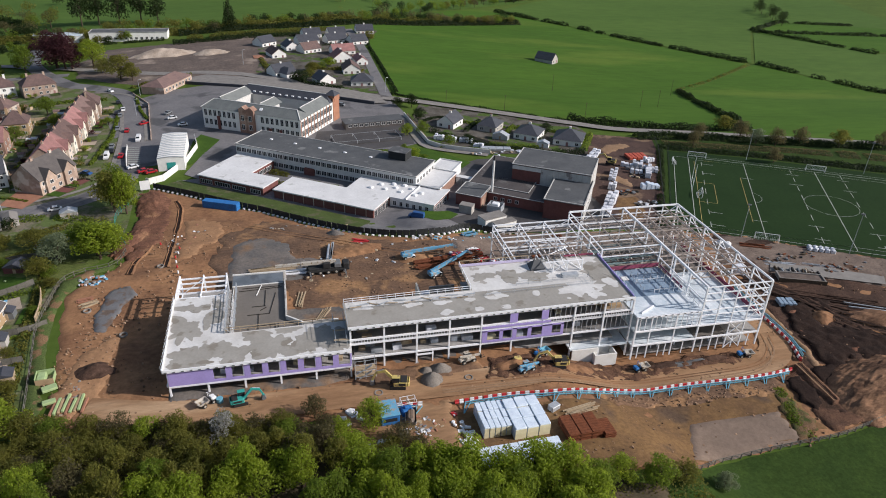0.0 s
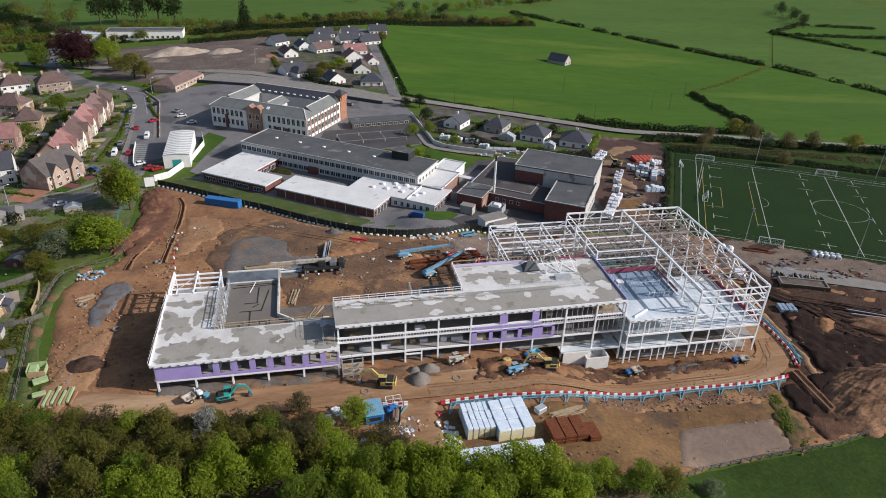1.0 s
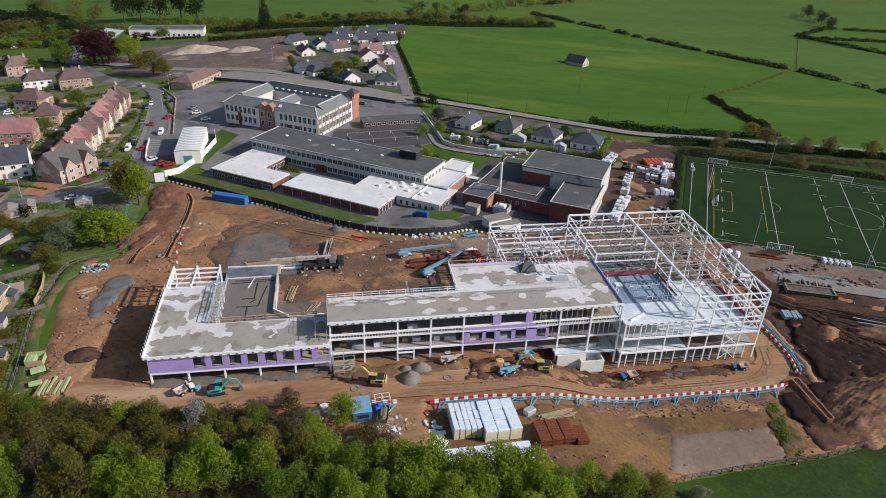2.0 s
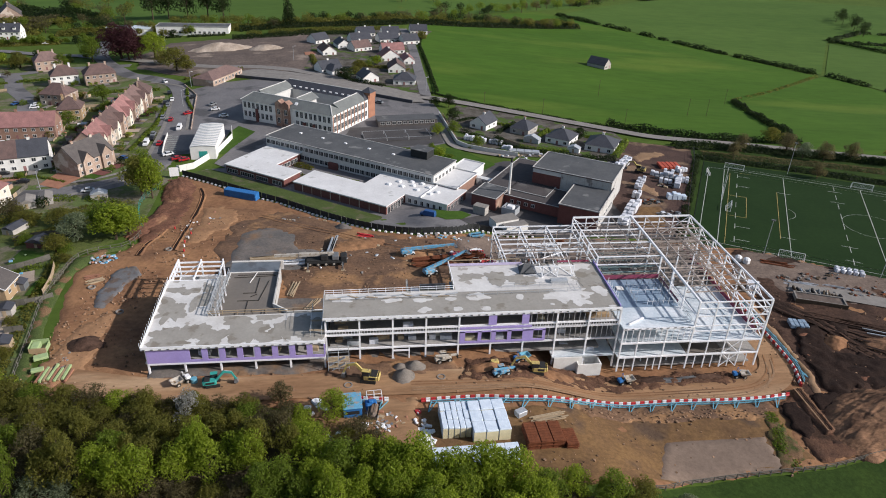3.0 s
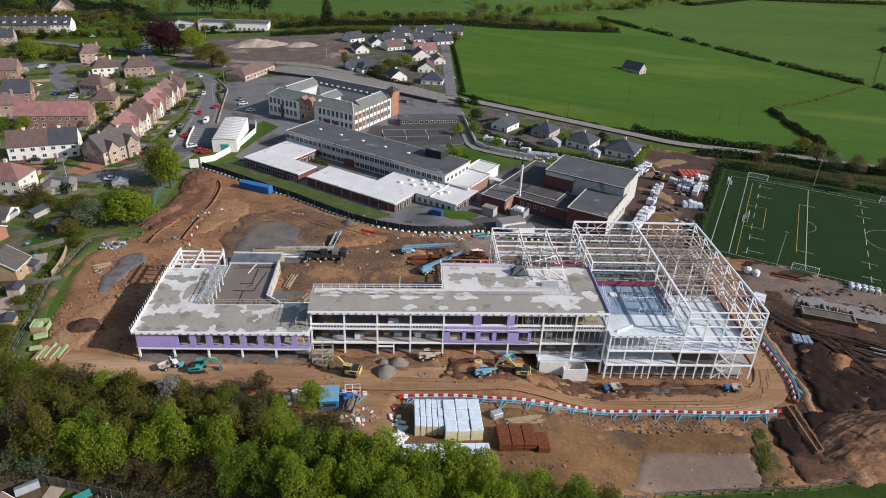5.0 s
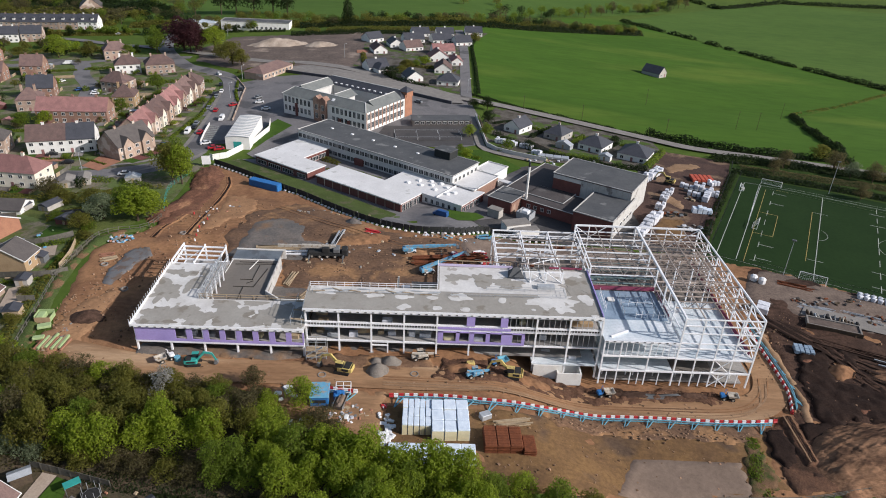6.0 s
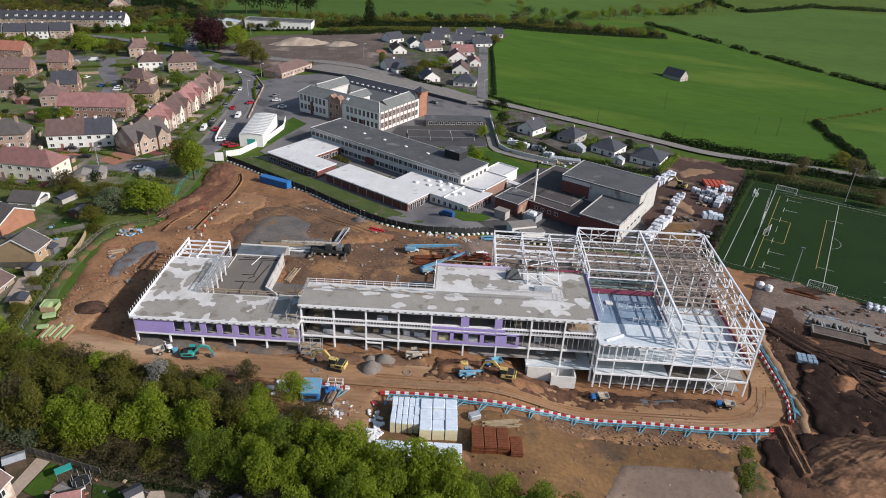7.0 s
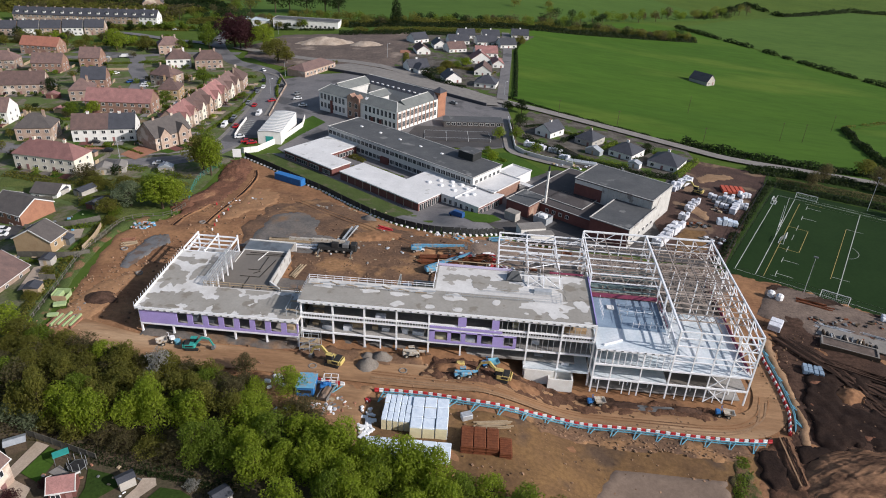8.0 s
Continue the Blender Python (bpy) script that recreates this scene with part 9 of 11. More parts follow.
panel_mesh = Geo().box(-0.95, 0.95, -0.05, 0.05, 0.15, 2.15).mesh("panel", FENCE_D)
foot_mesh = Geo().soft(-0.38, 0.38, -1.05, -0.25, 0, 0.5, 0.08).mesh("foot", WHITE_P)
stay_mesh = Geo().beam((0, -0.5, 0.4), (0, -0.05, 1.7), 0.07).mesh("stay", FENCE_D)
hoard = thing("site_hoarding", "dark panelled site hoarding with white concrete feet", "hoarding")
for x, y, a in along([(-46.0, 234.2), (-31, 224.2), (-15, 212.8), (-6, 206.4), (3.8, 196.9), (15.5, 185), (25, 177.6), (36, 173.6), (47, 175.2), (56, 182), (66, 180), (76, 179)], 2.0):
    z = land(x, y) + 0.15
    for mesh, nm in ((panel_mesh, "panel"), (foot_mesh, "foot"), (stay_mesh, "stay")):
        part(nm, mesh, None, hoard).matrix_basis = pose(x, y, z, 0, 0, a)


def mesh_fence(name, label, line, high, mat, step=3.0, rails=2, r=0.05, infill=0):
    ob = thing(name, label, "fence")
    pts = along(line, step)
    for i, (x, y, a) in enumerate(pts):
        z = land(x, y) + 0.2
        part("post", Geo().beam((x, y, z - 0.4), (x, y, z + high), r * 2), mat, ob)
        if i + 1 < len(pts):
            qx, qy, _ = pts[i + 1]
            zq = land(qx, qy) + 0.2
            for k in range(rails):
                h = high * (k + 1) / rails - 0.05
                part("rail", Geo().beam((x, y, z + h), (qx, qy, zq + h), r), mat, ob)
            if infill:
                part("board", Geo().beam((x, y, z + high * 0.48), (qx, qy, zq + high * 0.48), 0.05, high * 0.9), mat, ob)
    return ob


mesh_fence("site_fence", "weathered grey post-and-rail fence along the gardens", [(-48.5, 98), (-51.3, 112.8), (-54, 127), (-56.4, 139.6), (-56.6, 151.6), (-56, 160.5), (-52.6, 164.8), (-45, 168.5), (-44, 180)], 1.5, WOODGREY, 2.8, 2, 0.09)
mesh_fence("site_fence", "green mesh fence on the bank", [(-44, 180), (-50, 196), (-53, 210), (-50, 224)], 2.0, TEAL, 2.6, 3, 0.04)
mesh_fence("field_fence", "weathered post-and-rail fence along the grass field", [(60, 73), (72.2, 74.2), (80.2, 77.2), (88.2, 78.3), (101.1, 79.0), (111.6, 79.6), (125.7, 82.4), (150, 86), (180, 84)], 1.2, WOODGREY, 2.4, 3, 0.08)
for line in ([(-86, 157), (-70, 158), (-62, 162)], [(-76, 139.5), (-60, 139), (-54, 142)], [(-62, 127), (-55, 128)], [(-31.5, 77), (-21, 74.4), (-14, 72.6)], [(-82, 178), (-70, 180), (-60, 176)], [(-102, 178), (-90, 180)]):
    mesh_fence("garden_fence", "weathered brown boarded garden fence", line, 1.7, WOODGREY, 2.0, 1, 0.06, 1)
for line in ([(-120, 266), (-102, 268), (-96, 262)], [(-160, 314), (-130, 322)], [(-96, 300), (-88, 301)], [(-118, 332), (-96, 336)], [(-190, 372), (-168, 378)], [(-150, 290), (-142, 276)], [(-110, 244), (-112, 262)], [(62, 270), (60, 310)], [(90, 262), (80, 276)]):
    mesh_fence("garden_fence", "pale boarded garden fence", line, 1.5, TIMBER, 2.4, 1, 0.06, 1)
wall1 = thing("footpath_wall", "long pale rendered wall beside the footpath", "wall")
for (ax, ay), (bx, by) in zip([(58.4, 309), (60, 288), (61.6, 267), (65.4, 261.6), (73, 257)], [(60, 288), (61.6, 267), (65.4, 261.6), (73, 257), (85, 251.4)]):
    part("wall_run", Geo().beam((ax, ay, land(ax, ay) + 0.9), (bx, by, land(bx, by) + 0.9), 0.35, 2.2), PANEL, wall1)


# ---- machines ----
def tracks(ob, length, gauge, z=0.0):
    for s in (-1, 1):
        g, n = Geo(), 10
        outline = [(-length / 2 - 0.4 * math.sin(math.pi * i / n), 0.4 - 0.4 * math.cos(math.pi * i / n)) for i in range(n + 1)]
        outline += [(length / 2 + 0.4 * math.sin(math.pi * i / n), 0.4 + 0.4 * math.cos(math.pi * i / n)) for i in range(n + 1)]
        m = len(outline)
        y0, y1 = s * gauge / 2 - 0.25, s * gauge / 2 + 0.25
        g.add([(x, y0, z + q) for x, q in outline] + [(x, y1, z + q) for x, q in outline], [tuple(range(m)), tuple(range(2 * m - 1, m - 1, -1))] + [(i, m + i, m + (i + 1) % m, (i + 1) % m) for i in range(m)])
        part("crawler_track", g, BLACK, ob)


def excavator(at, turn, mat, label, size=1.0, swing=0.0):
    ob = thing("excavator", label, "excavator", (at[0], at[1], land(*at) + 0.62), turn, "machines on site")
    ob.scale = (size, size, size)
    tracks(ob, 2.6, 2.0)
    part("undercarriage", Geo().soft(-0.8, 0.8, -0.8, 0.8, 0.4, 0.95, 0.1), BLACK, ob)
    part("house", Geo().soft(-2.0, 0.9, -1.2, 1.2, 0.95, 2.0, 0.18), mat, ob)
    part("engine_deck", Geo().soft(-1.9, -0.55, -1.1, 1.1, 2.0, 2.14, 0.06), BLACK, ob)
    part("side_panel", Geo().box(-1.6, 0.4, -1.23, -1.2, 1.2, 1.75), BLACK, ob)
    part("side_panel", Geo().box(-1.6, -0.2, 1.2, 1.23, 1.2, 1.75), BLACK, ob)
    part("counterweight", Geo().soft(-2.4, -1.9, -1.15, 1.15, 1.0, 1.95, 0.2), mat, ob)
    cab = part("cab", Geo().soft(-0.4, 1.2, 0.15, 1.15, 1.9, 3.05, 0.15), GLASS, ob)
    part("cab_roof", Geo().soft(-0.45, 1.25, 0.1, 1.2, 3.05, 3.15, 0.05), mat, cab)
    part("boom", Geo().beam((0.8, -0.3, 1.6), (2.8, -0.3, 3.9), 0.4, 0.55).beam((2.7, -0.3, 3.85), (4.6, -0.3, 3.3), 0.36, 0.5), mat, ob)
    arm = part("arm", Geo().beam((4.5, -0.3, 3.4), (5.4, -0.3, 1.3), 0.3, 0.38), mat, ob)
    part("ram", Geo().tube((1.2, -0.3, 1.9), (2.6, -0.3, 3.3), 0.09, n=6), GALV, ob)
    part("ram", Geo().tube((3.0, -0.3, 4.15), (4.6, -0.3, 3.7), 0.08, n=6), GALV, ob)
    part("bucket", Geo().add([(5.0, -0.85, 1.3), (5.6, -0.85, 1.4), (5.9, -0.85, 0.6), (5.3, -0.85, 0.15), (4.8, -0.85, 0.5), (5.0, 0.25, 1.3), (5.6, 0.25, 1.4), (5.9, 0.25, 0.6), (5.3, 0.25, 0.15), (4.8, 0.25, 0.5)], [(0, 1, 2, 3, 4), (9, 8, 7, 6, 5), (0, 5, 6, 1), (1, 6, 7, 2), (2, 7, 8, 3), (3, 8, 9, 4)]), CARGREY, arm)
    return ob


def wheel(ob, x, y, r, w):
    p = part("wheel", Geo().tube((x, y - w / 2, r), (x, y + w / 2, r), r, n=14), BLACK, ob)
    part("hub", Geo().tube((x, y - w / 2 - 0.03, r), (x, y + w / 2 + 0.03, r), r * 0.5, n=10), MUDDY_W, p)


def dumper(at, turn, skip, cab, label):
    ob = thing("site_dumper", label, "dumper", (at[0], at[1], land(*at) + 0.62), turn, "machines on site")
    ob.scale = (0.85, 0.85, 0.85)
    for x in (-1.2, 1.1):
        for y in (-0.85, 0.85):
            wheel(ob, x, y, 0.55, 0.42)
    part("chassis", Geo().soft(-1.9, 1.2, -0.5, 0.5, 0.5, 0.95, 0.1), BLACK, ob)
    part("engine_cover", Geo().soft(-2.1, -0.9, -0.8, 0.8, 0.9, 1.6, 0.15), cab, ob)
    part("skip", Geo().add([(0.1, -0.9, 0.95), (1.9, -0.9, 0.95), (1.9, 0.9, 0.95), (0.1, 0.9, 0.95), (-0.2, -1.1, 1.75), (2.6, -1.1, 1.6), (2.6, 1.1, 1.6), (-0.2, 1.1, 1.75), (-0.05, -0.95, 1.72), (2.4, -0.95, 1.58), (2.4, 0.95, 1.58), (-0.05, 0.95, 1.72), (0.25, -0.75, 1.1), (1.8, -0.75, 1.1), (1.8, 0.75, 1.1), (0.25, 0.75, 1.1)],
                           [(3, 2, 1, 0), (0, 1, 5, 4), (1, 2, 6, 5), (2, 3, 7, 6), (3, 0, 4, 7), (4, 5, 9, 8), (5, 6, 10, 9), (6, 7, 11, 10), (7, 4, 8, 11), (8, 9, 13, 12), (9, 10, 14, 13), (10, 11, 15, 14), (11, 8, 12, 15), (12, 13, 14, 15)]), skip, ob)
    part("seat", Geo().soft(-0.8, -0.3, -0.3, 0.3, 1.0, 1.5, 0.08), BLACK, ob)
    for y in (-0.7, 0.7):
        part("roll_bar", Geo().tube((-0.75, y, 1.4), (-0.75, y, 2.7), 0.06, n=6).tube((-0.75, y, 2.7), (-0.4, y * 0.9, 2.75), 0.06, n=6), cab, ob)
    part("roll_bar", Geo().tube((-0.75, -0.7, 2.7), (-0.75, 0.7, 2.7), 0.06, n=6), cab, ob)
    return ob


def boom_lift(at, turn, length, rise, mat, label):
    ob = thing("boom_lift", label, "boom lift", (at[0], at[1], land(*at) + 0.62), turn, "machines on site")
    for x in (-1.2, 1.2):
        for y in (-1.0, 1.0):
            wheel(ob, x, y, 0.5, 0.38)
    part("chassis", Geo().soft(-1.7, 1.7, -0.85, 0.85, 0.45, 0.95, 0.12), WHITE_P, ob)
    part("turret", Geo().soft(-2.2, 0.9, -1.0, 1.0, 0.98, 1.9, 0.2), mat, ob)
    part("boom", Geo().beam((-1.5, 0, 1.9), (length * 0.62, 0, 1.9 + rise * 0.62), 0.7, 0.75), mat, ob)
    part("boom_tip", Geo().beam((length * 0.55, 0, 1.95 + rise * 0.55), (length, 0, 1.9 + rise), 0.5, 0.55), mat, ob)
    b = part("basket", Geo().box(length, length + 0.9, -1.1, 1.1, 1.2 + rise, 1.3 + rise), CARGREY, ob)
    for x, y in ((0, -1.1), (0.9, -1.1), (0, 1.1), (0.9, 1.1), (0.9, 0), (0, 0)):
        part("basket_post", Geo().tube((length + x, y, 1.3 + rise), (length + x, y, 2.4 + rise), 0.04, n=5), CARGREY, b)
    for x in (0, 0.9):
        part("basket_rail", Geo().tube((length + x, -1.1, 2.4 + rise), (length + x, 1.1, 2.4 + rise), 0.04, n=5), CARGREY, b)
    return ob


def crane_lorry(at, turn):
    ob = thing("mobile_crane", "dark mobile crane lorry with a long white lattice-backed boom", "crane", (at[0], at[1], land(*at) + 0.6), turn, "machines on site")
    for i in range(5):
        for y in (-1.05, 1.05):
            wheel(ob, -4.2 + i * 2.1, y, 0.6, 0.45)
    part("carrier", Geo().soft(-5.6, 5.6, -1.25, 1.25, 0.8, 1.5, 0.15), BLACK, ob)
    part("deck", Geo().soft(-5.2, 3.4, -1.2, 1.2, 1.5, 1.9, 0.1), BLACK, ob)
    c = part("cab", Geo().soft(3.8, 5.6, -1.25, 1.25, 1.5, 2.9, 0.25), BLACK, ob)
    part("windscreen", Geo().box(5.6, 5.66, -1.05, 1.05, 1.9, 2.7), GLASS, c)
    part("crane_cab", Geo().soft(-1.4, 0.6, -1.3, -0.3, 1.9, 3.3, 0.15), BLACK, ob)
    part("counterweight", Geo().soft(1.6, 3.4, -1.3, 1.3, 1.9, 3.0, 0.15), CARGREY, ob)
    part("boom", Geo().beam((2.2, 0.2, 3.0), (-7.0, 0.2, 3.1), 0.8, 0.9).beam((-6.8, 0.2, 3.1), (-13.5, 0.2, 3.1), 0.6, 0.7), MUDDY_W, ob)
    for x in (-4.8, 4.4):
        for s in (-1, 1):
            o = part("outrigger", Geo().beam((x, 0, 1.0), (x, s * 3.4, 1.0), 0.35, 0.3).beam((x, s * 3.4, 1.0), (x, s * 3.4, 0.0), 0.22), CARGREY, ob)
            part("foot_plate", Geo().soft(x - 0.5, x + 0.5, s * 3.4 - 0.5, s * 3.4 + 0.5, -0.12, 0.0, 0.03), TIMBER, o)
    return ob


def telehandler(at, turn, mat, label):
    ob = thing("telehandler", label, "telehandler", (at[0], at[1], land(*at) + 0.62), turn, "machines on site")
    ob.scale = (0.85, 0.85, 0.85)
    for x in (-1.4, 1.4):
        for y in (-1.0, 1.0):
            wheel(ob, x, y, 0.6, 0.4)
    part("chassis", Geo().soft(-2.4, 2.0, -0.8, 0.8, 0.6, 1.25, 0.15), mat, ob)
    part("engine_cover", Geo().soft(-0.8, 1.6, -1.1, -0.4, 1.2, 1.8, 0.15), mat, ob)
    cab = part("cab", Geo().soft(-0.8, 0.7, 0.15, 1.1, 1.2, 2.4, 0.15), GLASS, ob)
    part("cab_roof", Geo().soft(-0.85, 0.75, 0.1, 1.15, 2.4, 2.5, 0.05), mat, cab)
    part("boom", Geo().beam((-2.3, -0.1, 2.0), (3.6, -0.1, 1.3), 0.4, 0.5), mat, ob)
    fk = part("carriage", Geo().box(3.6, 3.75, -0.7, 0.5, 0.4, 1.5), BLACK, ob)
    for y in (-0.5, 0.2):
        part("fork", Geo().box(3.75, 5.0, y, y + 0.14, 0.4, 0.48), BLACK, fk)
    return ob


excavator((129.5, 231), 150, YELLOW, "muddy yellow excavator among the stores")
excavator((21.2, 104.8), 168, YELLOW, "yellow tracked excavator working on bare soil")
excavator((57.6, 106.8), 172, YELLOW, "yellow tracked excavator beside a blue dumper")
excavator((-10.4, 105.6), 8, TEAL, "teal tracked excavator parked beside the shell", 0.85)
dumper((-16.8, 106.6), 215, MUDDY_W, WHITE_P, "white site dumper parked beside the shell")
dumper((78.6, 106.8), 8, MUDDY_W, BLUE_C, "blue site dumper with a white tipping skip")
dumper((106.2, 107.0), -6, MUDDY_W, BLUE_C, "blue site dumper with a white tipping skip")
dumper((55.0, 110.6), 20, BLUE_E, BLUE_C, "blue site dumper parked close to the shell")
telehandler((49.5, 104.9), 15, SKYBLUE, "light-blue telehandler on bare soil")
telehandler((37.6, 110.3), 12, MUDDY_W, "muddy white telehandler at the shell")
boom_lift((38.4, 147.2), 24, 11, 2.6, SKYBLUE, "light-blue boom lift with raised arm")
boom_lift((33.2, 158.0), 5, 13, 0.6, SKYBLUE, "light-blue boom lift with lowered arm")
crane_lorry((10.6, 154.2), 2)
single("fuel_drum", Geo().tube((0, 0, 0), (0, 0, 1.3), 0.7, 0.66, 14), BLUE_E, "round blue plastic tank on soil", "tank", (-14.4, 106.8, -0.9))
single("yellow_bin", Geo().soft(-0.9, 0.9, -0.6, 0.6, 0, 1.1, 0.15), YELLOW, "small yellow steel bin", "bin", (48.6, 108.6, land(48.6, 108.6) + 0.4), 10)

# ---- stacks and stores ----
cont = thing("shipping_container", "blue corrugated shipping container beside the hoarding", "container", (-26.8, 213.9, land(-20, 211) + 0.3), -24)
part("body", Geo().box(0, 12.2, 0, 2.6, 0, 2.6), BLUE_C, cont)
for i in range(30):
    part("rib", Geo().box(0.2 + i * 0.4, 0.38 + i * 0.4, -0.06, 0.0, 0.15, 2.45), BLUE_C, cont)
part("door", Geo().box(12.2, 12.28, 0.1, 2.5, 0.1, 2.5), BLUE_C, cont)


def stack(name, label, cat, at, turn, w, d, h, mat, cols, rows, edge=None, gap=0.06, jitter=0.06, lift=0.35, group="", base=0.0, seed=1):
    """Wrapped packs set side by side and on top of each other."""
    r = random.Random(seed)
    z = land(*at) + lift
    cw, rd = w / cols, d / rows
    for i in range(cols):
        for j in range(rows):
            hh = h * (r.uniform(0.6, 1.12) if name == 'brick_pallet' else r.uniform(0.94, 1.03))
            ob = thing(name, label, cat, (at[0] + (i * cw) * math.cos(radians(turn)) - j * rd * math.sin(radians(turn)), at[1] + i * cw * math.sin(radians(turn)) + j * rd * math.cos(radians(turn)), z), turn + (r.uniform(-9, 9) if name in ('brick_pallet', 'deck_stack') else r.uniform(-1, 1)), group)
            g = Geo().soft(gap, cw - gap, gap, rd - gap, base, hh, min(0.12, cw * 0.08))
            part("pack", g, mat, ob)
            if mat is RUST:
                for q in range(5):
                    part("mesh_sheet", Geo().box(gap - 0.1 * (q % 2), cw - gap + 0.08 * (q % 3), gap - 0.12 * ((q + 1) % 2), rd - gap + 0.1 * (q % 2), hh * (q + 0.4) / 5, hh * (q + 0.62) / 5), RUST, ob)
                for q in range(9):
                    part("bar", Geo().beam((gap + 0.1, gap + (rd - 2 * gap) * q / 8, hh + 0.03), (cw - gap - 0.1, gap + (rd - 2 * gap) * q / 8, hh + 0.03), 0.07), RUST, ob)
            if edge:
                part("pack_end", Geo().box(gap + 0.05, cw - gap - 0.05, gap - 0.04, gap, 0.1, hh - 0.3), edge, ob)


RUSTRED = material("orange_red_panels", (0.50, 0.10, 0.055), (0.36, 0.07, 0.045), 1.5, 0.7, 0.2)
S = "insulation packs in the lower yard"
stack("insulation_stack", "tall stack of insulation boards in pale blue film", "stack", (34.7, 87.0), 1, 5.6, 7.4, 2.7, WRAP, 5, 3, INSUL, group=S, seed=2)
stack("insulation_stack", "tall stack of insulation boards in pale blue film", "stack", (40.4, 85.6), 2, 7.3, 8.6, 2.9, WRAP, 3, 3, INSUL, group=S, seed=3)
stack("sheet_stack", "low stack of white-wrapped sheets under the trees", "stack", (32.4, 79.4), 1, 16.3, 4.8, 1.0, WRAP, 6, 1, gap=0.02, group=S, seed=4)
stack("rebar_mesh_stack", "rusty stack of steel mesh sheets", "stack", (50.3, 83.0), 1, 7.2, 5.4, 1.9, RUST, 3, 1, group="rusty mesh stacks", seed=5)
stack("rebar_mesh_stack", "rusty stack of steel mesh sheets", "stack", (57.6, 82.6), 1, 2.4, 4.2, 1.3, RUST, 1, 1, group="rusty mesh stacks", seed=6)
P = "pallets behind the school"
F = "wrapped pallet of blocks in pale film"
stack("brick_pallet", F, "pallet", (107.6, 184.6), 56, 20, 3.6, 2.5, WRAP_W, 9, 2, gap=0.1, group=P, seed=7)
stack("brick_pallet", F, "pallet", (121.9, 231.6), 51, 15, 3.4, 2.5, WRAP_W, 8, 2, gap=0.1, group=P, seed=8)
stack("brick_pallet", F, "pallet", (132.8, 228.4), -27, 12.4, 2.2, 2.0, WRAP_W, 7, 1, gap=0.15, group=P, seed=9)
stack("brick_pallet", "dark-wrapped pallet of building goods", "pallet", (133.2, 224.6), -27, 9, 2.2, 1.5, CARGREY, 5, 1, gap=0.25, group=P, seed=18)
stack("brick_pallet", F, "pallet", (133.4, 221.0), -27, 5.2, 2.2, 1.7, WRAP_W, 3, 1, gap=0.2, group=P, seed=19)
stack("brick_pallet", F, "pallet", (139.2, 214.6), 62, 7, 2.4, 2.2, WRAP_W, 4, 1, gap=0.12, group=P, seed=10)
stack("brick_pallet", F, "pallet", (130.4, 205.2), -8, 7, 2.6, 2.2, WRAP, 4, 1, gap=0.12, group=P, seed=11)
stack("roof_panel_stack", "stack of orange-red roof panels on hardcore", "stack", (140.4, 235), -2, 8.6, 6, 1.0, RUSTRED, 5, 2, gap=0.12, group="panel stacks", seed=12)
for x, y, n in ((65, 272.5, 3), (70, 269.8, 3), (75.4, 268, 4), (79.5, 260, 3)):
    stack("brick_pallet", "wrapped pallet stored behind the bungalows", "pallet", (x, y), -30, n * 1.5, 3, 2.0, WRAP_W, n, 2, gap=0.15, group="pallets by the bungalows", seed=int(x))
stack("cladding_stack", "flat stack of cladding packs", "stack", (82, 256), -12, 13, 3.2, 0.9, GALV, 4, 2, group="pallets by the bungalows", seed=15)
stack("deck_stack", "bundle of pale blue decking sheets on mud", "stack", (129.4, 124.6), -14, 4.6, 3.4, 1.0, DECK_B, 4, 2, jitter=0.3, lift=0.8, group="east yard stores", seed=16)
stack("skip_bag", "white wrapped building packs in the yard", "stack", (129.6, 141), 60, 4.5, 3.2, 1.6, WRAP_W, 2, 1, lift=0.8, group="east yard stores", seed=17)
for x, y in ((133.4, 159.6), (135.2, 158.0)):
    single("water_tank", Geo().soft(-0.95, 0.95, -0.95, 0.95, 0, 1.7, 0.5), WHITE_P, "white rounded water tank on stony ground", "tank", (x, y, -6.1), 15, "white tanks")
for i in range(10):
    x, y = 160.4 + (i % 5) * 1.5 + (i // 5) * 0.7, 151.4 - (i % 5) * 0.75 + (i // 5) * 1.4
    single("bulk_bag", Geo().soft(-0.6, 0.6, -0.6, 0.6, 0, 1.05, 0.16), WRAP_W, "white bulk bag on stony ground", "bag", (x, y, -6.1), i * 17, "bulk bags")
rp = random.Random(21)


def pipes(name, label, at, turn, n, length, mat, spread=3.0, r=0.14, lift=0.75):
    """Loose lengths lying side by side."""
    ob = thing(name, label, "stack", (at[0], at[1], land(*at) + lift), turn)
    for i in range(n):
        y, z = rp.uniform(-spread / 2, spread / 2), rp.choice([r, r, r * 3])
        a = rp.uniform(-0.06, 0.06)
        o = rp.uniform(-0.6, 0.6)
        part("length", Geo().beam((o, y, z), (o + length * rp.uniform(0.75, 1), y + a * length, z), r * 2, r * 2), mat, ob)


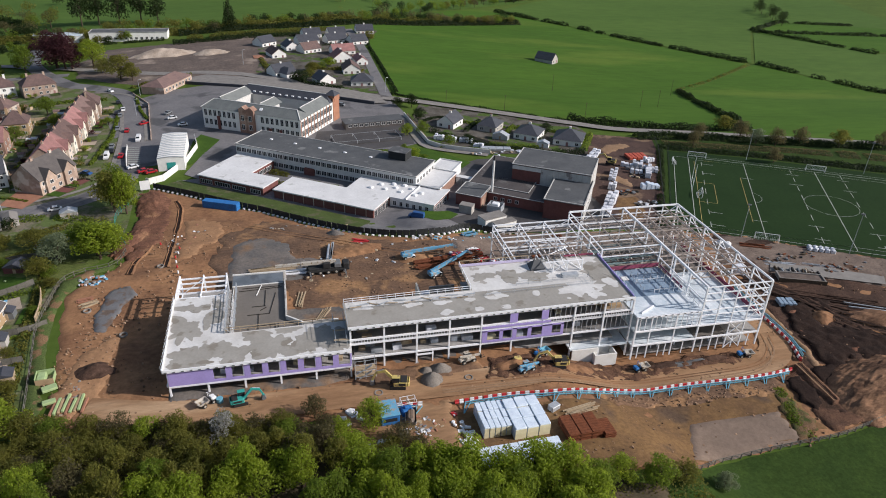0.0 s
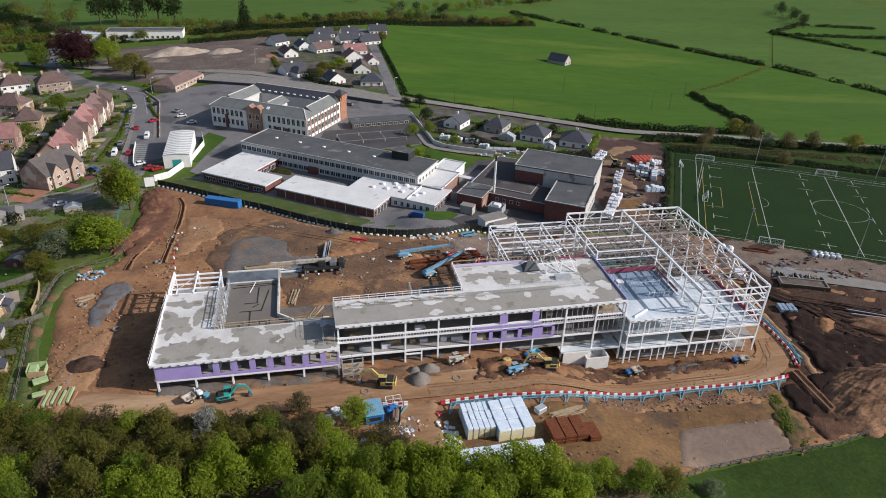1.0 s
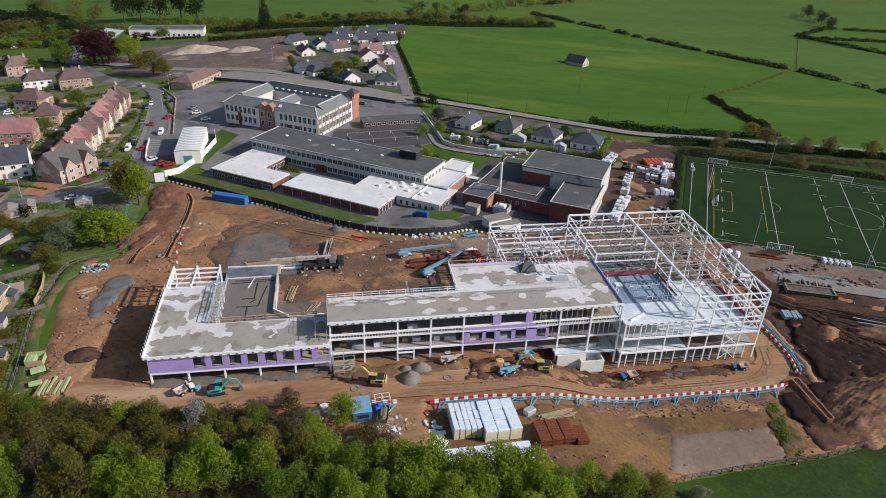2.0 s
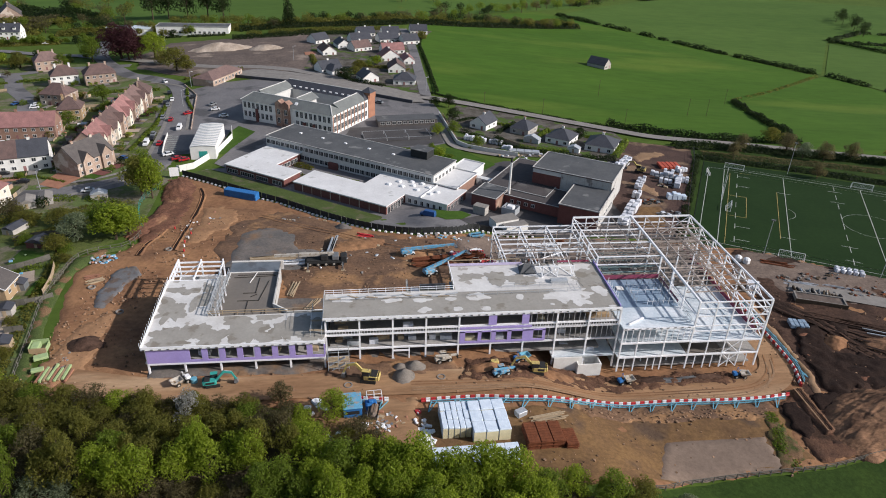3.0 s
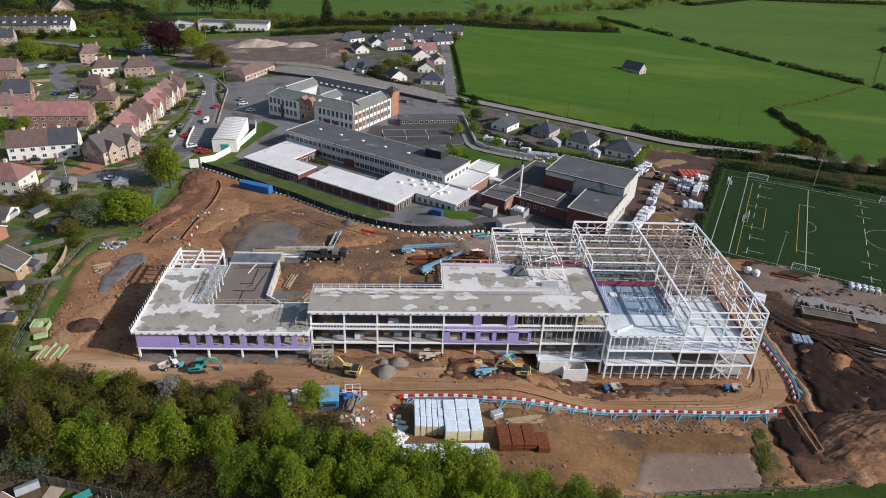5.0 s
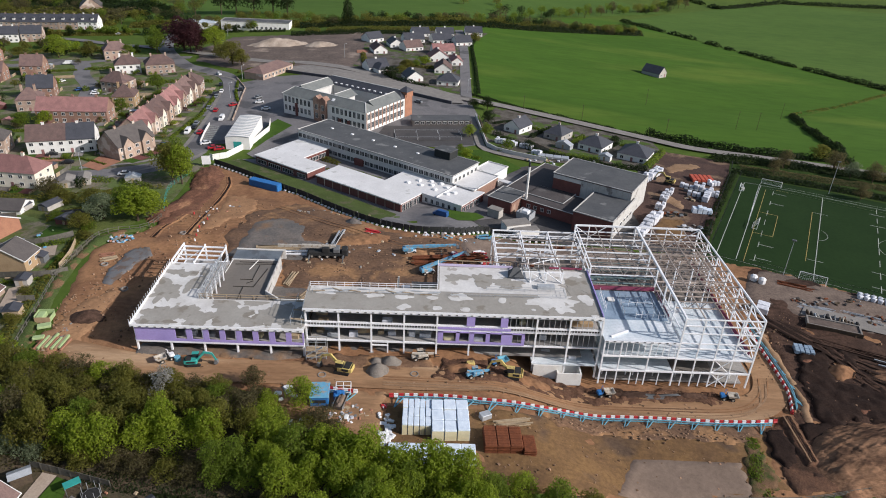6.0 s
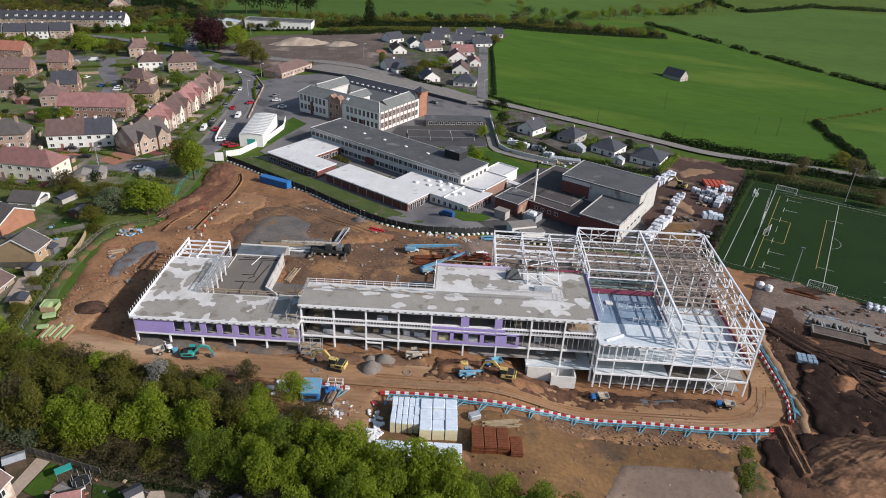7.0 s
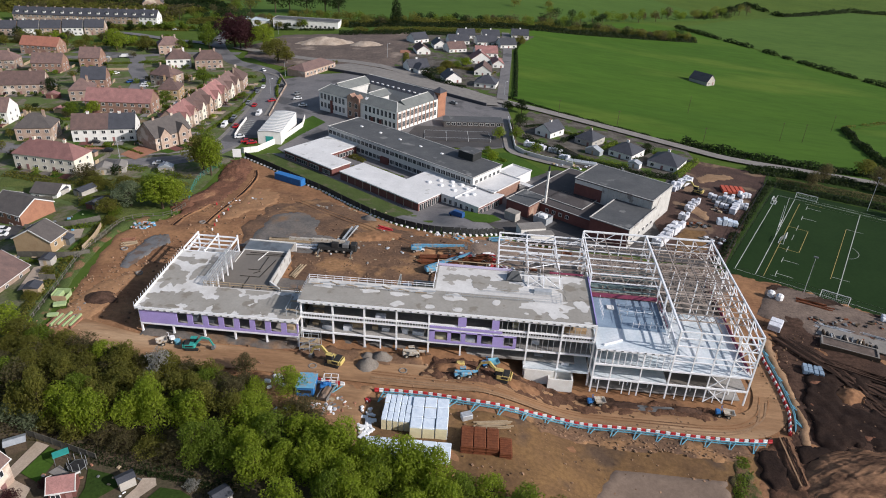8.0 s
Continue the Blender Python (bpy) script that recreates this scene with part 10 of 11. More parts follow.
pipes("steel_beams", "bundle of pale steel beams on the ground", (-9.5, 157.2), 4, 6, 13, TIMBER, 1.6, 0.18)
pipes("steel_beams", "bundle of white steel beams on the ground", (-5, 154.4), 2, 4, 11, STEEL, 1.0, 0.2)
pipes("timber_lengths", "weathered timber lengths leaning in a pile on soil", (2.2, 138.5), 78, 8, 7, TIMBER, 2.2, 0.12, 0.6)
pipes("timber_lengths", "loose timber lengths beside the court wall", (6.5, 131.5), 62, 6, 6, TIMBER, 1.8, 0.11, 0.6)
pipes("scaffold_lengths", "grey scaffold tubes lying behind the shell", (14, 126.5), 8, 10, 8, GALV, 2.0, 0.08, 0.6)
pipes("steel_beams", "pale steel beams lying side by side", (11.2, 159.5), 80, 5, 11, GALV, 1.8, 0.22)
pipes("red_trusses", "red-primed steel lengths stacked on soil", (34, 153.5), 8, 14, 11, RUST, 5, 0.16)
pipes("red_trusses", "red-primed steel lengths stacked on soil", (46, 157), 10, 12, 9, RUST, 5, 0.16)
pipes("red_pipes", "red pipes lying on hardcore", (140.5, 158.5), -22, 9, 9, RUST, 2.4, 0.16)
pipes("timber_lengths", "loose timber lengths on soil", (53, 90.4), 10, 12, 7.5, TIMBER, 2.0, 0.1, 0.5)
pipes("red_pipes", "stack of red plastic pipes", (19, 172.2), -20, 7, 5, RED, 2.2, 0.16, 0.4)
pipes("scaffold_lengths", "grey scaffold tubes in the yard", (141, 147), -22, 16, 9, GALV, 4, 0.08)
pipes("scaffold_lengths", "grey scaffold tubes in the yard", (151, 143), -22, 16, 12, GALV, 4, 0.08)
pipes("timber_lengths", "timber and pipe offcuts by the verge", (-49, 148), 30, 10, 4, TIMBER, 2.5, 0.1, 0.4)
pipes("red_pipes", "orange and red offcuts by the verge", (-50, 150.5), 15, 8, 3.5, BRICK_O, 2.0, 0.12, 0.4)
pipes("pipe_bundle", "long grey pipes half sunk in mud", (136, 130), -25, 8, 26, MUD, 5, 0.2, 0.7)
pipes("pipe_bundle", "long grey pipes half sunk in mud", (148, 122), -24, 6, 24, GALV, 3, 0.14, 0.8)
pipes("red_white_boards", "red and white barrier boards in a pile", (51.5, 161), 0, 10, 4, RED, 3, 0.2, 0.4)
pipes("white_offcuts", "white offcuts among the boards", (52, 162), 20, 9, 3, WHITE_P, 3, 0.2, 0.5)
pipes("blue_netting", "folded light-blue netting by the hoarding", (53.5, 174.6), 10, 12, 4.5, SKYBLUE, 2.2, 0.25, 0.4)
pipes("pipe_lengths", "long drain pipes lying before the shell", (88, 106.6), 2, 7, 9, CARGREY, 1.6, 0.14, 0.5)
found = thing("foundation_trench", "rectangular concrete-edged foundation trench", "trench", (138.2, 136.6, land(140, 136) + 0.7), -20)
for x0, x1, y0, y1 in ((0, 13, 0, 0.4), (0, 13, 4, 4.4), (0, 0.4, 0.4, 4), (12.6, 13, 0.4, 4)):
    part("edge_wall", Geo().box(x0, x1, y0, y1, -0.5, 1.1), PAVING, found)
part("trench_floor", Geo().box(0.4, 12.6, 0.4, 4, -0.3, 0.8), WASTE, found)
part("timber_face", Geo().box(-0.2, 13.2, -0.2, -0.02, -0.6, 1.2), BARK, found, "dark brown timber facing")
rb = random.Random(17)
for i in range(14):
    x, w = 0.6 + i * 0.92, rb.uniform(0.3, 0.6)
    single("steel_bundle", Geo().soft(0, w, 0, rb.uniform(1.4, 2.6), 0, rb.uniform(0.4, 1.0), 0.1), rb.choice([CARGREY, BLACK, BARK, GALV, MUDDY_W]), "dark bundled steel lying beside the foundation", "bundle", tuple(found.matrix_world @ Vector((x, 4.9 + rb.uniform(0, 0.6), 0.2))), -20 + rb.uniform(-16, 16), "bundles by the foundation")
apron = sheet("concrete_apron", [(139, 142), (152, 136), (168, 129), (171, 133), (156, 141), (142, 146)], 1.1, 2, PAVING, "broken pale concrete apron", "concrete", 0.08, 2)
box = thing("welfare_unit", "blue-roofed site unit behind the red barriers", "cabin", (16.2, 93.8, -0.9), 4)
part("body", Geo().soft(0, 3.6, 0, 4.6, 0, 2.5, 0.1), BLUE_C, box)
part("roof", Geo().soft(-0.1, 3.7, -0.1, 4.7, 2.5, 2.65, 0.06), SKYBLUE, box)
part("window", Geo().box(0.5, 3.1, -0.05, 0.0, 1.1, 1.9), GLASS, box)
part("door", Geo().box(3.6, 3.66, 1.2, 2.2, 0.1, 2.1), CARGREY, box)
cage = thing("wire_cage", "white tube-framed storage cage beside the blue unit", "cage", (20.8, 97.2, -0.8), 4)
for x in (0, 1.5, 3.0):
    for y in (0, 2.2):
        part("post", Geo().tube((x, y, 0), (x, y, 2.0), 0.05, n=6), WHITE_P, cage)
    part("top_bar", Geo().tube((x, 0, 2.0), (x, 2.2, 2.0), 0.05, n=6), WHITE_P, cage)
for y in (0, 2.2):
    for z in (1.0, 2.0):
        part("rail", Geo().tube((0, y, z), (3.0, y, z), 0.05, n=6), WHITE_P, cage)
ob = thing("fuel_bowser", "small blue fuel tank beside the unit", "tank", (20.6, 95.6, -0.9), 8)
part("body", Geo().soft(0, 2.2, 0, 1.8, 0, 1.7, 0.2), BLUE_C, ob)
part("cap", Geo().soft(0.6, 1.4, 0.5, 1.2, 1.7, 2.1, 0.1), BLUE_C, ob)
ob = thing("waste_skip", "grey open waste skip full of rubble", "skip", (22.6, 93.0, -0.9), 80)
part("tub", Geo().add([(0, 0, 0), (3.4, 0, 0), (3.4, 1.7, 0), (0, 1.7, 0), (-0.5, -0.2, 1.5), (3.9, -0.2, 1.5), (3.9, 1.9, 1.5), (-0.5, 1.9, 1.5)], [(3, 2, 1, 0), (0, 1, 5, 4), (1, 2, 6, 5), (2, 3, 7, 6), (3, 0, 4, 7)]), CARGREY, ob)
part("rubble", Geo().soft(-0.3, 3.7, 0, 1.7, 1.0, 1.7, 0.5), GRAVEL, ob)
ob = thing("wheeled_basket", "grey wire stillage on soil", "stillage", (50.3, 91.3, land(50, 91) + 0.4), 25)
part("body", Geo().soft(0, 2.2, 0, 1.5, 0, 1.2, 0.08), GALV, ob)


def strewn(name, label, cx, cy, rx, ry, n, mat, big=0.5, seed=1, lift=0.45):
    """Uncountable broken lumps, one object."""
    r = random.Random(seed)
    g = Geo()
    for i in range(n):
        a, q = r.uniform(0, 2 * math.pi), math.sqrt(r.random())
        x, y = cx + rx * q * math.cos(a), cy + ry * q * math.sin(a)
        w, d, h = (r.uniform(0.35, 1) * big * k for k in (1.2, 0.8, 0.7))
        t, z = r.uniform(0, 6.3), land(x, y) + lift
        ring = [(math.cos(t + k * 1.05) * w * r.uniform(0.7, 1.1), math.sin(t + k * 1.05) * d * r.uniform(0.7, 1.1)) for k in range(6)]
        g.add([(x + p, y + o, z - 0.1) for p, o in ring] + [(x + p * 0.6, y + o * 0.6, z + h) for p, o in ring], [(k, (k + 1) % 6, 6 + (k + 1) % 6, 6 + k) for k in range(6)] + [(6, 7, 8, 9, 10, 11)])
    return single(name, g, mat, label, "soil", kind="stuff")


def litter(name, label, cx, cy, rx, ry, n, mats, big=0.6, seed=1, lift=0.45):
    """Strewn small things, each an object."""
    r = random.Random(seed)
    for i in range(n):
        a, q = r.uniform(0, 2 * math.pi), math.sqrt(r.random())
        x, y = cx + rx * q * math.cos(a), cy + ry * q * math.sin(a)
        w, d, h = (r.uniform(0.35, 1) * big * k for k in (1.2, 0.8, 0.7))
        single(name, Geo().soft(-w, w, -d, d, 0, h, min(w, d, h) * 0.35), r.choice(mats), label, "debris", (x, y, land(x, y) + lift), r.uniform(0, 360), name + " clutter")


litter("pipe_fitting", "white plastic pipe fittings heaped on soil", 15.2, 88.6, 2.4, 2.2, 60, [WHITE_P, WHITE_P, GALV], 0.5, 1)
litter("pipe_fitting", "white plastic fittings and drums on soil", 31.6, 86.6, 1.6, 2.2, 12, [WHITE_P], 0.7, 2)
litter("pipe_fitting", "red and white fittings on soil", 30.8, 92, 1.0, 3.4, 9, [WHITE_P, RED, WHITE_P], 0.6, 3)
litter("pack", "mixed crates and drums on soil", 11.2, 96.6, 2.2, 3.0, 9, [WHITE_P, WRAP_W, RENDER_G], 0.9, 4)
litter("debris", "rubble and timber offcuts on soil", 24.6, 91.5, 2.5, 3, 30, [TIMBER, PAVING, WHITE_P, BRICK_O], 0.5, 5)
litter("rubble", "pale rubble and crates by the verge", -49, 160, 3.5, 2.5, 34, [PAVING, BRICK_O, WRAP_W, SKYBLUE], 0.55, 6)
litter("rubble", "orange brick rubble by the verge", -43.5, 113, 2.5, 6, 44, [BRICK_O, TIMBER, PAVING], 0.4, 7)
crate = thing("open_crate", "pale green open-topped timber crate on the verge", "crate", (-51.0, 118.6, land(-49, 119) + 0.5), 6)
part("base", Geo().box(0.1, 3.3, 0.1, 2.9, 0, 0.15), TIMBER, crate)
for x0, x1, y0, y1, h in ((0, 3.4, 0, 0.12, 1.3), (0, 3.4, 2.88, 3.0, 1.7), (0, 0.12, 0.12, 2.88, 1.7), (3.28, 3.4, 0.12, 2.88, 1.2)):
    part("side", Geo().box(x0, x1, y0, y1, 0, h), GREENBOX if y0 != 0 else BUFF, crate)
part("contents", Geo().soft(0.3, 1.9, 0.3, 2.7, 0.15, 1.45, 0.12), GREENBOX, crate)
for x, y, a, w, d in ((-48.9, 115.6, 24, 2.8, 1.7), (-47.9, 111.6, 18, 2.4, 1.2)):
    single("plastic_pack", Geo().soft(0, w, 0, d, 0, 0.5, 0.1), GREENBOX, "low stack of pale green plastic sheets on the verge", "stack", (x, y, land(x, y) + 0.75), a, "green stacks on the verge")
for i in range(9):
    x = -46.0 + i * 0.72
    single("long_board", Geo().soft(-0.24, 0.24, 0, 5.2 - (i % 3) * 0.5, 0, 0.42 + 0.12 * (i % 2), 0.05), (BRICK_O, GREENBOX, BUFF, GREENBOX)[i % 4], ("orange-brown" if i % 4 == 0 else "buff" if i % 4 == 2 else "pale green") + " long board laid beside others on soil", "board", (x, 108.6 + 0.25 * (i % 4), land(x, 110) + 0.45), -4 + (i * 7) % 5, "boards laid side by side")
litter("rubble", "small pale stones on the soil bank", -28, 186, 6, 14, 16, [PAVING, BRICK_O, WHITE_P], 0.5, 9)
litter("debris", "scattered pallets and offcuts on soil", 20, 160, 26, 12, 60, [TIMBER, PAVING, GALV, MUD, MUD], 0.55, 10)
litter("debris", "stacked steel offcuts and boards behind the frame", 67, 158.5, 10, 3.2, 46, [RUST, WRAP_W, GALV, TIMBER, WHITE_P, CARGREY], 0.8, 41, 0.6)
litter("debris", "steel offcuts and bags beside the rear frame", 90, 158, 14, 2.6, 40, [RUST, WRAP_W, GALV, SKYBLUE, CARGREY], 0.8, 42, 0.6)
litter("barrier_piece", "red and white barrier pieces dumped behind the shell", 55, 158.8, 10, 1.5, 46, [RED, WHITE_P, WHITE_P, MAGENTA], 1.0, 43, 0.9)
litter("debris", "blue and white wrappings beside the hoarding", 58, 175.5, 4.5, 1.6, 22, [SKYBLUE, WHITE_P, BLUE_E], 0.7, 44, 0.4)
litter("debris", "scattered offcuts beside the hoarding", 44, 170.5, 9, 1.6, 26, [TIMBER, WRAP_W, PAVING, SKYBLUE], 0.6, 11)
strewn("soil_lumps", "broken soil lumps behind the shell", 20, 152, 20, 11, 110, CLOD, 0.3, 51, 0.6)
strewn("soil_lumps", "broken soil lumps beside the trenches", -30, 176, 9, 20, 60, CLOD, 0.26, 52, 0.6)
strewn("soil_lumps", "broken soil lumps beside the verge", -43, 128, 5, 16, 110, CLOD, 0.36, 53, 0.5)
strewn("soil_lumps", "broken soil lumps on the bank below the barriers", 86, 95.4, 22, 1.8, 140, CLOD, 0.36, 54, 0.75)
strewn("soil_lumps", "broken soil lumps before the shell", 66, 106.5, 10, 2.2, 90, CLOD, 0.5, 12)
strewn("soil_lumps", "broken soil lumps before the shell", 92, 107, 16, 1.8, 130, CLOD, 0.45, 13)
litter("debris", "stores and offcuts in the east yard", 150, 148.5, 11, 2.2, 34, [BARK, CARGREY, RUST, PAVING, BLACK], 0.55, 14, 1.0)
litter("debris", "stores and offcuts in the east yard", 160, 140, 14, 2.6, 30, [PAVING, BARK, CARGREY, RUST], 0.55, 15, 1.0)
litter("debris", "rusty mesh and dark steel heaped in the compound", 123.8, 203.4, 4.6, 1.8, 22, [RUST, BARK, CARGREY, BLACK], 0.9, 16, 0.4)
litter("debris", "white and dark offcuts heaped in the compound", 126, 193, 4, 2.6, 26, [WRAP_W, PAVING, BLACK, CARGREY], 0.8, 17, 0.4)
litter("debris", "blocks strewn along the hoarding foot", 8, 189, 16, 2.2, 18, [PAVING, TIMBER], 0.5, 18)
litter("garden_item", "garden tables, toys and bins", -72, 152, 8, 16, 26, [TIMBER, WHITE_P, SKYBLUE, GREENBOX, CARGREY], 0.6, 19)
litter("garden_item", "garden benches, bins and toys", -112, 290, 20, 40, 60, [TIMBER, WHITE_P, PAVING, CARGREY, BRICK_O], 0.8, 20, 0.3)
litter("garden_item", "garden benches, bins and toys", -13, 68, 11, 4, 16, [TIMBER, WHITE_P, CARGREY, BRICK_O], 0.4, 22, 0.3)
for x, y in ((-37, 134), (-47, 145.5), (17, 103.5), (36.5, 104.8), (-33, 165)):
    g, ring = Geo(), [(0.9, 0), (0.9, 0.45), (0.68, 0.45), (0.68, 0)]
    g.add([(r * math.cos(2 * math.pi * i / 20), r * math.sin(2 * math.pi * i / 20), z) for i in range(20) for r, z in ring],
          [(i * 4 + k, (i + 1) % 20 * 4 + k, (i + 1) % 20 * 4 + (k + 1) % 4, i * 4 + (k + 1) % 4) for i in range(20) for k in range(4)])
    single("manhole_ring", g, PAVING, "concrete manhole ring lying on soil", "ring", (x, y, land(x, y) + 0.35), group="manhole rings")


# ---- sheds, poles and small outbuildings ----
def shed(at, turn, w, d, h, wall, roof, label):
    ob = thing("garden_shed", label, "shed", (at[0], at[1], land(*at) + 0.1), turn, "garden sheds")
    part("wall", Geo().box(0, w, 0, d, -0.5, h), wall, ob)
    part("roof", ridge_roof(0, w, 0, d, h, w * 0.22, "y", mat=None, over=0.2), roof, ob)
    door(ob, w / 2, -0.02, 0, 0.8, 1.8, TIMBER)


for x, y, a, w, d, wall, roof in ((-86, 185, -20, 4, 6, RENDER_G, SLATE), (-73, 171, -15, 6, 4, BRICK, SLATE), (-95, 185, -15, 5, 4, RENDER_G, SLATE), (-64, 134, 5, 3, 3, RENDER_G, SLATE), (-59, 120, 10, 3.5, 3, TIMBER, SLATE), (-66, 146, 0, 3, 2.5, CARGREY, SLATE), (-90, 205, 20, 5, 6, RENDER_G, PAVING), (-85, 208.5, 20, 4, 6, RENDER_G, PAVING), (-7.6, 67.8, -45, 1.9, 2.6, RENDER_G, SLATE), (-31.2, 73.2, -55, 2.0, 3.2, BARK, GALV), (9.2, 66.6, -40, 2.8, 2.8, RENDER_G, SLATE),
                                  (-70, 212, 12, 5, 3, RENDER_G, GALV), (-120, 300, 10, 3, 3, TIMBER, SLATE), (-104, 330, 20, 4, 3, TIMBER, TILE_B), (-150, 275, 0, 4, 3, TIMBER, TILE_R), (-170, 300, 10, 6, 3, BRICK, TILE_R), (-182, 318, 10, 5, 3, TIMBER, GALV), (-95, 285, 0, 4, 3, TIMBER, SLATE), (108, 258, -30, 5, 3, RENDER_W, GALV), (92, 272, -36, 7, 3, GALV, GALV)):
    shed((x, y), a, w, d, 2.1, wall, roof, "small garden shed with pitched roof")
plots()
for x, y, h, lab in ((-71, 372, 8, "lamp"), (-66, 330, 8, "lamp"), (-117, 505, 9, "lamp"), (-90, 222, 7, "lamp"), (84, 329, 8, "pole"), (112, 317, 9, "pole"), (150, 302, 9, "pole"), (160, 372, 10, "pole"), (196, 330, 10, "pole"), (208, 332, 10, "pole"), (-20, 425, 9, "lamp"), (56, 352, 8, "lamp"), (240, 372, 10, "pole")):
    ob = thing("street_lamp" if lab == "lamp" else "utility_pole", "slim grey street lamp by the road" if lab == "lamp" else "slim wooden utility pole in grass", lab, (x, y, land(x, y)), 30)
    part("post", Geo().tube((0, 0, -0.5), (0, 0, h), 0.11, 0.07, 8), GALV if lab == "lamp" else BARK, ob)
    if lab == "lamp":
        part("arm", Geo().tube((0, 0, h), (1.2, 0, h + 0.2), 0.05, n=6), GALV, ob)
        part("head", Geo().soft(1.1, 1.7, -0.12, 0.12, h + 0.12, h + 0.28, 0.04), WHITE_P, ob)
    else:
        part("crossarm", Geo().beam((-0.8, 0, h - 0.5), (0.8, 0, h - 0.5), 0.1), BARK, ob)
awn = thing("garden_canopy", "teal garden swing canopy on posts", "canopy", (-20.2, 70.2, land(-20, 70) + 0.2), 40)
part("canopy_top", Geo().box(0, 2.6, 0, 1.6, 1.9, 2.0), TEAL, awn)
for x in (0.1, 2.5):
    for y in (0.1, 1.5):
        part("post", Geo().tube((x, y, -0.3), (x, y, 1.9), 0.05, n=6), CARGREY, awn)
sheet("garden_soil", [(-46, 80), (-30, 78.6), (-14, 75.6), (6, 72), (14, 70.6), (18, 62), (18, 48), (-46, 48)], 0.22, 1.5, LITTER, "dark brown soil and leaf litter of the gardens", "soil", 0.05, 3)
sheet("patio", [(-26.9, 75.3), (-24.1, 74.7), (-25.2, 68.2), (-25.4, 66.6), (-27.8, 67)], 0.36, 1, PATIO, "pale tan slabbed garden patio", "paving")
sheet("patio", [(-25.2, 66.5), (-21.4, 65.2), (-20, 58), (-25.4, 58)], 0.34, 1, PATIO, "pale tan slabbed garden patio", "paving")
sheet("garden_path", [(-20.6, 68.8), (-19.6, 70.6), (-15.6, 68.4), (-16, 67.2)], 0.34, 0.8, PAVING, "grey-brown garden path", "paving")
sheet("garden_lawn", [(-14.3, 70.5), (-9.5, 69.8), (-7, 67.7), (-9.4, 64.6), (-8.4, 56), (-12, 56), (-12.6, 66.4)], 0.36, 1, DARK_GRASS, "dark garden lawn", "grass")
sheet("garden_lawn", [(-0.2, 68.2), (3.5, 68), (5.8, 66.9), (6, 56), (-1.4, 56), (-1.6, 65)], 0.36, 1, DARK_GRASS, "small dark garden lawn", "grass")
sheet("patio", [(-4.1, 69.7), (-1.9, 70), (-1, 68.5), (-2.6, 65.8), (-3.4, 56), (-6, 56), (-5, 65.5), (-4.2, 67.6)], 0.4, 0.8, PATIO, "pale worn garden patio", "paving")
sheet("garden_lawn", [(-23.9, 74.4), (-21.4, 73.5), (-20.8, 70.4), (-21, 66.4), (-25, 68)], 0.4, 1, LAWN, "small mown green garden lawn", "grass")
tramp = thing("trampoline", "round dark trampoline with a net on posts", "trampoline", (-16.1, 70.4, land(-16, 70.4) + 0.25), 0)
part("jumping_mat", Geo().tube((0, 0, 0.7), (0, 0, 0.74), 1.4, n=16), BLACK, tramp)
for k in range(8):
    a, b = k * math.pi / 4, (k + 1) * math.pi / 4
    p, q = (1.5 * math.cos(a), 1.5 * math.sin(a)), (1.5 * math.cos(b), 1.5 * math.sin(b))
    part("net_post", Geo().tube((*p, -0.3), (*p, 2.3), 0.04, n=6), GALV, tramp)
    part("frame_rail", Geo().beam((*p, 0.72), (*q, 0.72), 0.08), CARGREY, tramp)
    part("net_rail", Geo().beam((*p, 2.28), (*q, 2.28), 0.03), BLACK, tramp)
sheet("patio", [(-65.2, 133.1), (-61.2, 135.3), (-57.8, 124), (-62.1, 121.7)], 0.34, 1.5, PATIO, "pale tan slabbed garden patio", "paving")
sheet("patio", [(-69.5, 154.9), (-64.6, 155.8), (-62.4, 150.1), (-67, 149)], 0.34, 1.5, PATIO, "pale tan slabbed garden patio", "paving")
sheet("garden_lawn", [(-62, 150), (-58.4, 151), (-58, 143.4), (-62, 143)], 0.36, 1.5, LAWN, "small mown green garden lawn", "grass")
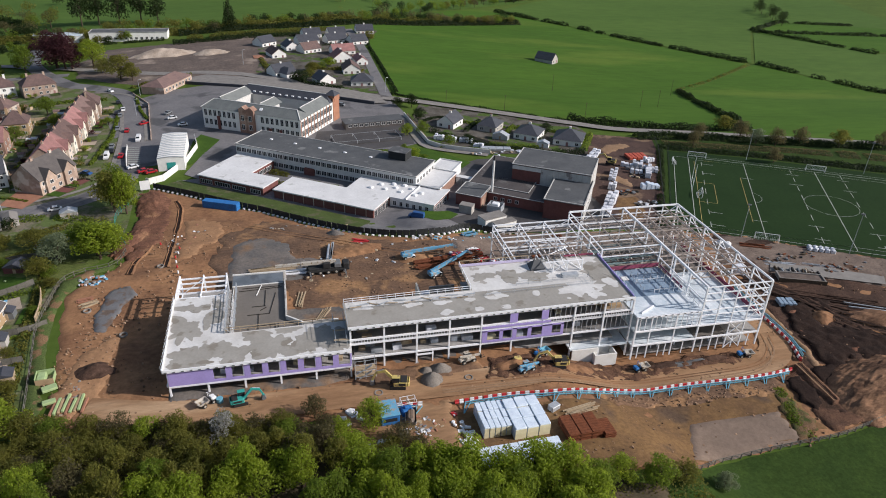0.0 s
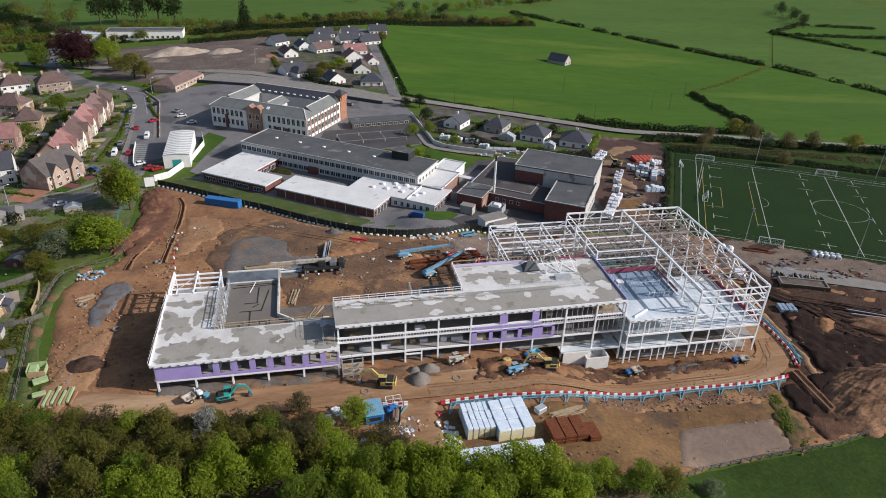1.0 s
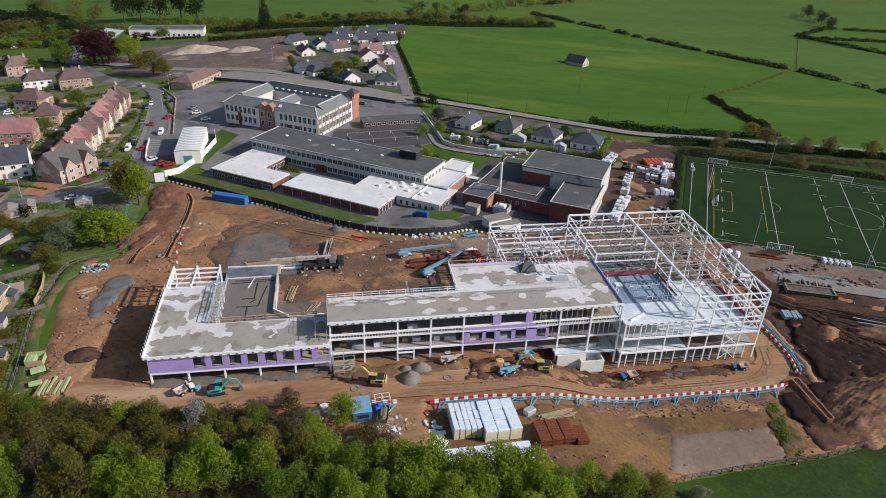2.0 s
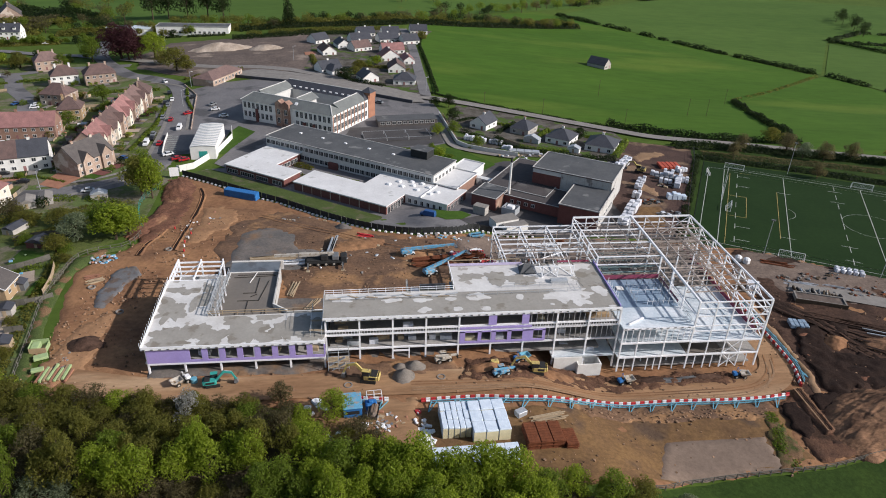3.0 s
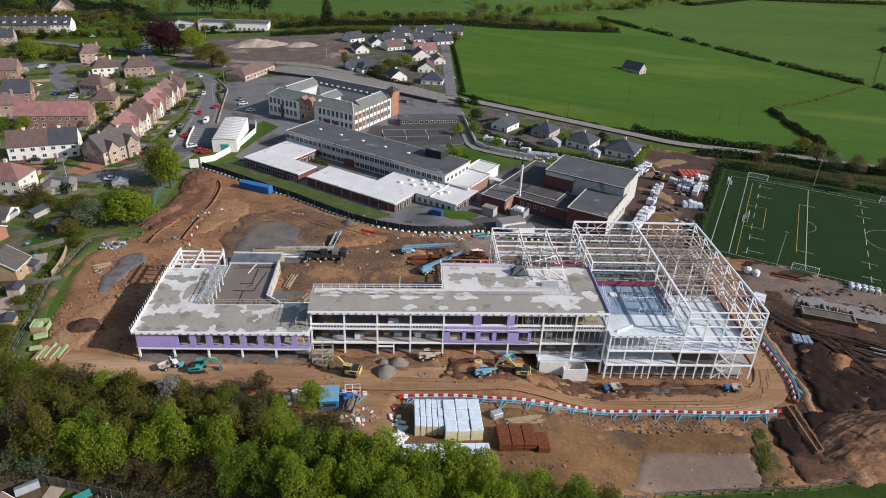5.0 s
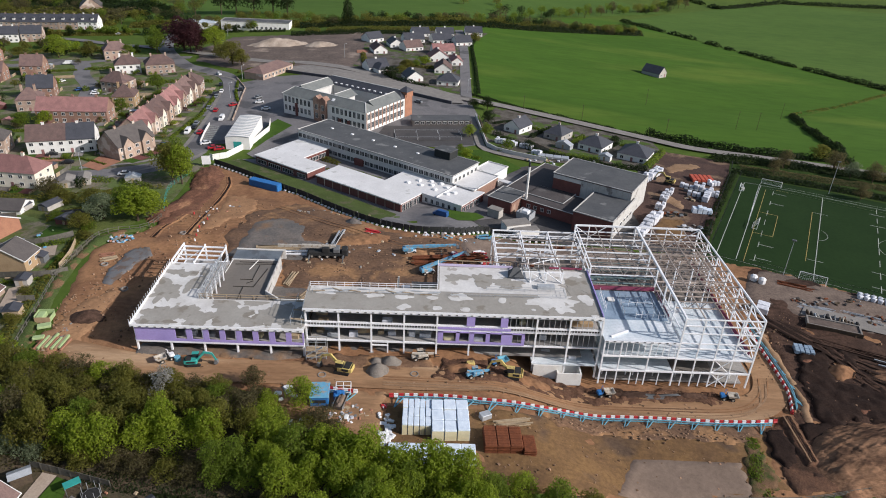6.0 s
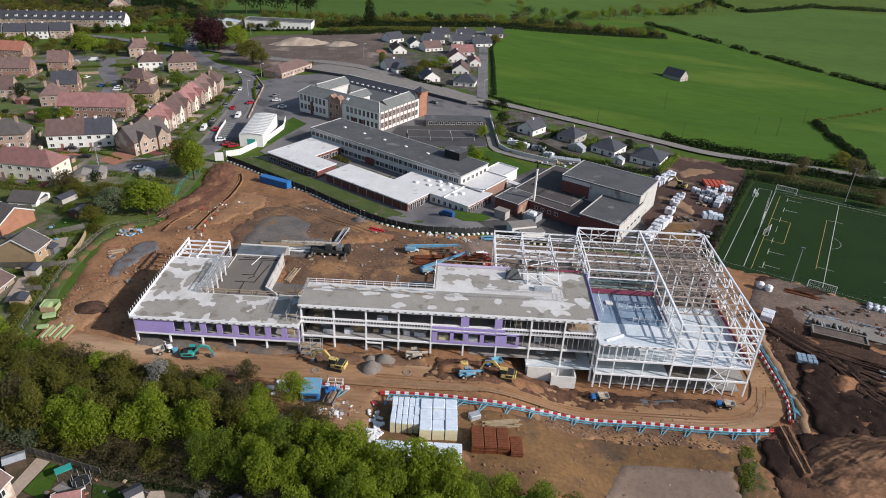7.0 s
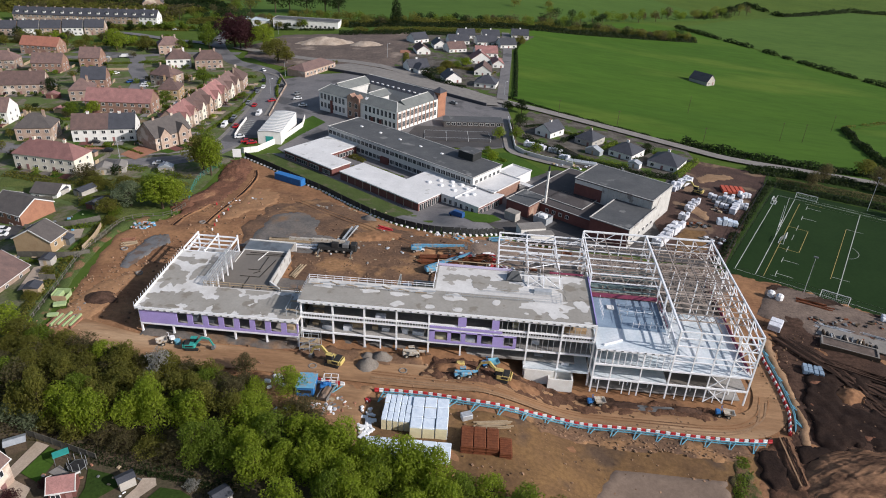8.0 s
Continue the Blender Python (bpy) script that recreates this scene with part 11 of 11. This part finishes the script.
sheet("garden_lawn", [(-74, 170), (-66, 166), (-64.5, 159.5), (-74, 160)], 0.36, 1.5, LAWN, "mown green garden lawn", "grass")
sheet("drive", [(-98, 159), (-86, 160.5), (-84, 151), (-98, 149)], 0.3, 2, DARK_TARMAC, "dark tarmac drive before a house", "paving")
mesh_fence("garden_fence", "tan boarded garden fence", [(-57.4, 141), (-58.2, 150), (-60.4, 158.5)], 1.7, TIMBER, 2.0, 1, 0.06, 1)
for pts in ([(48, 424), (54, 424), (54, 446), (48, 446)], [(-14, 440), (-6, 442), (-8, 452), (-15, 449)], [(-92, 226), (-84, 222), (-80, 232), (-90, 238)], [(-108, 228), (-100, 230), (-102, 236), (-110, 234)]):
    sheet("brick_drive", pts, 0.72 if pts[0][1] > 400 else 0.3, 2, BRICK_O, "reddish brick-paved drive", "paving")

mesh_fence("compound_fence", "dark mesh fence round the storage compound", [(126, 180), (143, 214), (160, 247), (167, 263)], 2.2, FENCE_D, 3.0, 3, 0.05)
for x, y, a in ((124, 214, 60), (127, 219, 60), (120, 206, 58), (138, 228, -28), (141, 221, -25), (146, 230, 20)):
    stack("brick_pallet", "wrapped pallet of blocks in pale film", "pallet", (x, y), a, 4.2, 3.0, 1.9, WRAP_W, 3, 2, gap=0.12, group="pallets behind the school", seed=x * 3)
litter("debris", "dark clutter and stores in the compound", 137, 219, 5, 4, 14, [CARGREY, TIMBER, BLACK], 0.7, 31, 0.4)
litter("debris", "crates and clutter between bungalows and school", 92, 252, 16, 4, 30, [WRAP_W, GALV, TIMBER, CARGREY], 0.8, 32, 0.4)

litter("debris", "offcuts, bags and rubble round the site unit", 22.5, 92.6, 3.2, 3.4, 34, [WHITE_P, TIMBER, PAVING, CARGREY, BRICK_O, WRAP_W], 0.55, 33)
litter("drum", "white plastic coils and drums beside the stacks", 32.0, 87.5, 1.3, 4.0, 16, [WHITE_P, WHITE_P, MUDDY_W], 0.65, 34)
litter("debris", "broken timber and brick by the yard entrance", 27.2, 93.5, 1.6, 4.2, 22, [TIMBER, BRICK_O, DAMP], 0.4, 35)
